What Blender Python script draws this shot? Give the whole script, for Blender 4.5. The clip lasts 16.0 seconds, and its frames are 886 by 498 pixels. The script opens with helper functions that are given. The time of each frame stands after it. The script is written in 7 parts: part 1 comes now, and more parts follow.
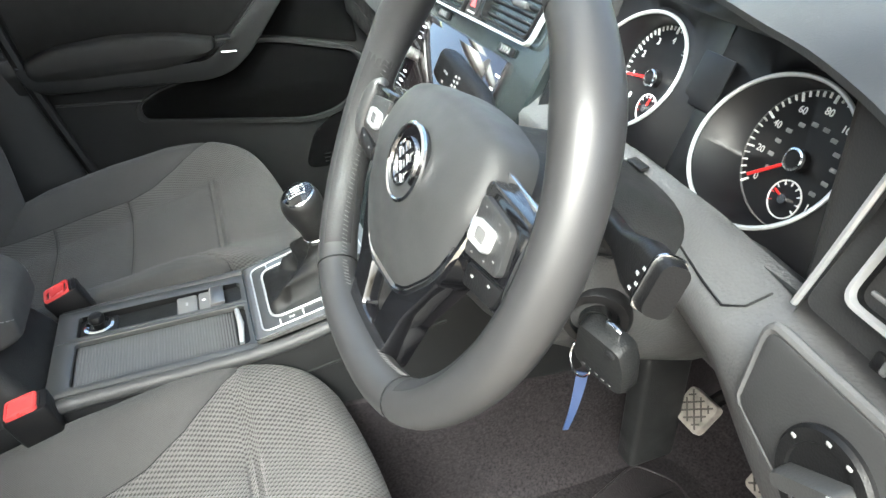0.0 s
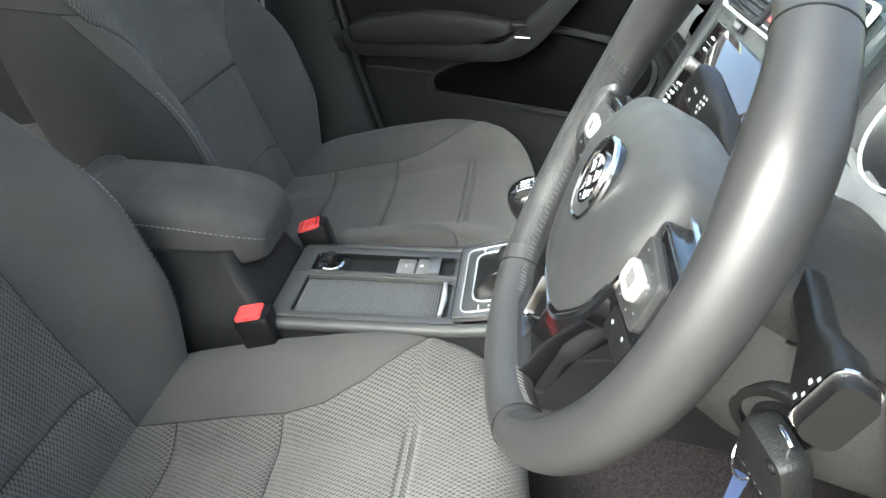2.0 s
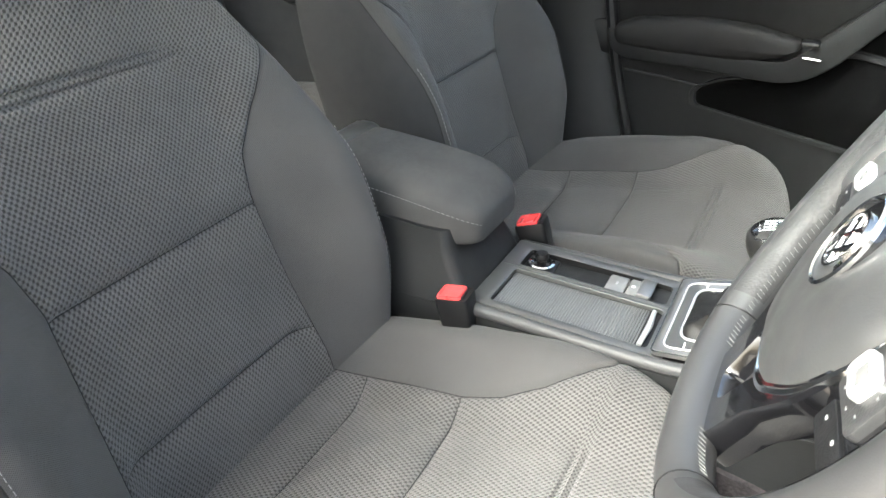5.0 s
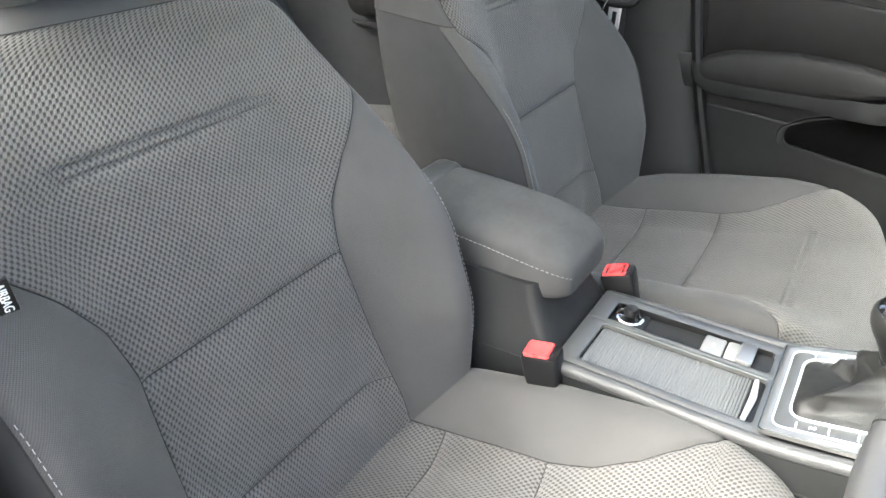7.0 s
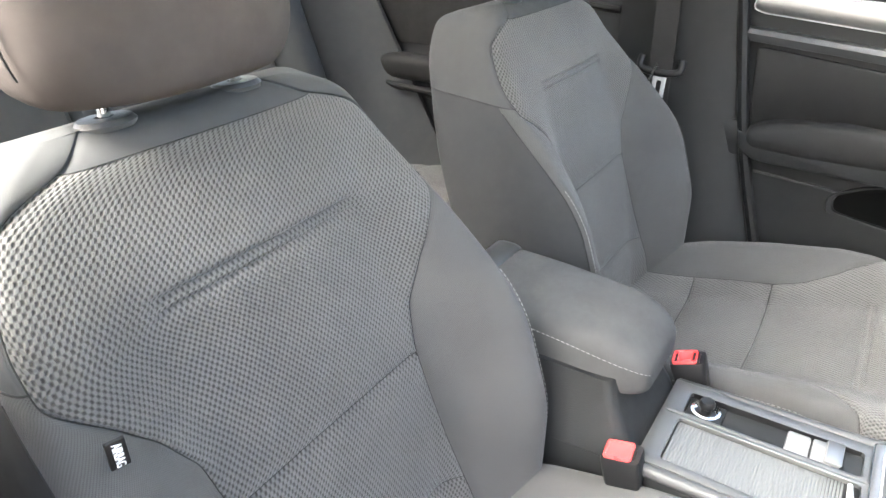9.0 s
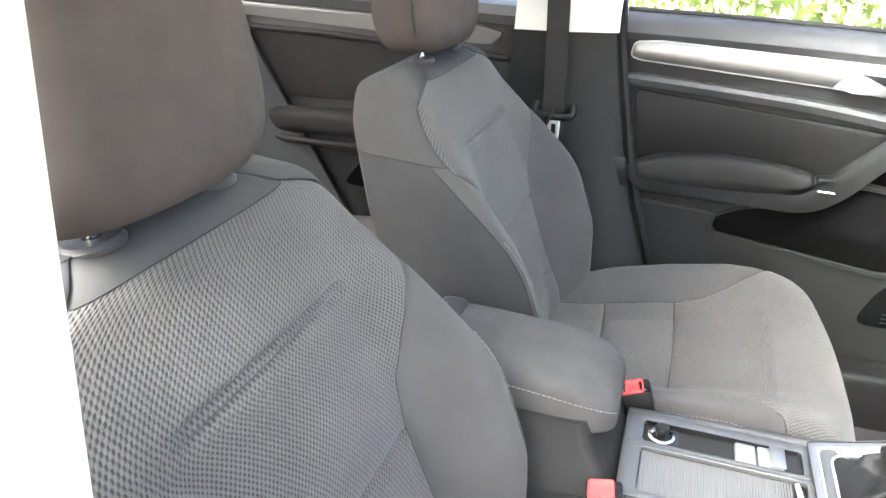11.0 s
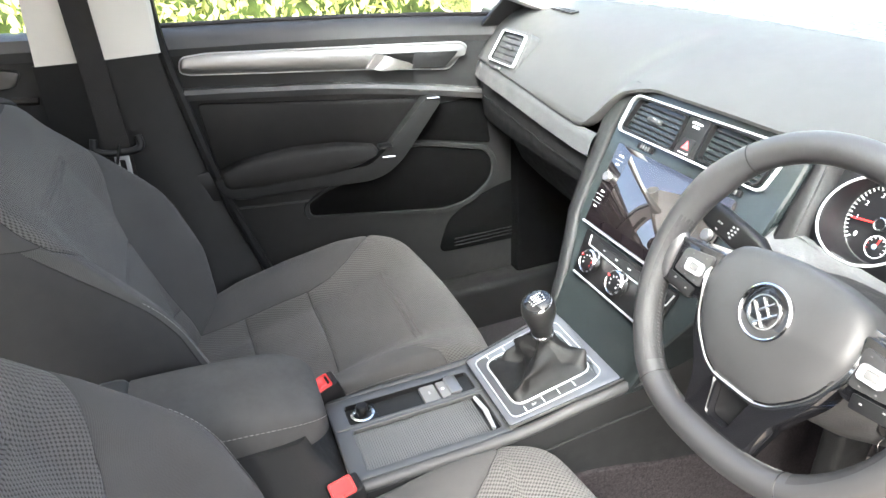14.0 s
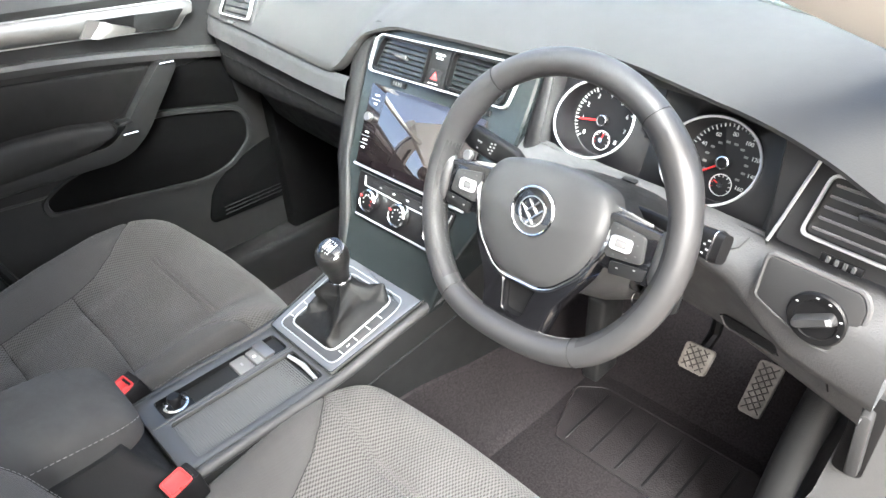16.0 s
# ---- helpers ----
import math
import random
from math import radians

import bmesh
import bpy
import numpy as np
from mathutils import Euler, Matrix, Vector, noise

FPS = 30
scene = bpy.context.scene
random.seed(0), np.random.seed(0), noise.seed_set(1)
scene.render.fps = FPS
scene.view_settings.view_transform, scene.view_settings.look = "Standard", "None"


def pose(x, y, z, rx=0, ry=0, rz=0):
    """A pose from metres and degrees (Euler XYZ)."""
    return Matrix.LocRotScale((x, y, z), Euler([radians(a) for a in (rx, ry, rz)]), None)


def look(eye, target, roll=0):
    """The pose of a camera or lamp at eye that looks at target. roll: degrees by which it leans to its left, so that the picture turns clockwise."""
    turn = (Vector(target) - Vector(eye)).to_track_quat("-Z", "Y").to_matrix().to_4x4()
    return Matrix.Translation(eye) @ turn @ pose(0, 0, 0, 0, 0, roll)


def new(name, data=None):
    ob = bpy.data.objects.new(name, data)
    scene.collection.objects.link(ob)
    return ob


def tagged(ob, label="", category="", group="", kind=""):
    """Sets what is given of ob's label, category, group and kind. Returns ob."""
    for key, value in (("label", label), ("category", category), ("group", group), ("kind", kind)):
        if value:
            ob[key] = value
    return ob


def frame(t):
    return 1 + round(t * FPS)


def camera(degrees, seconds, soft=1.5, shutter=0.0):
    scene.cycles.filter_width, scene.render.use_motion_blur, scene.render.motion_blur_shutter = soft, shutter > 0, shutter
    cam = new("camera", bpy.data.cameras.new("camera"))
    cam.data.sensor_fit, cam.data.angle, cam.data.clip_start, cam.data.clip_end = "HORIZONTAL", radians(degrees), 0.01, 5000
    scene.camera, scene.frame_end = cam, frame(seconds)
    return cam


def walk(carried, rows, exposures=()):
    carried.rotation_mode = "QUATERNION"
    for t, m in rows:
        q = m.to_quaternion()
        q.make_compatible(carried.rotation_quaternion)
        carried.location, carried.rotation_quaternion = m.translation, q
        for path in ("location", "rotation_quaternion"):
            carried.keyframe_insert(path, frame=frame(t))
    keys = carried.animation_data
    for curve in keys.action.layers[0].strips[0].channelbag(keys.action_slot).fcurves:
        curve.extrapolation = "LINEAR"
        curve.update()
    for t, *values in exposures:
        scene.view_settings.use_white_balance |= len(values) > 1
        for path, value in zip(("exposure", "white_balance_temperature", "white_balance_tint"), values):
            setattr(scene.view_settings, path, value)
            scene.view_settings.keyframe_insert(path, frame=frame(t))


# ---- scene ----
cam = camera(67.8, 16.0)
PATH = [
    (0, (0.75, -0.108, 0.889), (-0.842, 0.451, -0.184), -2.4),
    (0.5, (0.739, -0.084, 0.883), (-0.917, 0.258, -0.185), -2.4),
    (1, (0.734, -0.065, 0.88), (-0.954, 0.081, -0.183), -2.1),
    (1.5, (0.731, -0.049, 0.879), (-0.963, -0.09, -0.183), -1.9),
    (2, (0.731, -0.04, 0.88), (-0.95, -0.271, -0.179), -1.7),
    (2.5, (0.727, -0.033, 0.883), (-0.926, -0.424, -0.172), -1.5),
    (3, (0.718, -0.026, 0.88), (-0.899, -0.547, -0.175), -1.4),
    (3.5, (0.715, -0.02, 0.879), (-0.858, -0.659, -0.179), -1.3),
    (4, (0.712, -0.02, 0.878), (-0.82, -0.757, -0.176), -1.3),
    (4.2, (0.713, -0.02, 0.878), (-0.803, -0.785, -0.177), -1.2),
    (6.3, (0.697, -0.081, 0.893), (-0.717, -1.028, -0.157), -1.3),
    (6.5, (0.695, -0.091, 0.899), (-0.718, -1.041, -0.15), -1.2),
    (7, (0.692, -0.11, 0.91), (-0.716, -1.081, -0.127), -1.2),
    (7.5, (0.69, -0.136, 0.924), (-0.724, -1.12, -0.092), -1.2),
    (8, (0.691, -0.164, 0.938), (-0.735, -1.156, -0.053), -1.4),
    (8.5, (0.694, -0.188, 0.956), (-0.742, -1.189, -0.014), -1.5),
    (8.7, (0.693, -0.198, 0.961), (-0.745, -1.204, 0.001), -1.5),
    (10.8, (0.735, -0.326, 1.013), (-0.912, -1.02, 0.117), -0.9),
    (11, (0.739, -0.337, 1.017), (-0.937, -0.968, 0.128), -1.0),
    (11.5, (0.74, -0.356, 1.027), (-0.991, -0.833, 0.146), -1.8),
    (12, (0.738, -0.376, 1.032), (-1.035, -0.677, 0.158), -2.3),
    (12.5, (0.739, -0.39, 1.043), (-1.054, -0.47, 0.16), -2.5),
    (13, (0.738, -0.399, 1.047), (-1.041, -0.241, 0.148), -2.8),
    (13.5, (0.734, -0.411, 1.054), (-0.996, -0.023, 0.129), -3.1),
    (14, (0.734, -0.434, 1.056), (-0.922, 0.159, 0.104), -3.3),
    (14.5, (0.739, -0.453, 1.061), (-0.815, 0.324, 0.07), -3.5),
    (15, (0.739, -0.459, 1.062), (-0.701, 0.466, 0.028), -3.6),
    (15.5, (0.742, -0.462, 1.063), (-0.584, 0.573, -0.018), -3.8),
    (16, (0.741, -0.468, 1.065), (-0.483, 0.651, -0.053), -3.8),
]
walk(cam, [(t, look(eye, target, roll)) for t, eye, target, roll in PATH], [(0, 2.5, 6150, 0), (2, 2.5, 6150, 0), (3.5, 2.68, 6250, 1), (6.5, 3.43, 6400, 3), (8.5, 3.93, 6400, 5), (11, 3.85, 6350, 7), (12.5, 3.55, 6350, 8), (13.5, 3.05, 6300, 7), (15, 2.87, 6250, 7), (16, 2.83, 6200, 7)])

# ---- world, sun, exposure ----
world = bpy.data.worlds.new("world")
scene.world = world
world.use_nodes = True
wn = world.node_tree
sky = wn.nodes.new("ShaderNodeTexSky")
sky.sky_type, sky.sun_disc = "NISHITA", False
SUN_EL, SUN_AZ = 49.0, 122.0  # degrees; azimuth from +y towards +x
sky.sun_elevation, sky.sun_rotation = radians(SUN_EL), radians(SUN_AZ)
sky.air_density, sky.dust_density, sky.ozone_density = 0.8, 8.0, 0.6
wn.nodes["Background"].inputs["Strength"].default_value = 0.15
wn.links.new(sky.outputs[0], wn.nodes["Background"].inputs["Color"])
sun = new("sun", bpy.data.lights.new("sun", "SUN"))
sun.data.energy, sun.data.angle, sun.data.color = 1.8, radians(26.0), (0.92, 0.975, 1.0)
sun_dir = Vector((math.sin(radians(SUN_AZ)) * math.cos(radians(SUN_EL)), math.cos(radians(SUN_AZ)) * math.cos(radians(SUN_EL)), math.sin(radians(SUN_EL))))
sun.matrix_basis = look(sun_dir * 20, (0, 0, 0))

# ---- materials ----
def nodes_of(name):
    m = bpy.data.materials.new(name)
    m.use_nodes = True
    nt = m.node_tree
    return m, nt, nt.nodes["Principled BSDF"]


def surface_mat(name, col, rough=0.5, metal=0.0, var=0.15, vscale=9.0, grain=0.0, gscale=900.0, coat=0.0, spec=0.5, uv=False, rvar=0.08):
    """A plain material with soft mottling, roughness variation and a fine grain bump."""
    m, nt, bs = nodes_of(name)
    N, L = nt.nodes, nt.links
    tc = N.new("ShaderNodeTexCoord")
    src = tc.outputs["UV" if uv else "Object"]
    n1 = N.new("ShaderNodeTexNoise")
    n1.inputs["Scale"].default_value, n1.inputs["Detail"].default_value = vscale, 6.0
    L.new(src, n1.inputs["Vector"])
    rp = N.new("ShaderNodeMapRange")
    rp.inputs["From Min"].default_value, rp.inputs["From Max"].default_value = 0.3, 0.7
    rp.inputs["To Min"].default_value, rp.inputs["To Max"].default_value = 1 - var, 1 + var
    L.new(n1.outputs["Fac"], rp.inputs["Value"])
    mx = N.new("ShaderNodeVectorMath")
    mx.operation = "SCALE"
    mx.inputs[0].default_value = col[:3]
    L.new(rp.outputs[0], mx.inputs["Scale"])
    L.new(mx.outputs[0], bs.inputs["Base Color"])
    n2 = N.new("ShaderNodeTexNoise")
    n2.inputs["Scale"].default_value, n2.inputs["Detail"].default_value = vscale * 5, 5.0
    L.new(src, n2.inputs["Vector"])
    rr = N.new("ShaderNodeMapRange")
    rr.inputs["From Min"].default_value, rr.inputs["From Max"].default_value = 0.3, 0.7
    rr.inputs["To Min"].default_value, rr.inputs["To Max"].default_value = max(0.02, rough - rvar), min(1.0, rough + rvar)
    L.new(n2.outputs["Fac"], rr.inputs["Value"])
    L.new(rr.outputs[0], bs.inputs["Roughness"])
    bs.inputs["Metallic"].default_value = metal
    bs.inputs["Specular IOR Level"].default_value = spec
    if coat:
        bs.inputs["Coat Weight"].default_value, bs.inputs["Coat Roughness"].default_value = coat, 0.04
    if grain:
        g = N.new("ShaderNodeTexVoronoi")
        g.inputs["Scale"].default_value = gscale
        L.new(src, g.inputs["Vector"])
        b = N.new("ShaderNodeBump")
        b.inputs["Strength"].default_value, b.inputs["Distance"].default_value = grain, 0.0006
        L.new(g.outputs["Distance"], b.inputs["Height"])
        L.new(b.outputs[0], bs.inputs["Normal"])
    return m


def weave_mat(name, dark, light, bw, bh, bump=0.6, rough=0.9, flip=True, mott=0.12, lean=0.0):
    """Woven seat cloth: staggered raised ribs, sizes in metres on the cloth's own UV."""
    m, nt, bs = nodes_of(name)
    N, L = nt.nodes, nt.links
    tc = N.new("ShaderNodeTexCoord")
    mp = N.new("ShaderNodeMapping")
    L.new(tc.outputs["UV"], mp.inputs["Vector"])
    if flip:
        mp.inputs["Rotation"].default_value = (0, 0, radians(90))
    wn = N.new("ShaderNodeTexNoise")
    wn.inputs["Scale"].default_value = 260.0
    L.new(tc.outputs["UV"], wn.inputs["Vector"])
    ws = N.new("ShaderNodeVectorMath")
    ws.operation = "MULTIPLY_ADD"
    ws.inputs[1].default_value = (bw * 0.16, bw * 0.16, 0)
    L.new(wn.outputs["Color"], ws.inputs[0])
    L.new(mp.outputs[0], ws.inputs[2])
    sx = N.new("ShaderNodeSeparateXYZ")
    L.new(ws.outputs[0], sx.inputs[0])

    def cosine(sock, period):
        a = N.new("ShaderNodeMath")
        a.operation = "MULTIPLY"
        a.inputs[1].default_value = 2 * math.pi / period
        L.new(sock, a.inputs[0])
        c = N.new("ShaderNodeMath")
        c.operation = "COSINE"
        L.new(a.outputs[0], c.inputs[0])
        return c.outputs[0]

    pr = N.new("ShaderNodeMath")
    pr.operation = "MULTIPLY"
    L.new(cosine(sx.outputs["X"], bw), pr.inputs[0])
    shear = N.new("ShaderNodeMath")
    shear.operation = "MULTIPLY_ADD"
    shear.inputs[1].default_value = lean
    L.new(sx.outputs["X"], shear.inputs[0])
    L.new(sx.outputs["Y"], shear.inputs[2])
    L.new(cosine(shear.outputs[0], bh * 2), pr.inputs[1])
    hm = N.new("ShaderNodeMapRange")
    hm.interpolation_type = "SMOOTHSTEP"
    hm.inputs["From Min"].default_value, hm.inputs["From Max"].default_value = -0.90, 0.45
    L.new(pr.outputs[0], hm.inputs["Value"])
    br = N.new("ShaderNodeMix")
    br.data_type = "RGBA"
    br.inputs["A"].default_value, br.inputs["B"].default_value = (*dark, 1), (*light, 1)
    br.inputs[6].default_value, br.inputs[7].default_value = (*dark, 1), (*light, 1)
    L.new(hm.outputs[0], br.inputs[0])
    n1 = N.new("ShaderNodeTexNoise")
    n1.inputs["Scale"].default_value, n1.inputs["Detail"].default_value = 7.0, 7.0
    L.new(tc.outputs["UV"], n1.inputs["Vector"])
    rp = N.new("ShaderNodeMapRange")
    rp.inputs["From Min"].default_value, rp.inputs["From Max"].default_value = 0.3, 0.7
    rp.inputs["To Min"].default_value, rp.inputs["To Max"].default_value = 1 - mott, 1 + mott
    L.new(n1.outputs["Fac"], rp.inputs["Value"])
    mx = N.new("ShaderNodeVectorMath")
    mx.operation = "SCALE"
    L.new(br.outputs[2], mx.inputs[0])
    L.new(rp.outputs[0], mx.inputs["Scale"])
    L.new(mx.outputs[0], bs.inputs["Base Color"])
    fz = N.new("ShaderNodeTexNoise")
    fz.inputs["Scale"].default_value, fz.inputs["Detail"].default_value = 1500.0, 2.0
    L.new(tc.outputs["UV"], fz.inputs["Vector"])
    sub = N.new("ShaderNodeMath")
    sub.operation = "MULTIPLY_ADD"
    sub.inputs[1].default_value = 1.0
    L.new(hm.outputs[0], sub.inputs[0])
    fzs = N.new("ShaderNodeMath")
    fzs.operation = "MULTIPLY"
    fzs.inputs[1].default_value = 0.5
    L.new(fz.outputs["Fac"], fzs.inputs[0])
    L.new(fzs.outputs[0], sub.inputs[2])
    b = N.new("ShaderNodeBump")
    b.inputs["Strength"].default_value, b.inputs["Distance"].default_value = bump, 0.0011
    L.new(sub.outputs[0], b.inputs["Height"])
    L.new(b.outputs[0], bs.inputs["Normal"])
    bs.inputs["Roughness"].default_value = rough
    bs.inputs["Specular IOR Level"].default_value = 0.15
    bs.inputs["Sheen Weight"].default_value, bs.inputs["Sheen Roughness"].default_value = 0.12, 0.4
    return m


CLOTH = weave_mat("patterned_cloth", (0.036, 0.0345, 0.033), (0.1025, 0.100, 0.0970), 0.0084, 0.0028, 0.9, lean=-0.25)
TWILL = weave_mat("plain_twill_cloth", (0.044, 0.0435, 0.043), (0.068, 0.067, 0.066), 0.0020, 0.0012, 0.4)
ARMCLOTH = surface_mat("armrest_cloth", (0.055, 0.055, 0.0545), 0.9, var=0.10, vscale=25, grain=0.5, gscale=1000, spec=0.15)
HEADCLOTH = surface_mat("headrest_cloth", (0.058, 0.050, 0.047), 0.95, var=0.10, vscale=30, grain=0.3, gscale=1900, spec=0.1)
SHOULDER = surface_mat("plain_shoulder_cloth", (0.046, 0.0465, 0.047), 0.88, grain=0.3, gscale=1200, var=0.07, spec=0.2)
VINYL = surface_mat("dark_grey_side_cloth", (0.033, 0.034, 0.0353), 0.85, grain=0.25, gscale=1200, var=0.08, spec=0.2)
SOFT = surface_mat("soft_touch_dash_plastic", (0.041, 0.0415, 0.041), 0.50, grain=0.12, gscale=520, var=0.02, spec=0.38, rvar=0.015)
PLAST = surface_mat("grained_grey_plastic", (0.0115, 0.012, 0.0125), 0.48, grain=0.35, gscale=600, var=0.08, spec=0.3)
PLAST_L = surface_mat("mid_grey_plastic", (0.085, 0.087, 0.088), 0.5, grain=0.4, gscale=480, var=0.06)
KNEE = surface_mat("grained_mid_plastic", (0.046, 0.047, 0.048), 0.46, grain=0.4, gscale=520, var=0.06, spec=0.35)
# paler copy of KNEE: light on the driver's side is put into the colour
KNEEP = surface_mat("lit_knee_plastic", (0.080, 0.080, 0.081), 0.48, grain=0.45, gscale=420, var=0.05, spec=0.4)
SWITCHP = surface_mat("dark_switch_panel", (0.033, 0.0333, 0.034), 0.40, grain=0.15, gscale=700, var=0.05, spec=0.5)
PLAST_D = surface_mat("black_plastic", (0.007, 0.007, 0.0075), 0.42, grain=0.2, gscale=800, var=0.15, spec=0.3)
PANEL = surface_mat("satin_slate_panel", (0.018, 0.0225, 0.0235), 0.13, var=0.02, rvar=0.01)
GLOSS = surface_mat("piano_black", (0.006, 0.006, 0.007), 0.12, var=0.2, coat=1.0, rvar=0.05)
LEATHER = surface_mat("black_leather", (0.027, 0.027, 0.028), 0.42, grain=0.03, gscale=1000, var=0.06, rvar=0.03, spec=0.7)
GAITER = surface_mat("gear_gaiter_leatherette", (0.007, 0.007, 0.007), 0.58, grain=0.25, gscale=700, var=0.2, spec=0.35)
AIRBAG = surface_mat("grained_airbag_cover", (0.036, 0.037, 0.038), 0.50, grain=0.07, gscale=620, var=0.05)
CHROME = surface_mat("satin_chrome", (0.78, 0.79, 0.8), 0.12, 1.0, var=0.02, rvar=0.02)
SILVER = surface_mat("brushed_silver_trim", (0.25, 0.247, 0.244), 0.36, 0.85, var=0.03, vscale=30, rvar=0.02)
# shaded copy of SILVER for the rear door, the shade put into its colour
SILVERD = surface_mat("shaded_silver_trim", (0.11, 0.11, 0.11), 0.42, 0.85, var=0.03, vscale=30, rvar=0.02)
SILVERP = surface_mat("silver_paint", (0.62, 0.63, 0.64), 0.30, 0.6, var=0.02, rvar=0.015)
CARPET = surface_mat("charcoal_carpet", (0.0200, 0.0177, 0.0190), 0.95, var=0.55, vscale=260, grain=1.0, gscale=1100, spec=0.1)
SLAT = surface_mat("light_grey_slat", (0.15, 0.15, 0.15), 0.45, var=0.04)
CONSOLE = surface_mat("satin_console_plastic", (0.042, 0.043, 0.043), 0.36, grain=0.04, gscale=700, var=0.04, rvar=0.03, spec=0.8)
ROLLER = surface_mat("ribbed_cover_plastic", (0.078, 0.080, 0.080), 0.48, var=0.03, rvar=0.03, spec=0.8)
RUBBER = surface_mat("black_rubber", (0.019, 0.017, 0.018), 0.42, grain=1.0, gscale=330, var=0.2, spec=0.3)
PEDALR = surface_mat("worn_pedal_rubber", (0.22, 0.205, 0.185), 0.7, var=0.45, vscale=45, grain=0.3)
PEDALD = surface_mat("pedal_groove", (0.06, 0.055, 0.05), 0.7, var=0.3)
RED = surface_mat("red_plastic", (0.64, 0.062, 0.062), 0.28, var=0.05)
REDLIT = surface_mat("red_needle", (0.75, 0.02, 0.02), 0.4, var=0.02)
CREAM = surface_mat("cream_headliner_trim", (0.62, 0.61, 0.58), 0.7, var=0.03, grain=0.2)
PAINT = surface_mat("white_car_paint", (0.8, 0.8, 0.8), 0.25, var=0.02, coat=1.0)
BELT = surface_mat("black_belt_webbing", (0.016, 0.015, 0.015), 0.6, var=0.1, grain=0.8, gscale=500, spec=0.3)
SEAM = surface_mat("dark_seam_thread", (0.010, 0.010, 0.010), 0.9, var=0.1)
PRINT = surface_mat("grey_print", (0.30, 0.30, 0.30), 0.6, var=0.02)
KNOB = surface_mat("dark_gear_knob", (0.010, 0.010, 0.010), 0.38, var=0.1, grain=0.1)
THREAD = surface_mat("dull_grey_thread", (0.11, 0.11, 0.11), 0.8, var=0.1)
WHITE = surface_mat("white_print", (0.75, 0.75, 0.74), 0.6, var=0.02)
STITCH = surface_mat("grey_thread", (0.22, 0.22, 0.215), 0.8, var=0.1)
BLUE = surface_mat("blue_tag", (0.02, 0.038, 0.095), 0.35, var=0.1, coat=0.3)
DIAL = surface_mat("gauge_face", (0.004, 0.004, 0.005), 0.4, var=0.1)
TYRE = surface_mat("tyre_rubber", (0.02, 0.02, 0.02), 0.8, var=0.2)
ALLOY = surface_mat("alloy_wheel", (0.6, 0.6, 0.6), 0.3, 0.8, var=0.05)
GROUND = surface_mat("gravel_ground", (0.20, 0.17, 0.14), 0.95, var=0.4, vscale=4, grain=0.8, gscale=40)
# near-black: shade of the door hollows and passenger footwell is in this colour
TARGREY = surface_mat("shaded_black_lining", (0.003, 0.003, 0.0031), 0.95, var=0.2, grain=0.6, gscale=900, spec=0.03)
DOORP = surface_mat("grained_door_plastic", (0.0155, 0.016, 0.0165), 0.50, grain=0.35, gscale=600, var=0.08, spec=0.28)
DOORSOFT = surface_mat("door_insert_vinyl", (0.0105, 0.0103, 0.0102), 0.62, var=0.06, grain=0.3, gscale=700, spec=0.18)


def glass_mat(name, tint=(1, 1, 1), rough=0.0):
    m, nt, bs = nodes_of(name)
    bs.inputs["Base Color"].default_value = (*tint, 1)
    bs.inputs["Transmission Weight"].default_value, bs.inputs["Roughness"].default_value = 1.0, rough
    bs.inputs["IOR"].default_value = 1.02
    return m


GLASS = glass_mat("window_glass", (0.93, 0.97, 0.95))
MIRROR = surface_mat("mirror_glass", (0.9, 0.9, 0.9), 0.01, 1.0, var=0.0, rvar=0.0)
SCREEN = surface_mat("screen_glass", (0.008, 0.006, 0.007), 0.03, var=0.05, rvar=0.02, spec=1.0, coat=1.0)
LEAF = surface_mat("hedge_leaf", (0.50, 0.52, 0.19), 0.5, var=0.4, vscale=3.0)
LEAF.node_tree.nodes["Principled BSDF"].inputs["Subsurface Weight"].default_value = 0.0
LAMP = bpy.data.materials.new("lit_warning_lamp")
LAMP.use_nodes = True
LAMP.node_tree.nodes["Principled BSDF"].inputs["Emission Color"].default_value = (1, 0.03, 0.03, 1)
LAMP.node_tree.nodes["Principled BSDF"].inputs["Emission Strength"].default_value = 1.2
LAMP.node_tree.nodes["Principled BSDF"].inputs["Base Color"].default_value = (0.3, 0.01, 0.01, 1)

# ---- mesh helpers ----
def finish(name, bm, mat, angle=38):
    bmesh.ops.recalc_face_normals(bm, faces=bm.faces)
    me = bpy.data.meshes.new(name)
    bm.to_mesh(me)
    bm.free()
    for m in mat if isinstance(mat, (list, tuple)) else [mat]:
        me.materials.append(m)
    me.shade_smooth()
    me.set_sharp_from_angle(angle=radians(angle))
    return me


def part(name, bm, mat, parent, label="", angle=38):
    """One mesh under a thing or under a part."""
    ob = new(name, finish(name, bm, mat, angle))
    ob.parent = parent
    if parent.parent is None:
        ob.matrix_parent_inverse = parent.matrix_basis.inverted()
    return tagged(ob, label=label)


def thing(name, loc, label, category, group="", kind=""):
    ob = new(name)
    ob.empty_display_size = 0.05
    ob.matrix_basis = Matrix.Translation(loc)
    return tagged(ob, label, category, group, kind)


def solid(name, bm, mat, label, category, group="", kind="", angle=38):
    return tagged(new(name, finish(name, bm, mat, angle)), label, category, group, kind)


def join(*bms):
    out = bms[0]
    for b in bms[1:]:
        me = bpy.data.meshes.new("tmp")
        b.to_mesh(me)
        b.free()
        out.from_mesh(me)
        bpy.data.meshes.remove(me)
    return out


def moved(bm, m):
    bmesh.ops.transform(bm, matrix=m, verts=bm.verts)
    return bm


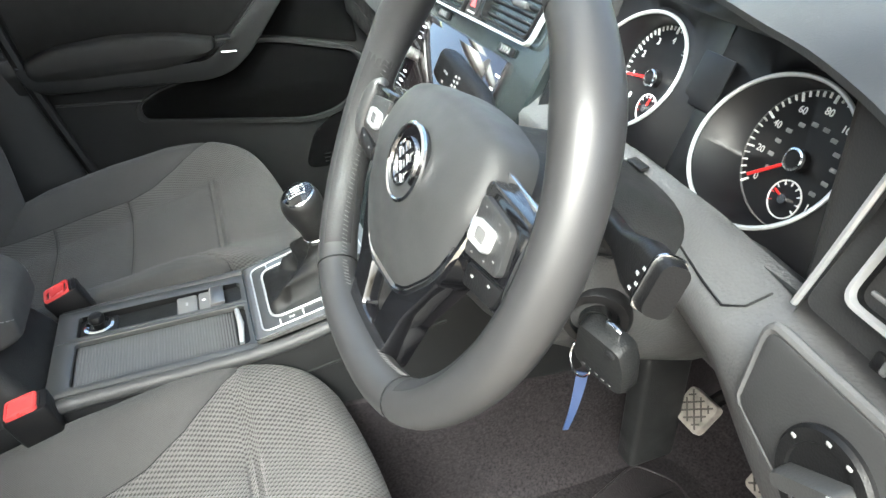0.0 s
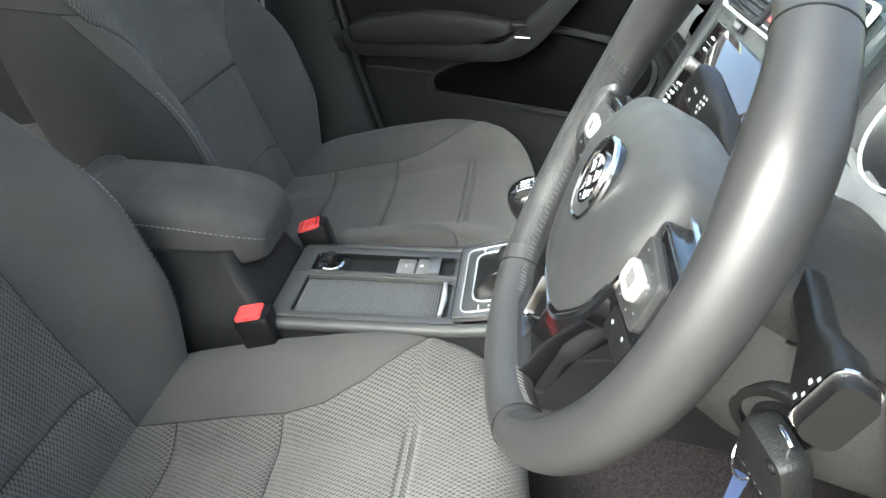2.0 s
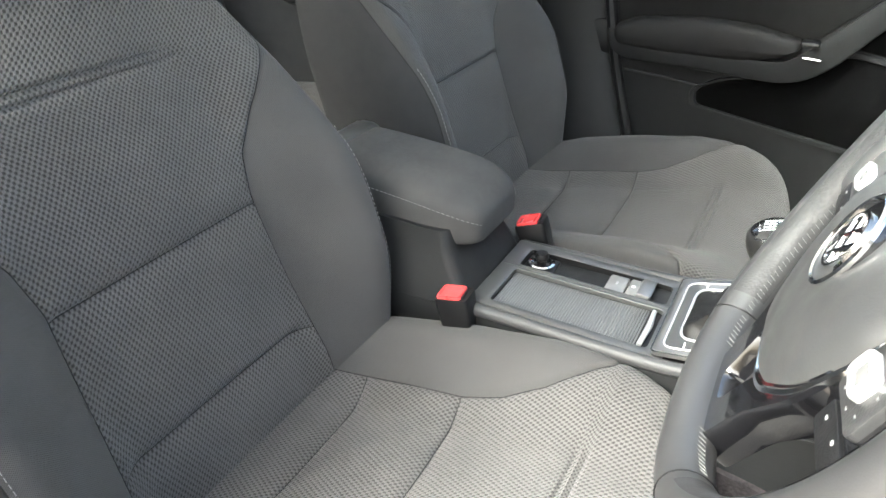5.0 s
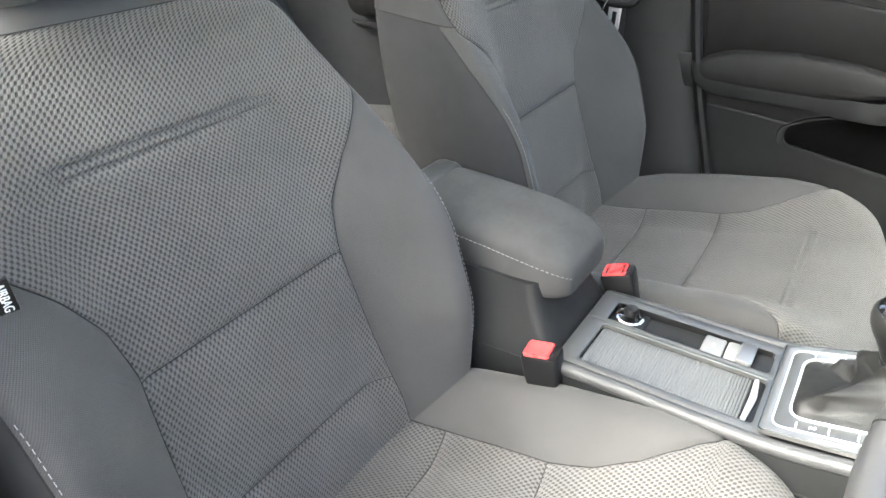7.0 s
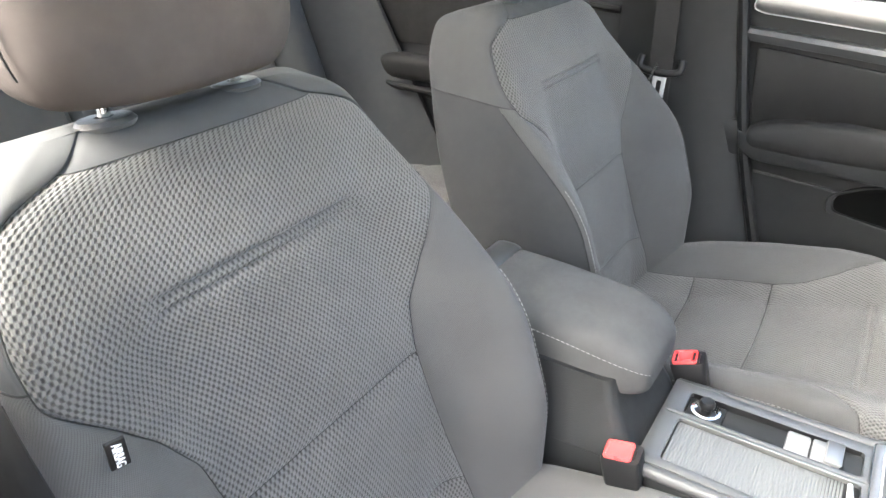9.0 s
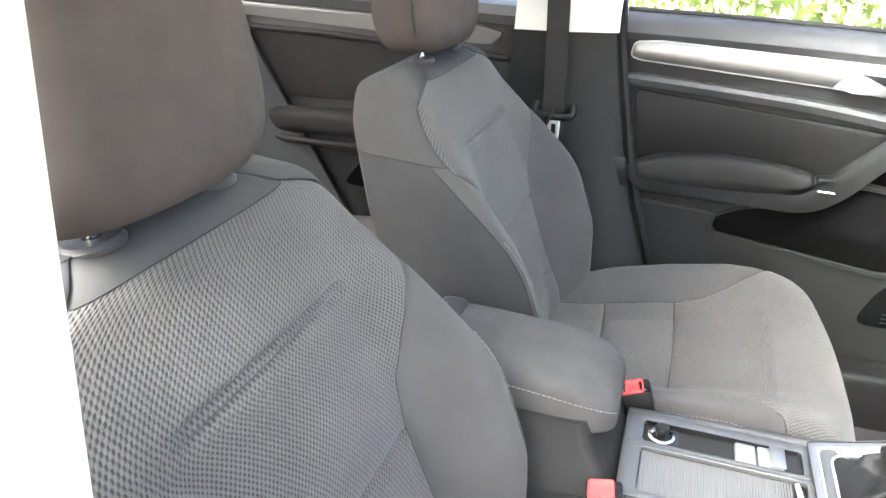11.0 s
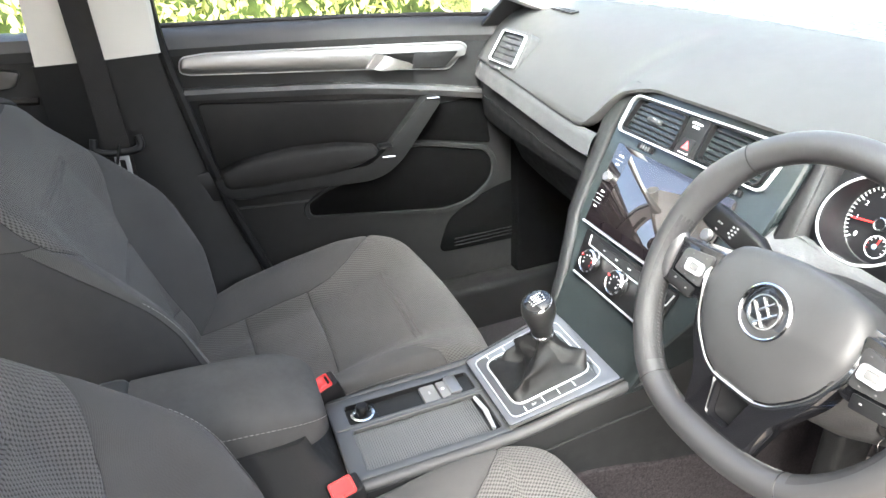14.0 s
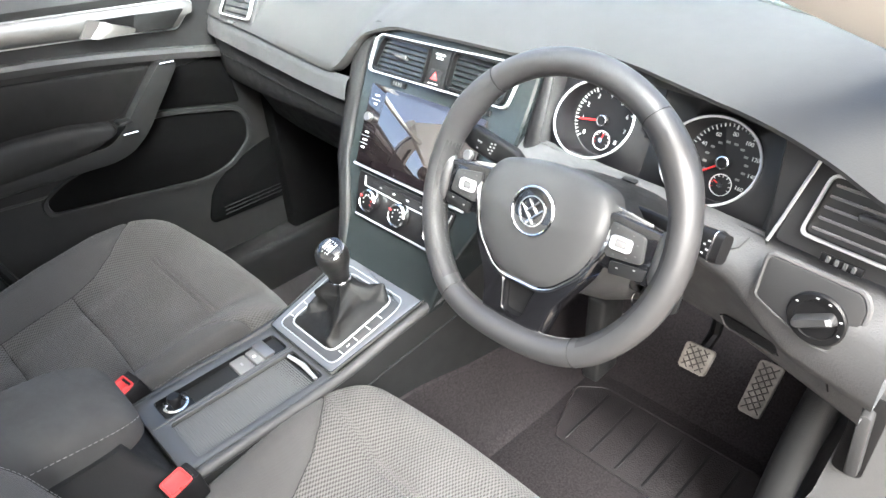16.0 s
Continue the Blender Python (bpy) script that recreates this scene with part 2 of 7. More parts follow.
def box(x0, x1, y0, y1, z0, z1, bev=0.004, seg=2, m=None):
    bm = bmesh.new()
    bmesh.ops.create_cube(bm, size=1, matrix=Matrix.LocRotScale(((x0 + x1) / 2, (y0 + y1) / 2, (z0 + z1) / 2), None, (abs(x1 - x0), abs(y1 - y0), abs(z1 - z0))))
    if bev:
        bmesh.ops.bevel(bm, geom=bm.edges[:], offset=min(bev, 0.49 * min(abs(x1 - x0), abs(y1 - y0), abs(z1 - z0))), segments=seg, affect="EDGES", profile=0.5)
    return moved(bm, m) if m else bm


def loft(rows, closed=True, cap=True):
    """Quads between rows of points; each row a ring when closed."""
    bm = bmesh.new()
    vs = [[bm.verts.new(p) for p in row] for row in rows]
    n = len(vs[0])
    for a, b in zip(vs, vs[1:]):
        for j in range(n if closed else n - 1):
            k = (j + 1) % n
            bm.faces.new((a[j], a[k], b[k], b[j]))
    if cap and closed:
        bm.faces.new(vs[0][::-1])
        bm.faces.new(vs[-1])
    return bm


def lathe(profile, n=32, m=None, solid_top=False):
    """Turns (radius, height) pairs about local z; closed at the top where the radius nears nothing."""
    rows = [[Vector((r * math.cos(a), r * math.sin(a), h)) for a in [2 * math.pi * k / n for k in range(n)]] for r, h in profile]
    bm = loft(rows, True, False)
    if profile[-1][0] < 0.0045 or solid_top:
        bm.faces.new([v for v in bm.verts][-n:])
    return moved(bm, m) if m else bm


def tube(pts, r, n=10, closed=False, flat=1.0, up=None):
    """A swept round (or flattened) bar through points; r a number or one per point."""
    pts = [Vector(p) for p in pts]
    m = len(pts)
    rs = r if isinstance(r, (list, tuple)) else [r] * m
    rows, prev = [], Vector(up) if up else None
    for i, p in enumerate(pts):
        t = (pts[(i + 1) % m] - pts[i - 1]) if closed else (pts[min(i + 1, m - 1)] - pts[max(i - 1, 0)])
        t.normalize()
        if prev is None:
            prev = t.orthogonal()
        a = (prev - t * prev.dot(t)).normalized()
        prev = prev if up else a
        b = t.cross(a)
        rows.append([p + a * (rs[i] * math.cos(q) * flat) + b * (rs[i] * math.sin(q)) for q in [2 * math.pi * k / n for k in range(n)]])
    if closed:
        rows.append(rows[0])
        bm = loft(rows, True, False)
        bmesh.ops.remove_doubles(bm, verts=bm.verts, dist=1e-6)
        return bm
    return loft(rows, True, True)


def smooth_line(pts, n=8):
    """Catmull-Rom through points."""
    P = [Vector(p) for p in pts]
    P = [P[0] * 2 - P[1]] + P + [P[-1] * 2 - P[-2]]
    out = []
    for i in range(1, len(P) - 2):
        for k in range(n):
            t = k / n
            out.append(0.5 * (2 * P[i] + (P[i + 1] - P[i - 1]) * t + (2 * P[i - 1] - 5 * P[i] + 4 * P[i + 1] - P[i + 2]) * t * t + (3 * P[i] - P[i - 1] - 3 * P[i + 1] + P[i + 2]) * t**3))
    out.append(P[-2])
    return out


def patch(P, mask=None, uv=None, flipc=False):
    """A sheet from an array of points [i, j, 3], only where mask[i, j] of its cells holds; uv in metres."""
    bm = bmesh.new()
    ni, nj = P.shape[:2]
    used = {}
    lay = bm.loops.layers.uv.new("UVMap") if uv is not None else None

    def v(i, j):
        if (i, j) not in used:
            used[(i, j)] = bm.verts.new(P[i, j])
        return used[(i, j)]

    for i in range(ni - 1):
        for j in range(nj - 1):
            if mask is None or mask[i, j]:
                idx = ((i, j), (i, j + 1), (i + 1, j + 1), (i + 1, j))
                f = bm.faces.new([v(*q) for q in idx])
                if lay:
                    for lp, q in zip(f.loops, idx):
                        lp[lay].uv = uv[q]
    return bm


def rrect(w, h, r, n=5):
    """A rounded rectangle about the origin, anticlockwise."""
    out = []
    for cx, cy, a0 in ((w / 2 - r, h / 2 - r, 0), (-w / 2 + r, h / 2 - r, 90), (-w / 2 + r, -h / 2 + r, 180), (w / 2 - r, -h / 2 + r, 270)):
        for k in range(n + 1):
            a = radians(a0 + 90 * k / n)
            out.append((cx + r * math.cos(a), cy + r * math.sin(a)))
    return out


def rpoly(pts, r, n=5):
    """Any polygon with its corners rounded by r."""
    out, m = [], len(pts)
    for i in range(m):
        p, a, b = Vector(pts[i]), Vector(pts[i - 1]), Vector(pts[(i + 1) % m])
        da, db = (a - p), (b - p)
        rr = min(r, 0.45 * da.length, 0.45 * db.length)
        s, e = p + da.normalized() * rr, p + db.normalized() * rr
        for k in range(n + 1):
            t = k / n
            out.append(tuple(s * (1 - t) ** 2 + p * 2 * t * (1 - t) + e * t * t))
    return out


def plate(pts, thick, m, bev=0.0015, z0=0.0):
    """A flat shape of local x, y with rounded upper rim, its top at z0 + thick."""
    c = sum((Vector(p) for p in pts), Vector((0, 0))) / len(pts)

    def ring(shrink, z):
        out = []
        for p in pts:
            d = Vector(p) - c
            k = max(0.0, 1 - shrink / max(d.length, 1e-6))
            q = c + d * k
            out.append(m @ Vector((q.x, q.y, z)))
        return out

    rows = [ring(0, z0), ring(0, z0 + thick - bev), ring(bev * 0.3, z0 + thick - bev * 0.3), ring(bev, z0 + thick)]
    return loft(rows, True, True)


def hoop(outer, inner, thick, m, z0=0.0, bev=0.001, share=0.15):
    """A frame between two outlines with equal numbers of points."""

    def ring(t, z):
        return [m @ Vector((o[0] * (1 - t) + i[0] * t, o[1] * (1 - t) + i[1] * t, z)) for o, i in zip(outer, inner)]

    rows = [ring(0, z0), ring(0, z0 + thick - bev), ring(share, z0 + thick), ring(1 - share, z0 + thick), ring(1, z0 + thick - bev), ring(1, z0), ring(0, z0)]
    bm = loft(rows, True, False)
    bmesh.ops.remove_doubles(bm, verts=bm.verts, dist=1e-6)
    return bm


def basis(o, x, y):
    """A frame at o with local x and y along the given ways."""
    x = Vector(x).normalized()
    z = x.cross(Vector(y)).normalized()
    y = z.cross(x)
    return Matrix(((x.x, y.x, z.x, o[0]), (x.y, y.y, z.y, o[1]), (x.z, y.z, z.z, o[2]), (0, 0, 0, 1)))


def text(name, body, size, m, mat, parent, depth=0.0004):
    cu = bpy.data.curves.new(name, "FONT")
    cu.body, cu.size, cu.align_x, cu.align_y, cu.extrude = body, size, "CENTER", "CENTER", depth
    me = bpy.data.meshes.new_from_object(bpy.data.objects.new("tmp_text", cu))
    me.materials.clear()
    me.materials.append(mat)
    ob = new(name, me)
    ob.data.transform(m)
    ob.parent = parent
    if parent.parent is None:
        ob.matrix_parent_inverse = parent.matrix_basis.inverted()
    return ob


def sstep(a, b, x):
    t = np.clip((np.asarray(x, float) - a) / (b - a), 0, 1)
    return t * t * (3 - 2 * t)


def curve_at(xs, ys, x):
    """Smooth monotone-ish interpolation through knots."""
    xs, ys = np.asarray(xs, float), np.asarray(ys, float)
    d = np.gradient(ys, xs)
    x = np.clip(x, xs[0], xs[-1])
    i = np.clip(np.searchsorted(xs, x) - 1, 0, len(xs) - 2)
    h = xs[i + 1] - xs[i]
    t = (x - xs[i]) / h
    return (2 * t**3 - 3 * t**2 + 1) * ys[i] + (t**3 - 2 * t**2 + t) * h * d[i] + (-2 * t**3 + 3 * t**2) * ys[i + 1] + (t**3 - t**2) * h * d[i + 1]

# ---- cabin shell ----
XC = 0.015  # middle of the console and centre stack
DX, PX, PDY = 0.352, -0.372, -0.030  # seat centres; the passenger seat stands a little further back

floor = patch(np.array([[(x, y, z) for x in np.linspace(-0.70, 0.70, 9)] for y, z in ((-1.05, 0.0), (-0.6, 0.0), (0.0, 0.0), (0.42, 0.0), (0.50, 0.015), (0.60, 0.09), (0.72, 0.22), (0.80, 0.34), (0.86, 0.55), (0.88, 0.80))]))
solid("floor", floor, CARPET, "charcoal loop-pile carpet on the cabin floor", "carpet", kind="structure")
solid("floor_rear", box(-0.70, 0.70, -1.75, -1.03, -0.02, 0.10, 0.02), CARPET, "charcoal carpet under the rear bench", "carpet", kind="structure")
# roof and pillars
roof = patch(np.array([[(x * (1 - 0.05 * abs(x)), y, 1.235 - 0.09 * x * x - dz) for x in np.linspace(-0.62, 0.62, 15)] for y, dz in ((-0.28, 0.055), (-0.42, 0.01), (-0.7, -0.01), (-1.2, 0.01), (-1.75, 0.08))]))
bmesh.ops.solidify(roof, geom=roof.faces[:], thickness=0.03)
solid("ceiling", roof, CREAM, "pale cloth headliner under the roof", "headliner", kind="structure")
for sx in (-1, 1):
    tag = "left" if sx < 0 else "right"
    # front pillar
    apil = loft([[Vector((sx * (0.60 + 0.15 * (y - 0.174) + dx), y, 0.88 - 0.40 * (y - 0.174) + dz)) for dx, dz in ((0.0, 0.004), (0.006, -0.006), (0.03, -0.012), (0.075, 0.0), (0.08, 0.03), (0.03, 0.045), (0.004, 0.02))] for y in np.linspace(0.46, -0.52, 12)])
    solid("pillar_front_" + tag, apil, CREAM, "cream windscreen pillar trim", "pillar trim", kind="structure")
    # roof rail above the doors
    solid("roof_rail_" + tag, tube([(sx * 0.565, -0.28, 1.13), (sx * 0.60, -0.45, 1.19), (sx * 0.61, -1.0, 1.20), (sx * 0.58, -1.7, 1.14)], 0.035, 12), CREAM, "cream roof rail trim above the doors", "roof trim", kind="structure")
    # centre pillar: pale upper part, dark lower part
    up, lo = [], []
    drv = sx > 0  # the driver's pillar trim reaches further in
    for z, x, yf, yb in ((0.812, 0.668, -0.476, -0.70), (0.90, 0.655, -0.474, -0.69), (1.0, 0.638, -0.474, -0.68), (1.1, 0.62, -0.478, -0.675), (1.2, 0.60, -0.485, -0.67)):
        if drv:
            x, yf = x - 0.060, yf - 0.050
        up.append([Vector((sx * q[0], q[1], z)) for q in ((x, yf - 0.012), (x + 0.012, yf), (x + (0.10 if drv else 0.05), yf + 0.002), (x + (0.10 if drv else 0.05), yb), (x + 0.008, yb), (x - 0.004, (yf + yb) / 2))])
    for z, x, yf, yb in ((0.02, 0.62, -0.33, -0.80), (0.15, 0.64, -0.335, -0.79), (0.28, 0.665, -0.366, -0.76), (0.42, 0.682, -0.402, -0.74), (0.55, 0.688, -0.43, -0.72), (0.70, 0.685, -0.462, -0.71), (0.812, 0.672, -0.478, -0.705)):
        if drv:
            x, yf = x - 0.03, yf - 0.06
        lo.append([Vector((sx * q[0], q[1], z)) for q in ((x - 0.006, yf - 0.05), (x + 0.006, yf - 0.01), (x + 0.02, yf), (x + 0.07, yf + 0.002), (x + 0.07, yb), (x + 0.008, yb), (x - 0.016, yf - 0.12))])
    pil = thing("pillar_centre_" + tag, (sx * 0.68, -0.55, 0), "centre pillar trim, dark below and pale cream above the belt line", "pillar trim", kind="structure")
    part("upper_trim", loft(up), CREAM, pil, "cream upper pillar trim")
    part("lower_trim", loft(lo), PLAST, pil, "dark grey grained lower pillar trim")
    # rubber door seal along the pillar's front edge
    sh = 0.055 if drv else 0.0
    part("door_seal", tube(smooth_line([(px_ + (0.02 if drv else 0), py_ - sh, pz_) for px_, py_, pz_ in [(sx * 0.645, -0.328, 0.15), (sx * 0.676, -0.358, 0.27), (sx * 0.688, -0.425, 0.50), (sx * 0.690, -0.468, 0.73), (sx * 0.680, -0.482, 0.845), (sx * 0.655, -0.482, 1.0), (sx * 0.615, -0.485, 1.18)]]), 0.0115, 8), PLAST_D, pil, "black rubber door seal")
    # sill
    solid("sill_" + tag, box(sx * 0.635, sx * 0.76, -1.0, 0.62, -0.05, 0.13, 0.02, 3), PLAST_D, "dark grey sill trim under the door opening", "sill", kind="structure")
solid("windscreen", box(-0.62, 0.62, -0.46, 0.46, -0.002, 0.002, 0, m=basis((0, 0.145, 1.005), (1, 0, 0), (0, 0.915, -0.40))), GLASS, "clear laminated windscreen", "windscreen", kind="structure").visible_shadow = False
wall_rear = patch(np.array([[(x, y, z) for x in (-0.74, 0.74)] for y, z in ((-1.72, 0.0), (-1.74, 0.5), (-1.75, 0.86))]))
solid("wall_rear", wall_rear, PLAST_D, "dark load cover behind the rear bench", "panel", kind="structure")
solid("rear_right_panel", box(0.70, 0.74, -1.75, -0.72, 0.0, 0.86, 0.01), PLAST, "dark inner panel of the right rear door", "panel", kind="structure")
solid("firewall", box(-0.74, 0.74, 0.86, 0.90, 0.0, 0.80, 0.0), PLAST_D, "dark bulkhead behind the dashboard", "panel", kind="structure")
# footwell shade painted on: far darker than the driver's kick panel
solid("kick_panel_left", box(-0.72, -0.665, 0.28, 0.86, 0.0, 0.62, 0.01), TARGREY, "kick panel of the passenger footwell, blackened with the footwell's shade", "panel", kind="structure")

# ---- front seats ----
def stitch_bm(pts, r=0.0007, dash=0.0042, gap=0.0026):
    """Thread in short dashes along a line."""
    pts = [Vector(p) for p in pts]
    d = [0.0]
    for a, b in zip(pts, pts[1:]):
        d.append(d[-1] + (b - a).length)

    def at(s):
        i = min(max(np.searchsorted(d, s) - 1, 0), len(pts) - 2)
        return pts[i].lerp(pts[i + 1], (s - d[i]) / max(d[i + 1] - d[i], 1e-9))

    bm = bmesh.new()
    s = 0.0
    while s + dash < d[-1]:
        a, b = at(s), at(s + dash)
        t = (b - a).normalized()
        u = t.orthogonal().normalized() * r
        w = t.cross(u)
        ring = [[bm.verts.new(p + q) for q in (u, w, -u, -w)] for p in (a, b)]
        for k in range(4):
            bm.faces.new((ring[0][k], ring[0][(k + 1) % 4], ring[1][(k + 1) % 4], ring[1][k]))
        bm.faces.new(ring[0][::-1])
        bm.faces.new(ring[1])
        s += dash + gap
    return bm


def arc_uv(P):
    """Metres across (about the middle column) and along each sheet."""
    du = np.linalg.norm(np.diff(P, axis=1), axis=2)
    u = np.concatenate([np.zeros((P.shape[0], 1)), np.cumsum(du, 1)], 1)
    u -= u[:, [P.shape[1] // 2]]
    dv = np.linalg.norm(np.diff(P, axis=0), axis=2).mean(1)
    v = np.concatenate([[0], np.cumsum(dv)])
    return np.stack([u, np.repeat(v[:, None], P.shape[1], 1)], -1)


def section_columns(nf, nb):
    """Across multiplier and front-to-back share round a seat's section, starting at the left front edge."""
    X, M = [], []
    for a in np.linspace(-1, 1, nf):
        e = (abs(a) - 0.86) / 0.14
        if e > 0:
            X.append(math.copysign(0.93 + 0.07 * math.sin(e * math.pi / 2), a))
            M.append(0.20 * (1 - math.cos(e * math.pi / 2)))
        else:
            X.append(a * 0.93 / 0.86)
            M.append(0.0)
    side = [(1.0, m) for m in np.linspace(0.26, 0.84, 10)] + [(0.985, 0.92), (0.94, 0.985)]
    back = [(x, 1.0) for x in np.linspace(0.85, -0.85, nb)]
    for x, m in side + back + [(-x, m) for x, m in side[::-1]]:
        X.append(x)
        M.append(m)
    X.append(X[0]), M.append(M[0])
    return np.array(X), np.array(M)


def groove(d, width=0.0034, depth=0.0042):
    return depth * np.exp(-((d / width) ** 2))


def sewn(d, pillow, depth):
    """A seam: a narrow valley between two softly padded edges."""
    return groove(d, 0.0030, depth) + groove(d, 0.014, pillow)


def set_border(X0, M0, nf, share):
    """Shifts the front columns row by row so that two fixed ones lie on the border of the middle panel."""
    a = np.linspace(-1, 1, nf)
    ab = 0.62
    jb = int(round((1 - ab) / 2 * (nf - 1)))
    ab = -a[jb]
    X, M = np.repeat(X0[None], len(share), 0), np.repeat(M0[None], len(share), 0)
    half = a >= 0
    for i, sh in enumerate(share):
        at = float(np.interp(sh, X0[:nf][half], a[half]))
        at = min(max(at, 0.2), 0.965)
        a2 = np.sign(a) * np.interp(np.abs(a), (0, ab, 1), (0, at, 1))
        X[i, :nf] = np.interp(a2, a, X0[:nf])
        M[i, :nf] = np.interp(a2, a, M0[:nf])
    if len(X0) > nf:  # a closed section
        X[:, -1], M[:, -1] = X[:, 0], M[:, 0]
    return X, M, (jb, nf - 1 - jb)


Z1, Z2, Z3 = 0.511, 0.335, 0.690  # cross seams and the twin crease of the backrest
BACK_Z = (0.235, 0.30, 0.40, 0.519, 0.60, 0.683, 0.74, 0.785, 0.803, 0.810)
BACK_YF = (-0.520, -0.531, -0.552, -0.578, -0.607, -0.643, -0.670, -0.694, -0.710, -0.728)


def front_seat(name, cx, dy, side, label, cdy=0.0):
    """side: +1 when the outer side lies towards +x."""
    seat = thing(name, (cx, -0.35 + dy, 0.0), label, "car seat", group="front seats")
    W = lambda x, y, z: (cx + x, y + dy, z)  # noqa: E731
    # -- backrest
    NS = 261
    s = np.linspace(0, 1, NS)
    zf = 0.235 + (0.810 - 0.235) * (1 - (1 - s) ** 1.15)
    yf = np.interp(zf, BACK_Z, BACK_YF)
    for _ in range(18):
        yf[1:-1] = (yf[:-2] + 2 * yf[1:-1] + yf[2:]) / 4
    yb = np.interp(s, (0, 0.3, 0.6, 0.8, 0.92, 1.0), (-0.655, -0.70, -0.765, -0.800, -0.798, -0.756))
    zb = np.interp(s, (0, 0.5, 0.7315, 0.86, 0.93, 1.0), (0.20, 0.52, 0.702, 0.775, 0.800, 0.808))
    w = curve_at((0, 0.12, 0.30, 0.48, 0.62, 0.74, 0.86, 0.93, 0.97, 1.0), (0.218, 0.236, 0.253, 0.255, 0.246, 0.229, 0.205, 0.186, 0.164, 0.126), s)
    X0, M0 = section_columns(131, 9)
    bulge = np.interp(zf, (0.235, 0.30, 0.42, 0.56, 0.66, 0.73), (0.052, 0.074, 0.094, 0.078, 0.030, 0.0))
    for q_ in (bulge, w, yb, zb):
        for _ in range(90):
            q_[1:-1] = (q_[:-2] + 2 * q_[1:-1] + q_[2:]) / 4
    xs = np.interp(zf, (0.235, 0.30, 0.40, 0.52, 0.57, 0.615, 0.645, 0.668, 0.69), (0.152, 0.149, 0.139, 0.131, 0.140, 0.165, 0.19, 0.215, 0.26))
    xs = np.minimum(xs, w * np.interp(zf, (0.64, 0.70), (0.925, 0.968)))
    xs *= np.sqrt(1 - 0.46 * np.clip((s - 0.8725) / 0.0805, 0, 1) ** 2.4)
    for _ in range(9):
        xs[1:-1] = (xs[:-2] + 2 * xs[1:-1] + xs[2:]) / 4
    X, M, ac = set_border(X0, M0, 131, xs / w)
    aX = np.abs(X)
    B = sstep(0.46, 0.92, aX) * (1 - 0.12 * sstep(0.94, 1.0, aX))
    P = np.zeros((len(s), X.shape[1], 3))
    P[:, :, 0] = w[:, None] * X
    P[:, :, 1] = yf[:, None] * (1 - M) + yb[:, None] * M + bulge[:, None] * (B * (1 - M) ** 2)
    P[:, :, 2] = zf[:, None] * (1 - M) + zb[:, None] * M
    # a little crown across the upper part and a hollow in the lower
    P[:, :, 1] += ((0.010 * np.interp(zf, (0.5, 0.7), (0, 1)))[:, None] * (1 - aX**2)) * (M < 0.3)
    px, pz = P[:, :, 0], P[:, :, 2]
    frontal = M <= 0.20
    inside = np.abs(px) < xs[:, None]
    g = sewn(np.abs(px) - xs[:, None], 0.0030, 0.0045)
    g = np.maximum(g, sewn(pz - Z1 - 0.02 * px**2, 0.0045, 0.0040) * inside)
    g = np.maximum(g, sewn(pz - Z2, 0.0045, 0.0040) * inside)
    for off in (-0.0045, 0.0045):
        g = np.maximum(g, groove(pz - Z3 - off, 0.0028, 0.0045) * sstep(0.122, 0.114, np.abs(px)))
    P[:, :, 1] -= g * frontal
    cloud = np.array([[noise.noise((x * 9 + cx * 20, z * 9, 0.3)) for x in np.linspace(-0.25, 0.25, 24)] for z in np.linspace(0.2, 0.85, 28)])
    iu = np.clip((px + 0.25) / 0.5 * 23, 0, 22.99)
    iv = np.clip((pz - 0.2) / 0.65 * 27, 0, 26.99)
    a0, b0 = iv.astype(int), iu.astype(int)
    fa, fb = iv - a0, iu - b0
    P[:, :, 1] += 0.0025 * (cloud[a0, b0] * (1 - fa) * (1 - fb) + cloud[a0 + 1, b0] * fa * (1 - fb) + cloud[a0, b0 + 1] * (1 - fa) * fb + cloud[a0 + 1, b0 + 1] * fa * fb)
    uv = arc_uv(P)
    Pw = P + np.array((cx, dy, 0.0))
    cell = lambda A: A[:-1, :-1]  # noqa: E731
    Xi = X
    colc = np.arange(M.shape[1])
    it_ = int(0.953 * (NS - 1))  # the patterned panel ends below the top
    centre = np.broadcast_to((colc >= ac[0]) & (colc < ac[1]), M.shape) & (np.arange(len(s)) < it_)[:, None]
    lowb = np.broadcast_to((colc >= 5) & (colc < 125), M.shape)  # the bolsters end on their crests
    iu_ = int(0.7315 * (NS - 1))  # row of the seam under the shoulder cover
    upper = np.broadcast_to((np.arange(len(s)) >= iu_)[:, None], M.shape)
    bol = ~centre & lowb & ~upper
    back = part("backrest", patch(Pw, cell(centre), uv), CLOTH, seat, "grey patterned cloth backrest panel")
    part("bolster", patch(Pw, cell(bol & (Xi < 0)), uv), TWILL, seat, "plain grey twill side bolster")
    part("bolster", patch(Pw, cell(bol & (Xi > 0)), uv), TWILL, seat, "plain grey twill side bolster")
    part("shoulder_cover", patch(Pw, cell(~centre & upper), uv), SHOULDER, seat, "plain grey cover over the shoulders")
    part("back_shell", patch(Pw, cell(~centre & ~upper & ~lowb), uv), VINYL, seat, "smooth dark grey side and rear cover")
    part("top_cover", loft([[Pw[-1, j] for j in range(len(X0) - 1)], [Pw[-1, j] * 0.6 + Pw[-1].mean(0) * 0.4 + np.array((0, 0, 0.002)) for j in range(len(X0) - 1)]], True, True), SHOULDER, seat)
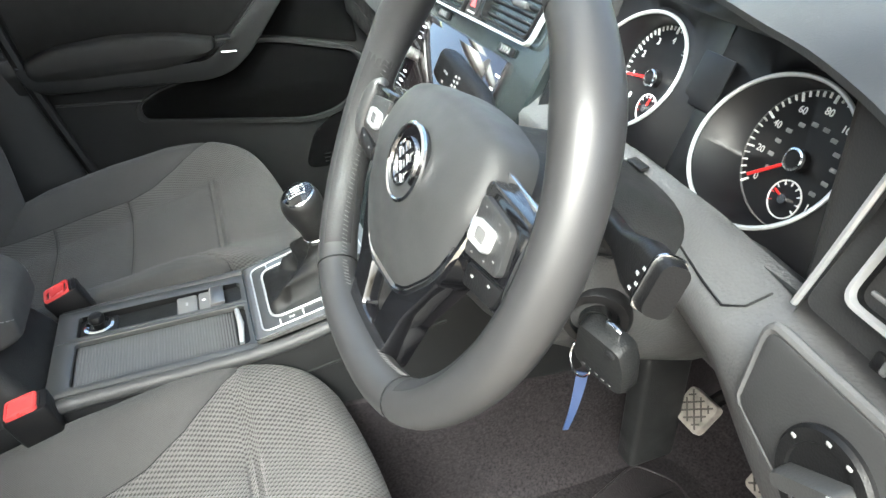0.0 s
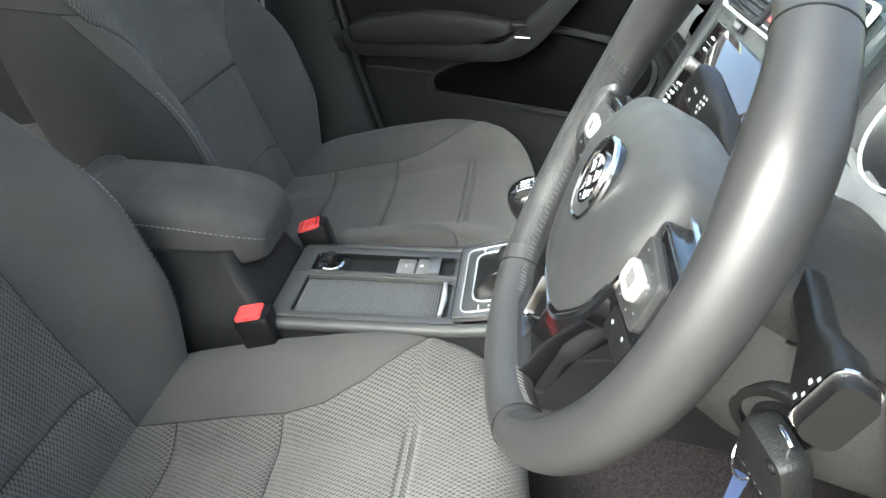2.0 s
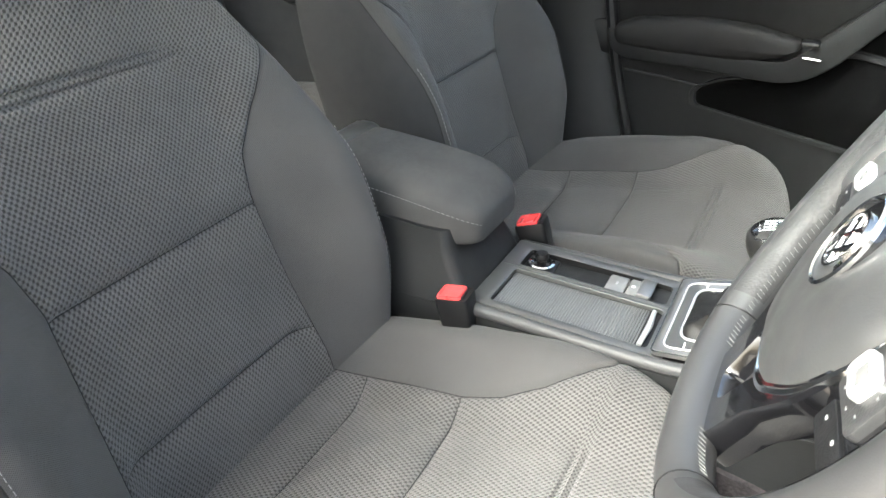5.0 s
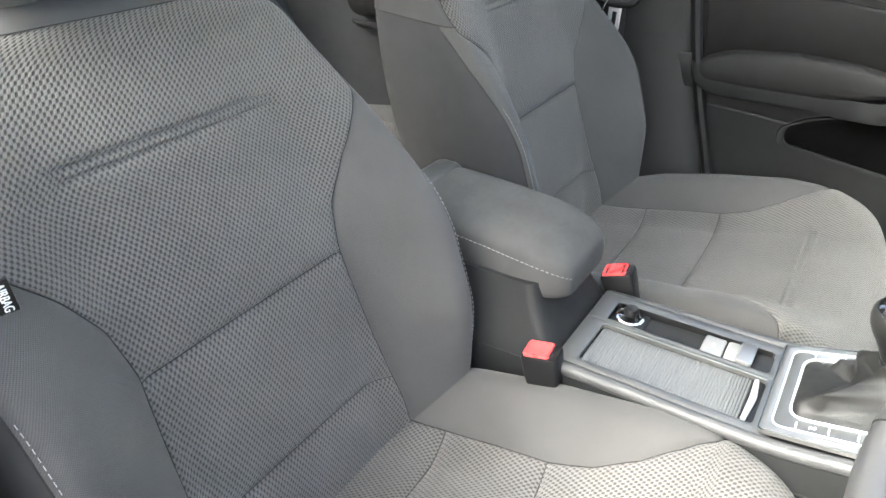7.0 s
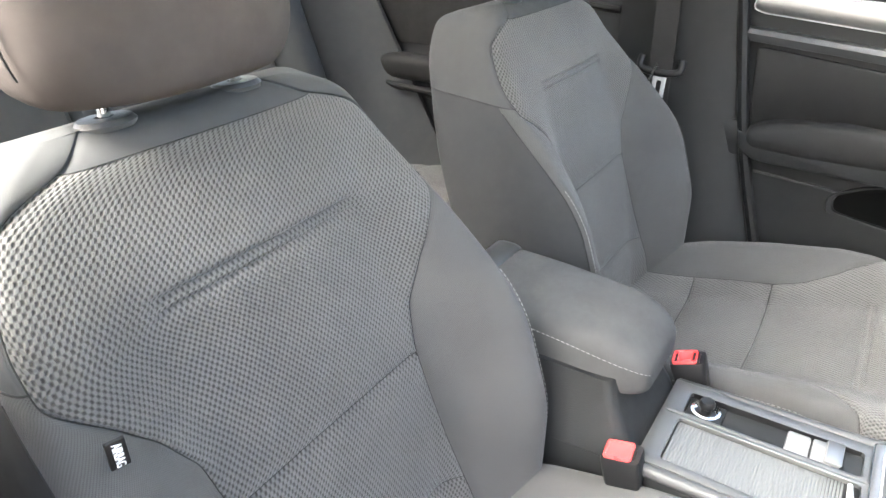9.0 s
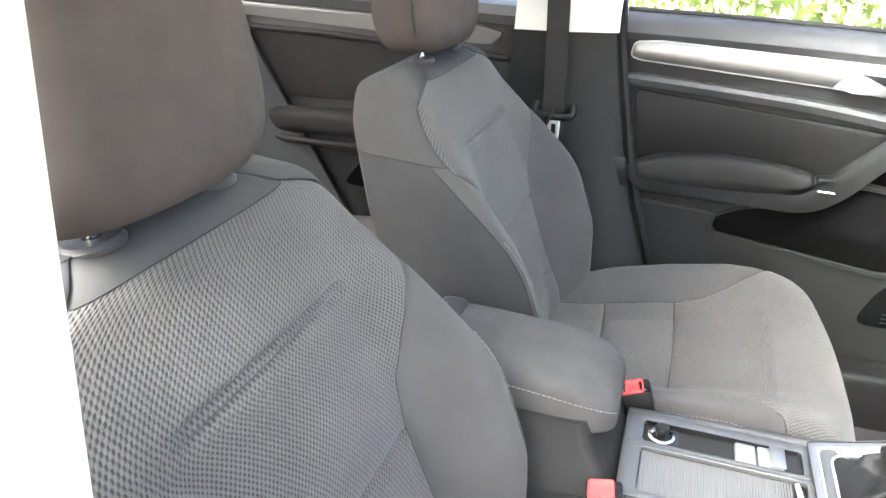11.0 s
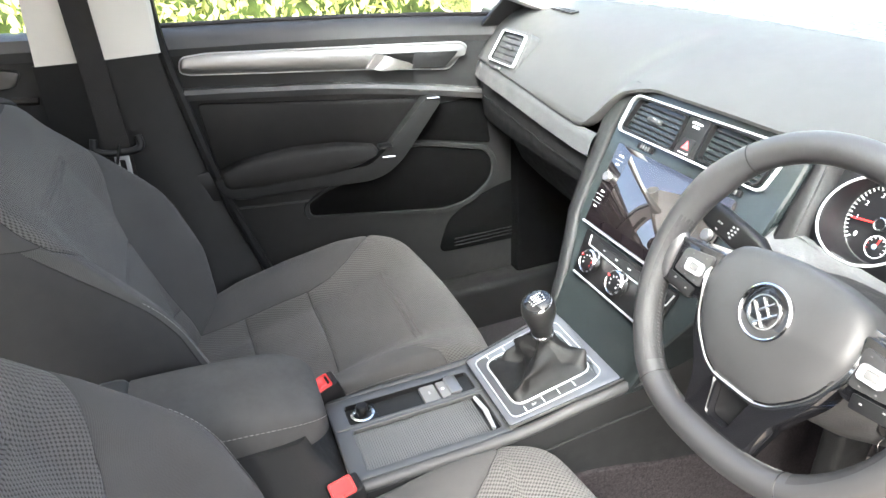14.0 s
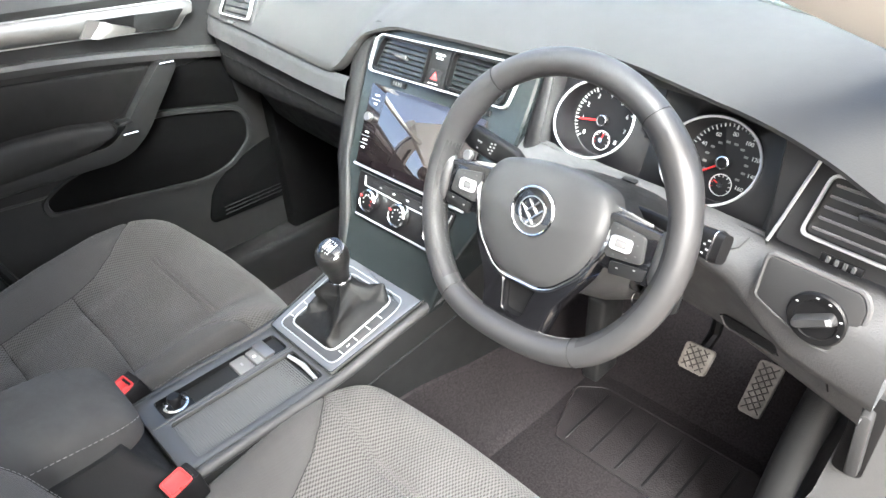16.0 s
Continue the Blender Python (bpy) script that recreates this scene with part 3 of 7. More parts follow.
    for sgn in (-1, 1):
        j = 6 if sgn < 0 else 124
        rows = [i for i in range(len(s)) if 0.30 < P[i, j, 2] < 0.585]
        part("stitching", stitch_bm([Pw[i, j] + np.array((sgn * 0.0006, 0.0014, 0)) for i in rows], 0.00045), STITCH, back)
        j2 = 5 if sgn < 0 else 125
        part("piping", tube([Pw[i, j2] for i in range(10, int(0.7315 * NS), 4)], 0.0011, 6), SEAM, back)
    # dark thread round the patterned panel
    for jb in ac:
        part("seam", tube([Pw[i, jb] + np.array((0, 0.0002, 0)) for i in range(1, it_ + 1)], 0.0007, 6), SEAM, back)
    part("seam", tube([Pw[it_, j] for j in range(ac[0], ac[1] + 1)], 0.0007, 6), SEAM, back)
    # cross seams of the patterned panel and the seam under the shoulder cover
    for zc in (Z1, Z2):
        i = int(np.argmin(np.abs(zf - zc)))
        part("seam", tube([Pw[i, j] + np.array((0, 0.0002, 0.0)) for j in range(ac[0], ac[1] + 1)], 0.0007, 6), SEAM, back)
    part("seam", tube([Pw[iu_, j] for j in range(ac[1], len(X0) - 1)] + [Pw[iu_, j] for j in range(0, ac[0] + 1)], 0.0009, 6), SEAM, back)
    # -- cushion
    YZ = ((-0.575, 0.235), (-0.50, 0.243), (-0.446, 0.252), (-0.306, 0.280), (-0.20, 0.306), (-0.148, 0.317), (-0.09, 0.321), (-0.052, 0.313), (-0.027, 0.292), (-0.016, 0.262), (-0.020, 0.225), (-0.030, 0.185), (-0.042, 0.14))
    dd = np.concatenate([[0], np.cumsum(np.hypot(*np.diff(np.array(YZ), axis=0).T))])
    NT = 231
    tt = np.linspace(0, dd[-1], NT)
    cy, cz = curve_at(dd, [q[0] for q in YZ], tt), curve_at(dd, [q[1] for q in YZ], tt)
    cw = curve_at((0, 0.10, 0.25, 0.38, 0.46, 0.51, 0.55, 0.60, dd[-1]), (0.235, 0.25, 0.260, 0.262, 0.258, 0.249, 0.236, 0.224, 0.215), tt)
    na = 121
    A = np.linspace(-1, 1, na)
    Xc = np.where(np.abs(A) > 0.86, np.sign(A) * (0.92 + 0.08 * np.sin(np.clip((np.abs(A) - 0.86) / 0.14, 0, 1) * np.pi / 2)), A * 0.92 / 0.86)
    drop = np.where(np.abs(A) > 0.86, 1 - np.cos(np.clip((np.abs(A) - 0.86) / 0.14, 0, 1) * np.pi / 2), 0)
    skirt = np.linspace(0, 1, 7)[1:]
    cxs = np.interp(cy, (-0.575, -0.31, -0.26, -0.215, -0.18, -0.15, -0.13), (0.150, 0.156, 0.163, 0.180, 0.205, 0.235, 0.28))
    cxs[tt > dd[6]] = 0.4
    Xf, Df, ac = set_border(Xc, drop, na, cxs / cw)
    one = np.ones((len(tt), 6))
    Xa = np.concatenate([-one, Xf, one], 1)
    Dr = np.concatenate([one, Df, one], 1)
    Sk = np.concatenate([skirt[::-1], np.zeros(na), skirt])[None] * np.ones((len(tt), 1))
    hb = np.interp(cy, (-0.575, -0.45, -0.33, -0.22, -0.14, -0.08, -0.03), (0.050, 0.072, 0.074, 0.064, 0.046, 0.022, 0.0)) * (tt < dd[9])
    for _ in range(12):
        hb[1:-1] = (hb[:-2] + 2 * hb[1:-1] + hb[2:]) / 4
    Bc = sstep(0.42, 0.86, np.abs(Xa)) * (1 - 0.30 * sstep(0.90, 1, np.abs(Xa)))
    C = np.zeros((len(tt), Xa.shape[1], 3))
    C[:, :, 0] = cw[:, None] * (Xa * (1 - 0.06 * Sk))
    frontness = np.interp(tt, (dd[6], dd[10]), (0.0, 1.0))
    C[:, :, 1] = cy[:, None] - (0.040 * Dr + 0.03 * Sk) * frontness[:, None] - 0.030 * (np.abs(Xa) ** 3) * frontness[:, None]
    top = cz[:, None] + hb[:, None] * Bc - (1 - frontness)[:, None] * (0.028 * Dr) + 0.004 * (1 - Xa**2)
    C[:, :, 2] = top * (1 - Sk) + 0.13 * Sk
    qx, qy = C[:, :, 0], np.repeat(cy[:, None], Xa.shape[1], 1)
    ins = np.abs(qx) < cxs[:, None]
    g = sewn(np.abs(qx) - cxs[:, None], 0.0025, 0.0040)
    topm = (Sk == 0) & (tt < dd[8])[:, None]
    for y0, dp in ((-0.306, 0.0045), (-0.446, 0.0045)):
        g = np.maximum(g, sewn(qy - y0 + 0.25 * qx**2, 0.0045, dp) * ins)
    for off in (-0.005, 0.005):
        g = np.maximum(g, groove(qy + 0.150 - off, 0.0030, 0.0045) * sstep(0.138, 0.130, np.abs(qx)))
    C[:, :, 2] -= g * topm
    C[:, :, 2] += 0.004 * np.exp(-(((qy + 0.38) / 0.05) ** 2)) * topm * (1 - Xa**2) + 0.003 * np.exp(-(((qy + 0.225) / 0.06) ** 2)) * topm * (1 - Xa**2)
    cuv = arc_uv(C)
    Cw = C + np.array((cx, cdy, 0.0))
    Skm, Xm = Sk, Xa
    cols = np.arange(Xa.shape[1]) - 6
    cen = ((cols >= ac[0]) & (cols < ac[1]))[None] & (tt < dd[9])[:, None]
    cush = part("seat_cushion", patch(Cw, cell(cen), cuv), CLOTH, seat, "grey patterned cloth seat cushion")
    bo = ~cen & (Skm < 0.3) & (tt < dd[9])[:, None]
    part("cushion_bolster", patch(Cw, cell(bo & (Xm < 0)), cuv), TWILL, seat, "plain grey twill cushion bolster")
    part("cushion_bolster", patch(Cw, cell(bo & (Xm > 0)), cuv), TWILL, seat, "plain grey twill cushion bolster")
    part("cushion_side", patch(Cw, cell(~cen & ~bo), cuv), TWILL, seat, "grey cloth skirt of the cushion")
    for sgn in (-1, 1):
        jb = 6 + (ac[0] if sgn < 0 else ac[1])
        part("seam", tube([Cw[i, jb] + np.array((0, 0, 0.0002)) for i in range(1, int(0.78 * NT))], 0.0008, 6), SEAM, cush)
        j = int(np.argmin(np.abs(Dr[60] - 0.12) + (Xa[60] * sgn < 0) * 9))
        part("stitching", stitch_bm([Cw[i, j] + np.array((0, 0, 0.0012)) for i in range(18, 141)], 0.00045), STITCH, cush)
    for y0, half_, cv, r_ in ((-0.306, 1.0, 0.25, 0.0007), (-0.446, 1.0, 0.25, 0.0007)):
        line = []
        for j in range(6 + ac[0], 7 + ac[1]):
            yq = y0 - cv * qx[46, j] ** 2
            if abs(qx[138, j]) > half_:
                continue
            i = int(np.argmin(np.abs(cy[:168] - yq)))
            i2 = min(max(i - 1, 0) if cy[i] > yq else i, 166)
            f_ = (yq - cy[i2]) / (cy[i2 + 1] - cy[i2])
            line.append(Cw[i2, j] * (1 - f_) + Cw[i2 + 1, j] * f_ + np.array((0, 0, 0.0012 if r_ > 0.0015 else 0.0)))
        part("seam", tube(line, r_, 6), SEAM, cush)
    # plastic base, runners and hinge cover
    part("base", box(cx - 0.20, cx + 0.20, -0.52 + dy, -0.07 + dy, 0.05, 0.17, 0.02), PLAST_D, seat, "black plastic seat base")
    for sx in (-0.17, 0.17):
        part("runner", box(cx + sx - 0.025, cx + sx + 0.025, -0.58 + dy, -0.03 + dy, 0.0, 0.055, 0.006), PLAST_D, seat, "black steel seat runner")
    part("hinge_cover", box(cx - side * 0.215, cx - side * 0.243, -0.60 + dy, -0.46 + dy, 0.15, 0.285, 0.011, 3), PLAST, seat, "grey plastic hinge cover")
    part("hinge_cover", box(cx + side * 0.222, cx + side * 0.256, -0.66 + dy, -0.46 + dy, 0.13, 0.30, 0.012, 3), PLAST, seat, "grey plastic hinge cover")
    # -- headrest
    hx, hy, hz = cx, -0.742 + dy, 0.930
    rows = []
    for k, t in enumerate(np.linspace(-1, 1, 25)):
        z = hz + 0.108 * t
        f = (1 - abs(t) ** 3.2) ** (1 / 3.2) if abs(t) < 1 else 0.02
        f = max(f, 0.05)
        ww = (0.137 - 0.022 * (t + 1) / 2 * (t + 1) / 2) * (0.45 + 0.55 * f)
        th = 0.064 * (0.30 + 0.70 * f)
        lean = -0.018 * (t + 1) * 0.5
        ring = []
        for q in range(48):
            a = 2 * math.pi * q / 48
            c, sn = math.cos(a), math.sin(a)
            ring.append(Vector((hx + ww * math.copysign(abs(c) ** 0.55, c), hy + lean + th * math.copysign(abs(sn) ** 0.62, sn) + 0.012 * (1 - abs(c)) * (sn > 0), z)))
        rows.append(ring)
    hb_ = loft(rows)
    lay = hb_.loops.layers.uv.new("UVMap")
    for f_ in hb_.faces:
        for lp in f_.loops:
            lp[lay].uv = (lp.vert.co.x + lp.vert.co.y, lp.vert.co.z)
    head = part("headrest", hb_, HEADCLOTH, seat, "grey cloth headrest", 60)
    for sgn in (-1, 1):
        part("seam", tube([rows[k][0 if sgn > 0 else 24] + Vector((sgn * 0.0005, 0.030, 0)) * (1 if 2 < k < 22 else 0.4) for k in range(4, 21)], 0.0010, 5), PLAST_D, head)
        post = part("headrest_post", lathe([(0.0055, 0.79), (0.0055, 0.85)], 16, Matrix.Translation((cx + sgn * 0.067, -0.732 + dy, 0))), CHROME, seat, "chrome headrest post")
        part("guide", lathe([(0.010, 0.004), (0.0235, 0.000), (0.0245, 0.005), (0.021, 0.010), (0.0075, 0.0105)], 28, Matrix.Translation((cx + sgn * 0.067, -0.732 + dy, 0.806)) @ pose(0, 0, 0, 4) @ Matrix.Diagonal((1.05, 0.9, 0.8, 1))), KNEE, post, "grey plastic headrest guide")
    # airbag tag sewn in the outer side seam
    tm = basis(W(side * 0.206, -0.566, 0.656), (-side * 0.12, -0.35, -0.93), (-0.59, side * 0.17, side * 0.01))
    tab = part("tag", plate(rrect(0.036, 0.013, 0.002), 0.0022, tm), PLAST_D, seat, "small black cloth label lettered AIRBAG")
    text("lettering", "AIRBAG", 0.0088, tm @ Matrix.Translation((0, 0, 0.0024)), WHITE, tab)
    return seat


front_seat("front_seat", DX, 0.0, 1, "grey cloth driver's seat with patterned centre and twill bolsters")
front_seat("front_seat", PX, PDY, -1, "grey cloth passenger seat with patterned centre and twill bolsters", 0.010)


def buckle(x, y, z, lean, yaw, open_slot):
    b = thing("seat_belt_buckle", (x, y, 0.1), "black seat belt buckle with a red release button, beside the console", "seat belt buckle", group="buckles")
    m = Matrix.Translation((x, y, z)) @ pose(0, 0, 0, lean, 0, yaw)
    rows = [[m @ Vector((px * k, py * k2, h)) for px, py in rrect(0.034, 0.046, 0.005, 3)] for h, k, k2 in ((-0.085, 0.75, 0.7), (-0.03, 0.95, 0.95), (-0.003, 1.0, 1.0), (0.0, 0.94, 0.96))]
    part("body", loft(rows), PLAST_D, b, "black buckle body")
    part("rim", hoop([(x_, y_ - 0.003) for x_, y_ in rrect(0.0295, 0.033, 0.004, 3)], [(x_, y_ - 0.003) for x_, y_ in rrect(0.0250, 0.027, 0.003, 3)], 0.005, m, -0.001, 0.0012), RED, b, "red rim round the button")
    part("button", loft([[m @ Vector((px * k, py * k - 0.003, h)) for px, py in rrect(0.0255, 0.028 if not open_slot else 0.020, 0.003, 3)] for h, k in ((-0.0005, 1.0), (0.0022, 1.0), (0.0030, 0.94), (0.0022, 0.80), (0.0018, 0.3))]), RED, b, "red release button")
    part("slot", box(-0.011, 0.011, 0.0115, 0.0165, -0.001, 0.0016, 0.0004, 1, m), PLAST_D, b)
    part("stalk", tube([m @ Vector((0, 0, -0.08)), m @ Vector((0, -0.005, -0.14)), m @ Vector((0.0, -0.01, -0.24))], 0.012, 10), PLAST_D, b, "black buckle stalk")
    return b


buckle(0.114, -0.366, 0.385, 10, 6, False)
buckle(-0.092, -0.350, 0.394, 18, 8, True)

# ---- centre console ----
con = thing("centre_console", (XC, -0.2, 0.0), "grey plastic centre console with roller cover and gear lever surround", "console")
secs = []
for y, zt, hw, low in ((-0.62, 0.33, 0.085, 0.0), (-0.50, 0.345, 0.088, 0.0), (-0.36, 0.352, 0.090, 0.0), (-0.345, 0.362, 0.0925, 0.0), (-0.11, 0.366, 0.0945, 0.0), (-0.02, 0.386, 0.100, 0.0), (0.06, 0.406, 0.108, 0.0), (0.12, 0.430, 0.118, 0.0), (0.30, 0.46, 0.13, 0.0), (0.62, 0.46, 0.13, 0.0)):
    pts = [(-hw * 0.9, 0.0), (-hw * 1.02, 0.16), (-hw * 1.0, zt - 0.06), (-hw * 0.995, zt - 0.012), (-hw * 0.96, zt), (hw * 0.96, zt), (hw * 0.995, zt - 0.012), (hw * 1.0, zt - 0.06), (hw * 1.02, 0.16), (hw * 0.9, 0.0)]
    secs.append([Vector((XC + px, y, pz)) for px, pz in pts])
body = part("body", loft(secs), PLAST, con, "dark grey grained console body")
# rolled rims along the top edges
for sx in (-1, 1):
    rim = smooth_line([(XC + sx * 0.089, -0.352, 0.366), (XC + sx * 0.0905, -0.25, 0.369), (XC + sx * 0.0925, -0.11, 0.373), (XC + sx * 0.098, -0.02, 0.393), (XC + sx * 0.106, 0.06, 0.413), (XC + sx * 0.113, 0.11, 0.43)])
    part("side_rim", tube([p - Vector((sx * 0.0015, 0, 0.004)) for p in rim], 0.0085, 12), KNEE, con, "rounded side rim")
    part("moulding_line", tube([p + Vector((sx * 0.004, 0, -0.045 - 0.02 * i / len(rim))) for i, p in enumerate(rim)], 0.0022, 6), PLAST, con)
# top plate with two openings: left strip and roller tray
ZP = 0.3735
frames = []
for x0, x1, i0, i1, y1 in ((-0.083, -0.0155, -0.0660, -0.0220, -0.1275), (-0.0155, 0.0845, -0.0095, 0.0715, -0.1265)):
    o_ = rpoly([(XC + x0, -0.354), (XC + x1, -0.354), (XC + x1, -0.107), (XC + x0, -0.107)], 0.0004)
    i_ = rpoly([(XC + i0, -0.3295), (XC + i1, -0.3295), (XC + i1, y1), (XC + i0, y1)], 0.0065)
    frames.append(hoop(o_, i_, 0.007, Matrix.Translation((0, 0, ZP - 0.007)), 0.0, 0.0010))
part("top_frame", join(*frames), CONSOLE, con, "grey frame round the tray and switch strip")
# ribbed roller cover
ys = np.linspace(-0.3285, -0.142, 54 * 5 + 1)
ph = (ys - ys[0]) / (ys[-1] - ys[0]) * 54
hz = 0.3650 + 0.0009 * np.abs(np.sin(np.pi * ph))
rib = np.array([[(x, y, z) for x in (XC - 0.010, XC + 0.072)] for y, z in zip(ys, hz)])
part("roller_cover", patch(rib), ROLLER, con, "ribbed grey roller cover", 80)
grip = part("cover_pull", box(XC - 0.009, XC + 0.071, -0.143, -0.126, 0.3615, 0.366, 0.002), PLAST_D, con)
part("pull_bar", tube([(XC - 0.006, -0.137, 0.3695), (XC + 0.03, -0.1345, 0.3725), (XC + 0.066, -0.137, 0.3695)], [0.003, 0.0042, 0.003], 10), SILVERP, con, "chrome pull bar")
# switch strip: bottom of the slot, lighter socket, parking brake switches
part("slot", box(XC - 0.067, XC - 0.0215, -0.330, -0.126, 0.345, 0.351, 0.0), PLAST_D, con, "black recess of the switch strip")
for y0, y1, x0, x1 in ((-0.3305, -0.3290, -0.067, -0.021), (-0.1275, -0.1260, -0.067, -0.021), (-0.330, -0.126, -0.0675, -0.0655), (-0.330, -0.126, -0.0225, -0.0205)):
    part("slot_wall", box(XC + x0, XC + x1, y0, y1, 0.348, 0.3725, 0.0), PLAST_D, con)
sock = part("socket_plate", box(XC - 0.0645, XC - 0.0235, -0.3275, -0.283, 0.352, 0.3665, 0.002), PLAST, con)
part("socket_ring", lathe([(0.0125, 0.0), (0.0185, 0.001), (0.0185, 0.0035), (0.0150, 0.0045), (0.0125, 0.001)], 32, Matrix.Translation((XC - 0.044, -0.305, 0.3665))), CHROME, sock, "chrome ring of the lighter socket")
part("lighter_knob", lathe([(0.0070, 0.0), (0.0070, 0.007), (0.0092, 0.009), (0.0098, 0.015), (0.0080, 0.018), (0.004, 0.0175)], 24, Matrix.Translation((XC - 0.044, -0.305, 0.3675))), PLAST_D, sock, "black lighter knob")
part("coin_recess", box(XC - 0.050, XC - 0.038, -0.238, -0.234, 0.3505, 0.3545, 0.001), PLAST, con)
sw = part("switch", box(XC - 0.0635, XC - 0.0245, -0.210, -0.1835, 0.352, 0.3705, 0.003), SLAT, con, "grey hold switch")
part("mark", box(XC - 0.0475, XC - 0.0405, -0.1985, -0.1955, 0.3705, 0.3709, 0.0), PRINT, sw)
brk = part("brake_switch", join(box(XC - 0.0635, XC - 0.0245, -0.182, -0.150, 0.352, 0.3715, 0.003), box(XC - 0.0635, XC - 0.0245, -0.168, -0.150, 0.3705, 0.3745, 0.002)), SLAT, con, "grey parking brake switch with silver lip")
part("lip", box(XC - 0.064, XC - 0.024, -0.1665, -0.1485, 0.3735, 0.3765, 0.0014), SILVER, brk, "silver switch lip")
part("mark", lathe([(0.0, 0.0), (0.0028, 0.0), (0.0028, 0.0004)], 16, Matrix.Translation((XC - 0.044, -0.175, 0.3715))), WHITE, brk)

# gear lever surround
GM = basis((XC, -0.108, 0.3795), (1, 0, 0), (0, 1, 0.24))  # local x across, y along the slope
gate = thing("gear_lever", (XC, -0.03, 0.38), "manual gear lever with creased black gaiter and bright edging", "gear lever")
outer = rpoly([(-0.081, -0.012), (0.083, -0.012), (0.100, 0.170), (-0.092, 0.172)], 0.006)
inner = rpoly([(-0.0690, -0.001), (0.0740, -0.001), (0.0800, 0.128), (0.0720, 0.150), (-0.0700, 0.152), (-0.0780, 0.120)], 0.013)
part("surround", hoop(outer, inner, 0.006, GM, -0.002), SILVER, gate, "satin silver surround plate")
in2 = rpoly([(-0.0575, 0.0125), (0.0555, 0.0125), (0.0590, 0.142), (-0.0560, 0.142)], 0.019)
part("inlay", hoop([(x * 1.0, y) for x, y in inner], in2, 0.0035, GM, 0.0006), CONSOLE, gate, "dark inlay with position marks")
part("edge", tube([GM @ Vector((x, y, 0.0040)) for x, y in outer], 0.0009, 6, True), PANEL, gate)
part("bright_edge", tube([GM @ Vector((x, y, 0.0046)) for x, y in inner], 0.0011, 6, True), SILVERP, gate)
part("bright_edge", tube([GM @ Vector((x, y, 0.0042)) for x, y in in2], 0.0016, 8, True), SILVERP, gate)
for side_x in (-0.0755, 0.0765):
    for yy in (0.022, 0.052, 0.078, 0.104):
        part("position_mark", plate(rrect(0.011, 0.0016, 0.0005, 2), 0.0004, GM @ Matrix.Translation((side_x + (0.010 if side_x < 0 else -0.0095), yy, 0.0042)), 0.0001), WHITE, gate)
text("lettering", "2", 0.009, GM @ Matrix.Translation((0.0665, 0.037, 0.0046)), WHITE, gate)
# soft gaiter with folds
KN = Vector((0.004, -0.019, 0.453))
GFOLDS = ((-2.55, 0.6, 0.9), (-1.70, -0.7, 1.1), (-0.80, 0.6, 1.0), (0.15, -0.5, 1.0), (1.20, 0.5, 0.9), (2.40, -0.6, 1.0))
rows = []
for k, t in enumerate(np.linspace(0, 1, 30)):
    ring = []
    for q, (x, y) in enumerate(rpoly([(-0.0565, 0.0135), (0.0545, 0.0135), (0.0580, 0.141), (-0.0550, 0.141)], 0.018, 9)):
        base = GM @ Vector((x, y, 0.002))
        ang = math.atan2(y - 0.08, x)
        topp = Vector((KN.x + 0.0135 * math.cos(ang), KN.y + 0.0135 * math.sin(ang), KN.z))
        p = base.lerp(topp, t**1.05)
        p.z = base.z + (topp.z - base.z) * (0.5 * t**2.4 + 0.5 * t**0.7 if t < 1 else 1)
        fold = math.sin(t * math.pi) ** 0.9
        dv = Vector((math.cos(ang), math.sin(ang), 0.2))
        nz = noise.noise((math.cos(ang) * 1.3, math.sin(ang) * 1.3, t * 3.0 + 3.0))
        ridge = 0.0
        for a_i, tw, am in GFOLDS:  # leather folds that run from the collar outwards
            d_ = (ang - a_i - tw * (t - 0.5) + math.pi) % (2 * math.pi) - math.pi
            ridge = max(ridge, am * (1 - min(1.0, abs(d_) / 0.46)))
        sag = math.exp(-(((t - 0.30) / 0.16) ** 2))
        p += dv * fold * (0.034 * ridge - 0.017 + 0.014 * nz)
        p += Vector((0, 0, 0.014)) * sag * (ridge + 0.8 * nz - 0.3)
        ring.append(p)
    rows.append(ring)
part("gaiter", loft(rows), GAITER, gate, "creased black leatherette gaiter", 70)
part("collar", lathe([(0.0150, -0.006), (0.0175, -0.003), (0.0175, 0.003), (0.0155, 0.005)], 28, Matrix.Translation(KN) @ pose(0, 0, 0, 13, 10)), CHROME, gate, "chrome collar")
KM = Matrix.Translation(KN) @ pose(0, 0, 0, 13, 10)
part("knob", lathe([(0.0165, 0.004), (0.0172, 0.012), (0.0190, 0.022), (0.0220, 0.033), (0.0248, 0.044), (0.0260, 0.053), (0.0255, 0.061), (0.0236, 0.0668), (0.0210, 0.0700), (0.0200, 0.0705)], 36, KM), KNOB, gate, "black leather gear knob")
kt = KM @ Matrix.Translation((0, 0, 0.0695)) @ pose(0, 0, 0, 8)
cap = part("cap", lathe([(0.0205, -0.001), (0.0200, 0.0028), (0.0150, 0.0052), (0.0070, 0.0064), (0.001, 0.0066)], 36, kt), GLOSS, gate, "gloss black cap with the shift pattern")
part("cap_ring", lathe([(0.0212, -0.001), (0.0222, 0.001), (0.0208, 0.0026)], 36, kt), CHROME, gate)
for x in (-0.0075, -0.0025, 0.0025, 0.0075):
    part("pattern_bar", box(x - 0.0006, x + 0.0006, -0.006, 0.006, 0.0050, 0.0070, 0.0, m=kt), WHITE, cap)
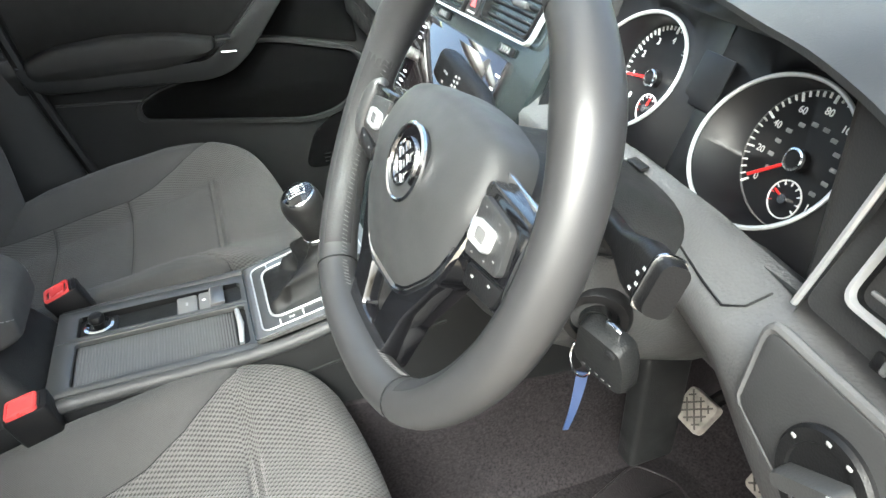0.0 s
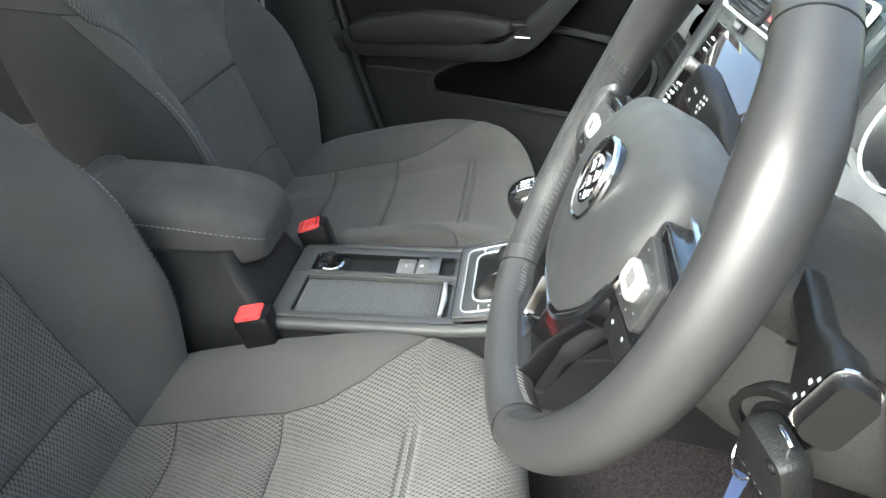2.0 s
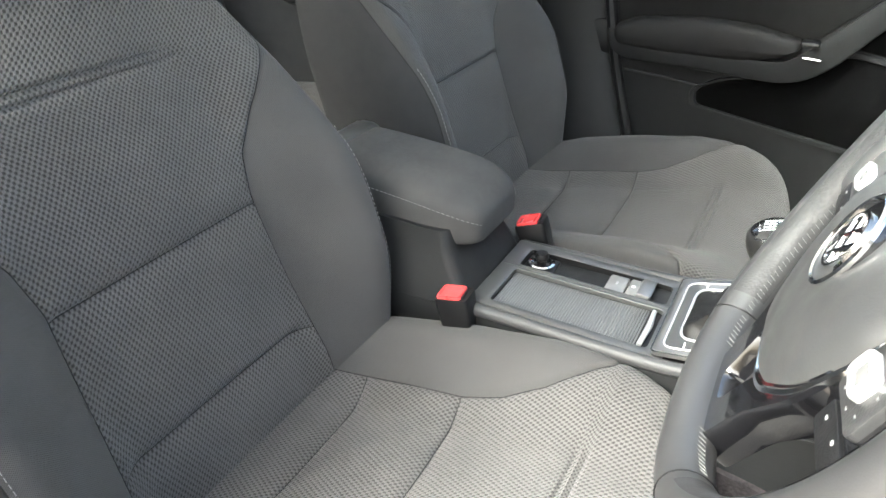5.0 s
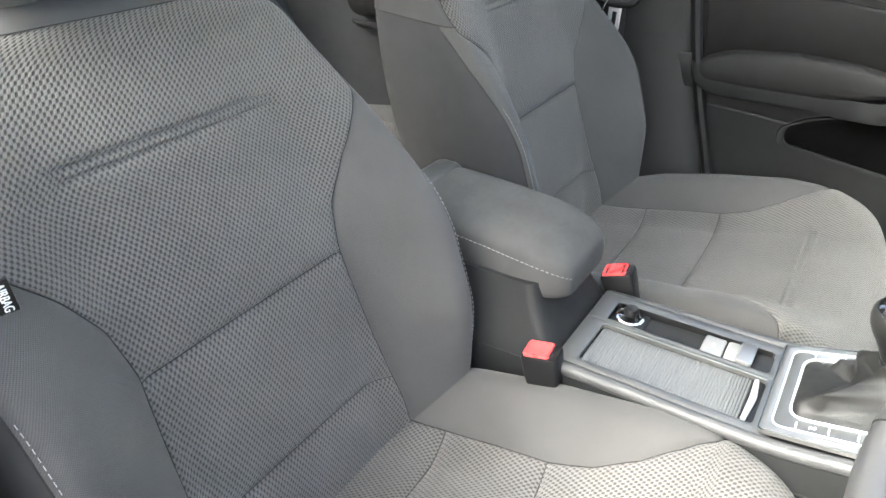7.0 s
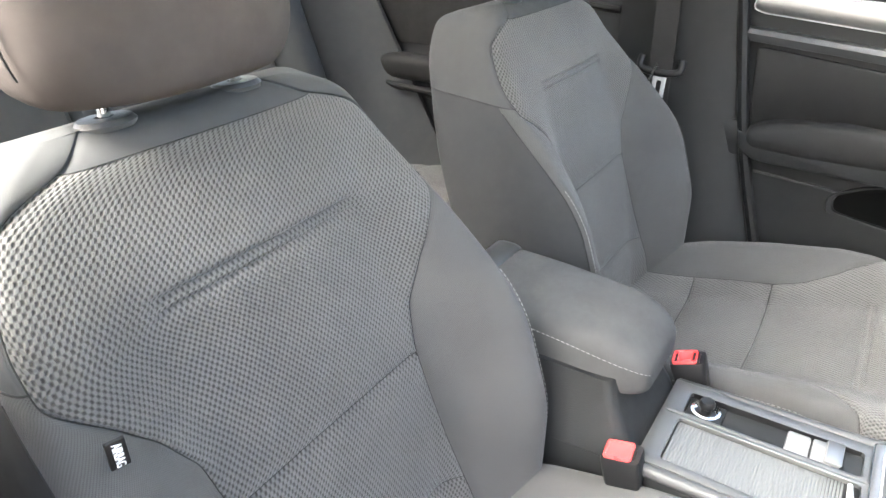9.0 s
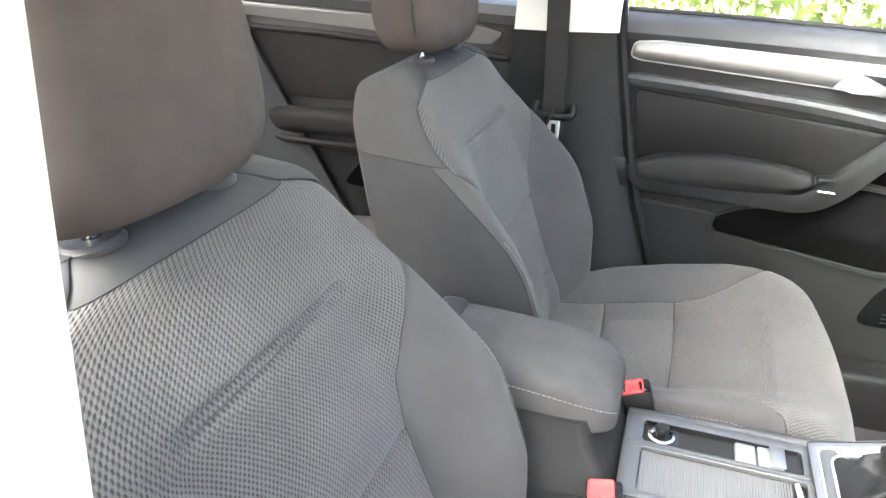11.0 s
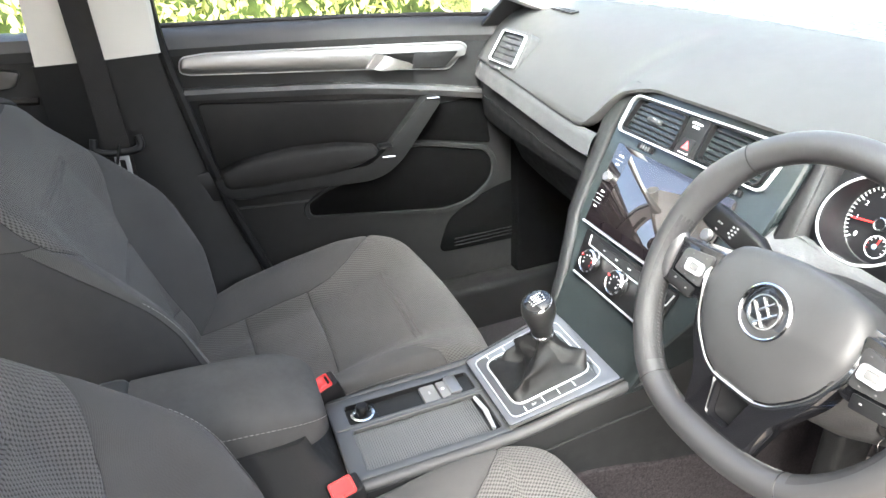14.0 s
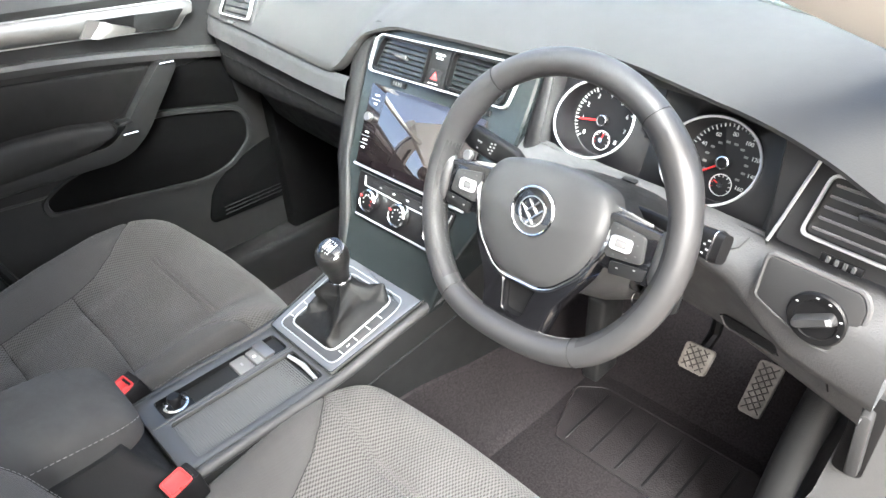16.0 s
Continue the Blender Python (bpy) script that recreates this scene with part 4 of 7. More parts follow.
part("pattern_bar", box(-0.0078, 0.0078, -0.0006, 0.0006, 0.0050, 0.0071, 0.0, m=kt), WHITE, cap)
for x, y, ch in ((-0.0075, 0.0085, "R"), (-0.0025, 0.0095, "1"), (-0.0025, -0.0095, "2"), (0.0025, 0.0095, "3"), (0.0025, -0.0095, "4"), (0.0075, 0.0085, "5"), (0.0075, -0.0085, "6")):
    text("numeral", ch, 0.0058, kt @ Matrix.Translation((x, y, 0.0050)), WHITE, cap, 0.001)

# ---- armrest ----
arm = thing("armrest", (-0.012, -0.5, 0.36), "padded grey cloth armrest with light stitching on the console", "armrest")
AX = -0.010
rows, seam_r, seam_l = [], [], []
for t in 1 - np.linspace(1, 0, 44) ** 1.6:
    y = -0.600 + 0.236 * t
    zt = 0.508 - 0.004 * t - 0.020 * t**2
    zb_ = 0.424 - 0.008 * t
    e = (max(0.0, (t - 0.66) / 0.34))
    rnd = math.sqrt(max(0.0, 1 - e**2.4))
    hw = 0.081 * (1 - 0.42 * (1 - rnd)) - 0.002 * (1 - t)
    mid = (zt + zb_) / 2 - 0.012
    h1, h0 = (zt - mid) * (0.34 + 0.66 * rnd), (mid - zb_) * (0.60 + 0.40 * rnd)
    ring = []
    for q in range(40):
        a = 2 * math.pi * q / 40
        c, sn = math.cos(a), math.sin(a)
        ring.append(Vector((AX + hw * math.copysign(abs(c) ** (0.42 if sn > 0 else 0.16), c), y, mid + (h1 if sn > 0 else h0) * math.copysign(abs(sn) ** 0.55, sn))))
    rows.append(ring)
    seam_r.append(ring[2] + Vector((0.0006, 0, 0.0004)))
    seam_l.append(ring[18] + Vector((-0.0006, 0, 0.0004)))
abm = loft(rows)
lay = abm.loops.layers.uv.new("UVMap")
for f_ in abm.faces:
    for lp in f_.loops:
        lp[lay].uv = (lp.vert.co.x + lp.vert.co.z, lp.vert.co.y)
pad = part("pad", abm, ARMCLOTH, arm, "dark grey cloth pad", 60)
part("stitching", stitch_bm(seam_r, 0.00045), STITCH, pad)
part("stitching", stitch_bm(seam_l, 0.00045), STITCH, pad)
part("hinge_cap", box(AX - 0.076, AX + 0.076, -0.650, -0.600, 0.44, 0.508, 0.016, 3), CONSOLE, arm, "grey plastic hinge cap behind the pad")
ped = []
for zz, hw, y1 in ((0.30, 0.090, -0.340), (0.345, 0.089, -0.350), (0.37, 0.086, -0.362), (0.395, 0.081, -0.378), (0.42, 0.077, -0.391), (0.446, 0.074, -0.398)):
    ped.append([Vector((XC - 0.012 * (zz - 0.30) / 0.146 + x, (y1 - 0.66) / 2 + y, zz)) for x, y in rrect(2 * hw, y1 + 0.66, 0.016, 5)])
part("pedestal", loft(ped), DOORP, arm, "dark grey grained pedestal", 60)

# ---- steering wheel ----
TILT = radians(24.3)
WN = Vector((0, -math.cos(TILT), math.sin(TILT)))
WM = basis(Vector((0.3692, 0.0146, 0.7009)) + WN * 0.002, (1, 0, 0), (0, math.sin(TILT), math.cos(TILT))) @ pose(0, 0, 0, 0, 0.7, 1.3)
wheel = thing("steering_wheel", WM.translation, "black leather three-spoke steering wheel with chrome trim, flattened at the bottom", "steering wheel")
RIM, RA, RB = 0.1548, 0.0150, 0.0165  # middle of the rim, its half width and half depth


def rim_point(a):
    """Middle line of the rim; a in degrees from the right, anticlockwise."""
    x, y = RIM * math.cos(radians(a)), RIM * math.sin(radians(a))
    if y < 0:  # the bottom is softly flattened
        h_ = min(1.0, max(0.0, 0.5 + 0.5 * (0.146 + y) / 0.034))
        y = -(0.146 * (1 - h_) - y * h_ - 0.034 * h_ * (1 - h_))
    return Vector((x, y, -0.004 - 0.004 * math.cos(radians(2 * a))))


def rim_seg(a0, a1, fat=0.0):
    n = max(6, int((a1 - a0) / 3))
    rows = []
    for k in range(n + 1):
        a = a0 + (a1 - a0) * k / n
        p = rim_point(a)
        t = (rim_point(a + 0.5) - rim_point(a - 0.5)).normalized()
        rad = Vector((t.y, -t.x, 0)).normalized()
        grip = fat + 0.0022 * (math.exp(-(((a % 360 - 32) / 12) ** 2)) + math.exp(-(((a % 360 - 148) / 12) ** 2)))
        ring = []
        for q in range(22):
            b = 2 * math.pi * q / 22
            ring.append(WM @ (p + rad * (RA + grip) * math.cos(b) + Vector((0, 0, 1)) * (RB + grip) * math.sin(b)))
        rows.append(ring)
    return loft(rows)


SEAMS = (52, 128, 236, 304)
part("rim_top", rim_seg(52, 128), LEATHER, wheel, "smooth black leather rim section", 60)
part("rim_bottom", rim_seg(236, 304), LEATHER, wheel, "smooth black leather rim section", 60)
PERF = surface_mat("perforated_leather", (0.016, 0.016, 0.017), 0.6, grain=0.25, gscale=520, var=0.15)
part("rim_left", rim_seg(128, 236, 0.0002), LEATHER, wheel, "leather grip section", 60)
part("rim_right", rim_seg(-56, 52, 0.0002), LEATHER, wheel, "leather grip section", 60)
for a in SEAMS:
    p = rim_point(a)
    t = (rim_point(a + 0.5) - rim_point(a - 0.5)).normalized()
    rad = Vector((t.y, -t.x, 0)).normalized()
    part("rim_seam", tube([WM @ (p + rad * (RA + 0.0003) * math.cos(b) + Vector((0, 0, 1)) * (RB + 0.0003) * math.sin(b)) for b in np.linspace(0, 2 * math.pi, 25)[:-1]], 0.0006, 5, True), PLAST_D, wheel)
# perforated inlay and cross stitching along the inner side
for a0, a1 in ((134, 232), (-52, 46)):
    inl = []
    for a in np.arange(a0, a1, 2.0):
        p = rim_point(a)
        t = (rim_point(a + 0.5) - rim_point(a - 0.5)).normalized()
        rad = Vector((t.y, -t.x, 0)).normalized()
        inl.append([WM @ (p + rad * (RA + 0.0005) * math.cos(b) + Vector((0, 0, 1)) * (RB + 0.0005) * math.sin(b)) for b in np.linspace(radians(118), radians(200), 9)])
    part("perforated_inlay", patch(np.array([[tuple(q) for q in r] for r in inl])), PERF, wheel, "perforated leather on the inner side of the rim", 60)
st = bmesh.new()
for a0, a1 in ((150, 236), (284, 302), (238, 250)):
    for a in np.arange(a0, a1, 1.7):
        p = rim_point(a)
        t = (rim_point(a + 0.5) - rim_point(a - 0.5)).normalized()
        rad = Vector((t.y, -t.x, 0)).normalized()
        q0 = p + rad * (RA + 0.0005) * math.cos(radians(172)) + Vector((0, 0, 1)) * (RB + 0.0006) * math.sin(radians(172))
        q1 = p + t * 0.0016 + rad * (RA + 0.0005) * math.cos(radians(186)) + Vector((0, 0, 1)) * (RB + 0.0006) * math.sin(radians(186))
        st = join(st, tube([WM @ q0, WM @ q1], 0.0003, 4))
tagged(part("cross_stitching", st, THREAD, wheel), kind="stuff", label="pale cross stitching inside the rim")
# airbag cover, domed
SH = [(x * 0.91, y * (0.89 if y > 0 else 0.97)) for x, y in [(-0.090, 0.026), (-0.077, 0.047), (-0.035, 0.056), (0.0, 0.0575), (0.035, 0.056), (0.077, 0.047), (0.090, 0.026), (0.092, -0.006), (0.075, -0.048), (0.044, -0.076), (0.026, -0.083), (-0.026, -0.083), (-0.044, -0.076), (-0.075, -0.048), (-0.092, -0.006)]]
sh = rpoly(SH, 0.016, 4)


def shield(scale, z):
    return [WM @ Vector((x * scale, (y + 0.012) * scale - 0.012, z - scale * (0.20 * max(y, 0)))) for x, y in sh]


part("airbag_cover", loft([shield(k, z) for k, z in ((0.98, -0.030), (1.0, -0.010), (0.994, -0.005), (0.98, -0.0015), (0.955, 0.0015), (0.92, 0.0040), (0.85, 0.0068), (0.6, 0.0104), (0.3, 0.0115), (0.05, 0.0118))]), AIRBAG, wheel, "grained grey airbag cover", 60)
low = [p for p in sh if p[1] < 0.012]
order = sorted([p for p in low if p[0] < 0], key=lambda p: -p[1]) + sorted([p for p in low if p[0] >= 0], key=lambda p: p[1])
part("chrome_trim", tube([WM @ Vector((x * 1.02, (y + 0.012) * 1.02 - 0.012, -0.0025 - 0.20 * max(y, 0))) for x, y in order], 0.0034, 8), CHROME, wheel, "chrome strip round the airbag cover")
for b in range(4):
    part("embossing", box(-0.017 + 0.0095 * b, -0.011 + 0.0095 * b, -0.0515, -0.0465, 0.0080, 0.0098, 0.0006, 1, WM), AIRBAG, wheel)
WB = WM @ Matrix.Translation((0, 0, -0.0036))
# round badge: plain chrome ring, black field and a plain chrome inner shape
badge = part("badge", lathe([(0.0255, 0.010), (0.0255, 0.0150), (0.020, 0.0152), (0.001, 0.0152)], 44, WB), GLOSS, wheel, "round badge, black with chrome ring")
part("badge_ring", lathe([(0.0243, 0.0140), (0.0272, 0.0142), (0.0272, 0.0162), (0.0255, 0.0172), (0.0243, 0.0164), (0.0243, 0.0140)], 48, WB), CHROME, badge, "chrome badge ring")
part("inner_ring", lathe([(0.0150, 0.0150), (0.0168, 0.0150), (0.0166, 0.0172), (0.0152, 0.0172), (0.0150, 0.0150)], 44, WB), CHROME, badge)
for x0, x1, y0, y1 in ((-0.0135, 0.0045, 0.0045, -0.0135), (0.0135, -0.0045, 0.0045, -0.0135), (-0.0065, 0.0065, 0.0115, -0.0015), (0.0065, -0.0065, 0.0115, -0.0015)):
    part("badge_bar", tube([WB @ Vector((x0, y0, 0.0158)), WB @ Vector((x1, y1, 0.0158))], 0.0017, 6), CHROME, badge)
# side spokes with switch pads
for sg in (-1, 1):
    out = rpoly([(sg * 0.076, 0.026), (sg * 0.147, 0.020), (sg * 0.150, -0.006), (sg * 0.142, -0.034), (sg * 0.078, -0.030)], 0.008)
    spoke = part("spoke", plate(out, 0.018, WM, 0.003, -0.022), GLOSS, wheel, "gloss black side spoke")
    part("spoke_trim", plate(rpoly([(sg * 0.076, 0.031), (sg * 0.120, 0.0245), (sg * 0.120, 0.0225), (sg * 0.084, 0.0225)], 0.002), 0.003, WM, 0.001, -0.0170), CHROME, spoke, "bright chrome spoke trim")
    pad_ = part("switch_pad", plate(rpoly([(sg * 0.084, 0.018), (sg * 0.122, 0.013), (sg * 0.126, -0.014), (sg * 0.086, -0.018)], 0.005), 0.004, WM, 0.001, -0.004), SWITCHP, wheel, "dark grey switch pad")
    part("rocker_frame", hoop([(x + sg * 0.1005, y - 0.001) for x, y in rrect(0.023, 0.014, 0.004)], [(x + sg * 0.1005, y - 0.001) for x, y in rrect(0.012, 0.008, 0.002)], 0.004, WM, 0.0), SILVERP, pad_, "bright silver rocker frame")
    part("rocker", plate([(x + sg * 0.1005, y - 0.001) for x, y in rrect(0.012, 0.008, 0.002)], 0.003, WM, 0.001, 0.0), THREAD, pad_)
    for px_, py_ in ((0.092, 0.0125), (0.110, 0.0105), (0.1165, 0.003), (0.1175, -0.008), (0.095, -0.0135), (0.109, -0.0125)):
        part("symbol", plate(rrect(0.0020, 0.0011, 0.0004, 2), 0.0003, WM @ Matrix.Translation((sg * px_, py_, 0.0)), 0.0001), THREAD, pad_)
    lowp = part("lower_buttons", plate(rpoly([(sg * 0.092, -0.021), (sg * 0.132, -0.017), (sg * 0.130, -0.030), (sg * 0.094, -0.034)], 0.003), 0.006, WM, 0.001, -0.008), PLAST_D, wheel, "black button pair")
    for px_ in (0.102, 0.120):
        part("symbol", plate(rrect(0.0026, 0.0016, 0.0005, 2), 0.0004, WM @ Matrix.Translation((sg * px_, -0.0255 + 0.004 * (px_ > 0.11), -0.002)), 0.0001), STITCH, lowp)
# leather flares where the side spokes meet the rim
for sg in (-1, 1):
    rows = []
    for x, hh, th, y0 in ((0.152, 0.046, 0.010, 0.0), (0.144, 0.036, 0.0115, -0.003), (0.139, 0.031, 0.0110, -0.004), (0.135, 0.028, 0.0085, -0.005), (0.133, 0.027, 0.0060, -0.006)):
        rows.append([WM @ Vector((sg * x, y0 + hh * math.copysign(abs(math.sin(q)) ** 0.8, math.sin(q)), -0.009 + th * math.cos(q))) for q in [2 * math.pi * k / 28 for k in range(28)]])
    part("rim_flare", loft(rows), LEATHER, wheel, "leather flare towards the spoke", 60)
# forked lower spoke under the cover
i_ = rpoly([(-0.026, -0.062), (0.026, -0.062), (0.022, -0.080), (0.018, -0.094), (0.013, -0.118), (-0.013, -0.118), (-0.018, -0.094), (-0.022, -0.080)], 0.006)
o_ = rpoly([(-0.084, -0.020), (0.084, -0.020), (0.074, -0.050), (0.048, -0.092), (0.036, -0.142), (-0.036, -0.142), (-0.048, -0.092), (-0.074, -0.050)], 0.010)
lower = part("lower_spoke", hoop(o_, i_, 0.024, WM, -0.024, 0.002, 0.05), GLOSS, wheel, "gloss black forked lower spoke")
part("spoke_backing", plate(i_, 0.004, WM, 0.001, -0.016), PLAST_D, lower)

# ---- steering column ----
col = thing("steering_column", (0.367, 0.1, 0.62), "black plastic steering column shroud with stalks and ignition lock", "steering column")
CM = basis(Vector((0.367, 0.003, 0.703)) + WN * -0.035, (1, 0, 0), (0, math.sin(TILT), math.cos(TILT)))
halves = ([], [])
for d, hw, up_, dn in ((0.0, 0.045, 0.030, 0.052), (0.02, 0.066, 0.034, 0.070), (0.05, 0.084, 0.038, 0.088), (0.10, 0.098, 0.041, 0.100), (0.16, 0.104, 0.042, 0.105), (0.22, 0.104, 0.040, 0.100)):
    for half, a0_ in zip(halves, (0.0, math.pi)):
        ring = []
        for q in range(25):
            a = a0_ + math.pi * q / 24
            c, sn = math.cos(a), math.sin(a)
            ring.append(tuple(CM @ Vector((hw * math.copysign(abs(c) ** 0.75, c), (up_ if a0_ == 0 else dn) * math.copysign(abs(sn) ** 0.75, sn), -d))))
        half.append(ring)
# two tones stand for light: shaded upper half, lit lower half
for half, mat_, lab_ in zip(halves, (DOORP, KNEE), ("grained upper column shroud, coloured darker as if shaded", "grained lower column shroud, coloured paler as if lit")):
    half.insert(0, [tuple(CM @ Vector((0, 0, 0.0)))] * 25)
    part("shroud", patch(np.array(half)), mat_, col, lab_, 60)
part("shroud_joint", tube([CM @ Vector((0.099 + 0.03 * (k - 0.1), 0.004, -k)) for k in np.linspace(0.06, 0.2, 8)], 0.0012, 5), PLAST_D, col)
# right stalk (wipers)
SM = basis((0.5258, 0.0834, 0.6924), (0.93, -0.24, 0.10), (0.0, 0.42, 0.90))
rows = [[SM @ Vector((x, py * k, pz * k2)) for py, pz in rrect(0.030, 0.018, 0.006, 4)] for x, k, k2 in ((-0.135, 0.45, 0.70), (-0.040, 0.48, 0.75), (-0.012, 1.0, 1.0), (0.012, 1.05, 1.02), (0.018, 0.98, 0.92))]
sr = part("wiper_stalk", loft(rows), PLAST_D, col, "black wiper stalk with printed symbols")
part("stalk_ring", tube([SM @ Vector((0.009, y * 1.03, z * 1.03)) for y, z in rrect(0.0312, 0.0186, 0.006, 4)], 0.0010, 6, True), CHROME, sr)
for k in range(4):
    part("symbol", box(0.0 + 0.004 * (k % 2), 0.0028 + 0.0045 * (k % 2), -0.010 + 0.0045 * k, -0.0083 + 0.0045 * k, 0.0088, 0.0096, 0.0, m=SM), PRINT, sr)
# left stalk (indicators)
LM = basis((0.229, 0.100, 0.700), (-0.94, -0.05, 0.25), (0.2, 0.35, 0.92))
rows = [[LM @ Vector((x, py * k, pz * k2 + dz)) for py, pz in rrect(0.030, 0.020, 0.006, 4)] for x, k, k2, dz in ((-0.075, 0.5, 0.7, 0), (-0.045, 0.6, 0.8, 0), (-0.030, 1.0, 1.0, 0), (0.030, 1.0, 1.0, 0), (0.040, 0.9, 0.85, 0))]
sl = part("indicator_stalk", loft(rows), PLAST_D, col, "black indicator stalk with printed symbols")
for x, y in ((-0.004, 0.008), (0.001, 0.0065), (-0.004, 0.0035), (0.001, 0.002), (-0.003, -0.001), (0.002, -0.0025), (-0.002, -0.0055), (0.016, 0.001), (0.020, 0.001), (0.018, -0.008)):
    part("symbol", box(x - 0.0014, x + 0.0014, y - 0.0010, y + 0.0010, -0.0104, -0.0098, 0.0, m=LM), PRINT, sl)
# ignition lock
IM = basis((0.4585, 0.0995, 0.6115), (0.55, 0.83, 0.05), (0.1, 0.0, 1.0))
lock = part("ignition_lock", lathe([(0.024, -0.03), (0.0245, 0.0), (0.022, 0.004), (0.0165, 0.0045), (0.015, -0.002), (0.001, -0.002)], 36, IM), PLAST_D, col, "black ignition lock bezel")
part("lock_face", lathe([(0.0105, -0.002), (0.0105, 0.006), (0.004, 0.0065)], 24, IM), PLAST, lock)

# ---- key in the lock ----
key = thing("car_key", (0.465, 0.08, 0.57), "black folding car key in the ignition lock", "key")
KYM = basis((0.4805, 0.0957, 0.6010), (0.93, 0.30, -0.20), (0.22, -0.15, 0.96)) @ Matrix.Diagonal((1, 0.70, 1, 1))  # local x across the key, y up
ko = rpoly([(-0.0200, 0.028), (0.0150, 0.030), (0.0215, 0.006), (0.0235, -0.026), (0.018, -0.034), (-0.016, -0.034), (-0.0215, -0.024)], 0.006, 4)
part("shell", loft([[KYM @ Vector((x * k, y * k, z)) for x, y in ko] for k, z in ((0.90, -0.009), (1.0, -0.005), (1.0, 0.004), (0.93, 0.008), (0.5, 0.0092), (0.05, 0.0094))]), PLAST, key, "black key shell")
part("blade", box(-0.004, 0.008, 0.026, 0.044, -0.0015, 0.0015, 0.0006, 1, KYM), CHROME, key, "steel key blade root")
for k in range(5):
    part("emboss", box(-0.012 + 0.0056 * k, -0.0085 + 0.0056 * k, -0.0305, -0.0245, 0.0070, 0.0092, 0.0004, 1, KYM), PLAST_D, key)
part("pivot", lathe([(0.0042, 0.006), (0.0042, 0.0098), (0.0030, 0.0105)], 20, KYM @ Matrix.Translation((0.008, 0.0205, 0))), PLAST_D, key)
ringc = KYM @ Vector((-0.0175, -0.0270, 0.002))
part("key_ring", tube([ringc + Vector((0.0125 * math.cos(a), 0.004 * math.sin(a), -0.006 + 0.0125 * math.sin(a))) for a in np.linspace(0, 2 * math.pi, 33)[:-1]], 0.0008, 6, True), CHROME, key, "thin steel key ring")
tg = thing("key_tag", (0.47, 0.08, 0.49), "narrow blue plastic tag hanging from the key ring", "key tag")
rows = []
for t in np.linspace(0, 1, 12):
    c = Vector((ringc.x + 0.003 - 0.006 * t + 0.002 * math.sin(3 * t), ringc.y - 0.006 * t, ringc.z - 0.017 - 0.060 * t))
    wv = Vector((math.cos(0.9 + 0.4 * t), math.sin(0.9 + 0.4 * t), 0)) * (0.0042 - 0.0022 * t)
    nv = Vector((-wv.y, wv.x, 0)).normalized() * 0.0005
    rows.append([c + wv + nv, c - wv + nv, c - wv - nv, c + wv - nv])
part("strip", loft(rows), BLUE, tg, "blue plastic strip")

# ---- dashboard ----
dash = thing("dashboard", (0, 0.4, 0.4), "grained grey dashboard with soft top and silver-edged vents", "dashboard")
LX = (-0.74, -0.66, -0.50, -0.30, -0.215, -0.190, -0.162, -0.10, 0.05, 0.165, 0.195, 0.215, 0.26, 0.30, 0.34, 0.38, 0.41, 0.45, 0.50, 0.525, 0.56, 0.585, 0.61, 0.65, 0.74)
LY = (0.205, 0.185, 0.174, 0.172, 0.172, 0.184, 0.206, 0.222, 0.224, 0.226, 0.236, 0.244, 0.252, 0.249, 0.237, 0.222, 0.211, 0.195, 0.178, 0.166, 0.151, 0.138, 0.124, 0.095, 0.05)
LZ = (0.712, 0.716, 0.712, 0.694, 0.688, 0.716, 0.756, 0.773, 0.775, 0.775, 0.778, 0.781, 0.786, 0.789, 0.790, 0.790, 0.790, 0.790, 0.790, 0.790, 0.788, 0.786, 0.784, 0.780, 0.775)
xs_ = np.linspace(-0.735, 0.735, 150)
ly, lz = np.interp(xs_, LX, LY), np.interp(xs_, LX, LZ)
for _ in range(3):
    ly[1:-1] = (ly[:-2] + 2 * ly[1:-1] + ly[2:]) / 4
    lz[1:-1] = (lz[:-2] + 2 * lz[1:-1] + lz[2:]) / 4
T = []
for u in np.linspace(0, 1, 30):
    row = []
    for x, y3, z3 in zip(xs_, ly, lz):
        P0, P1 = (0.525 - (0.45 if x > 0 else 0.15) * x * x, 0.828 - 0.02 * x * x), (0.40 - 0.25 * x * x, 0.838 - 0.02 * x * x)
        h_ = float(sstep(-0.22, -0.13, x))
        P2 = (y3 + 0.060 - 0.020 * h_, 0.800 * (1 - h_) + (z3 + 0.022) * h_)
        b = ((1 - u) ** 3, 3 * u * (1 - u) ** 2, 3 * u * u * (1 - u), u**3)
        row.append((x, b[0] * P0[0] + b[1] * P1[0] + b[2] * P2[0] + b[3] * y3, b[0] * P0[1] + b[1] * P1[1] + b[2] * P2[1] + b[3] * z3))
    T.append(row)
T.append([(x, y + 0.0015, z - 0.005) for x, y, z in T[-1]])
T.append([(x, y + 0.020, z - 0.010) for x, y, z in T[-2]])
part("top_pad", patch(np.array(T)), SOFT, dash, "soft grained dashboard top", 50)
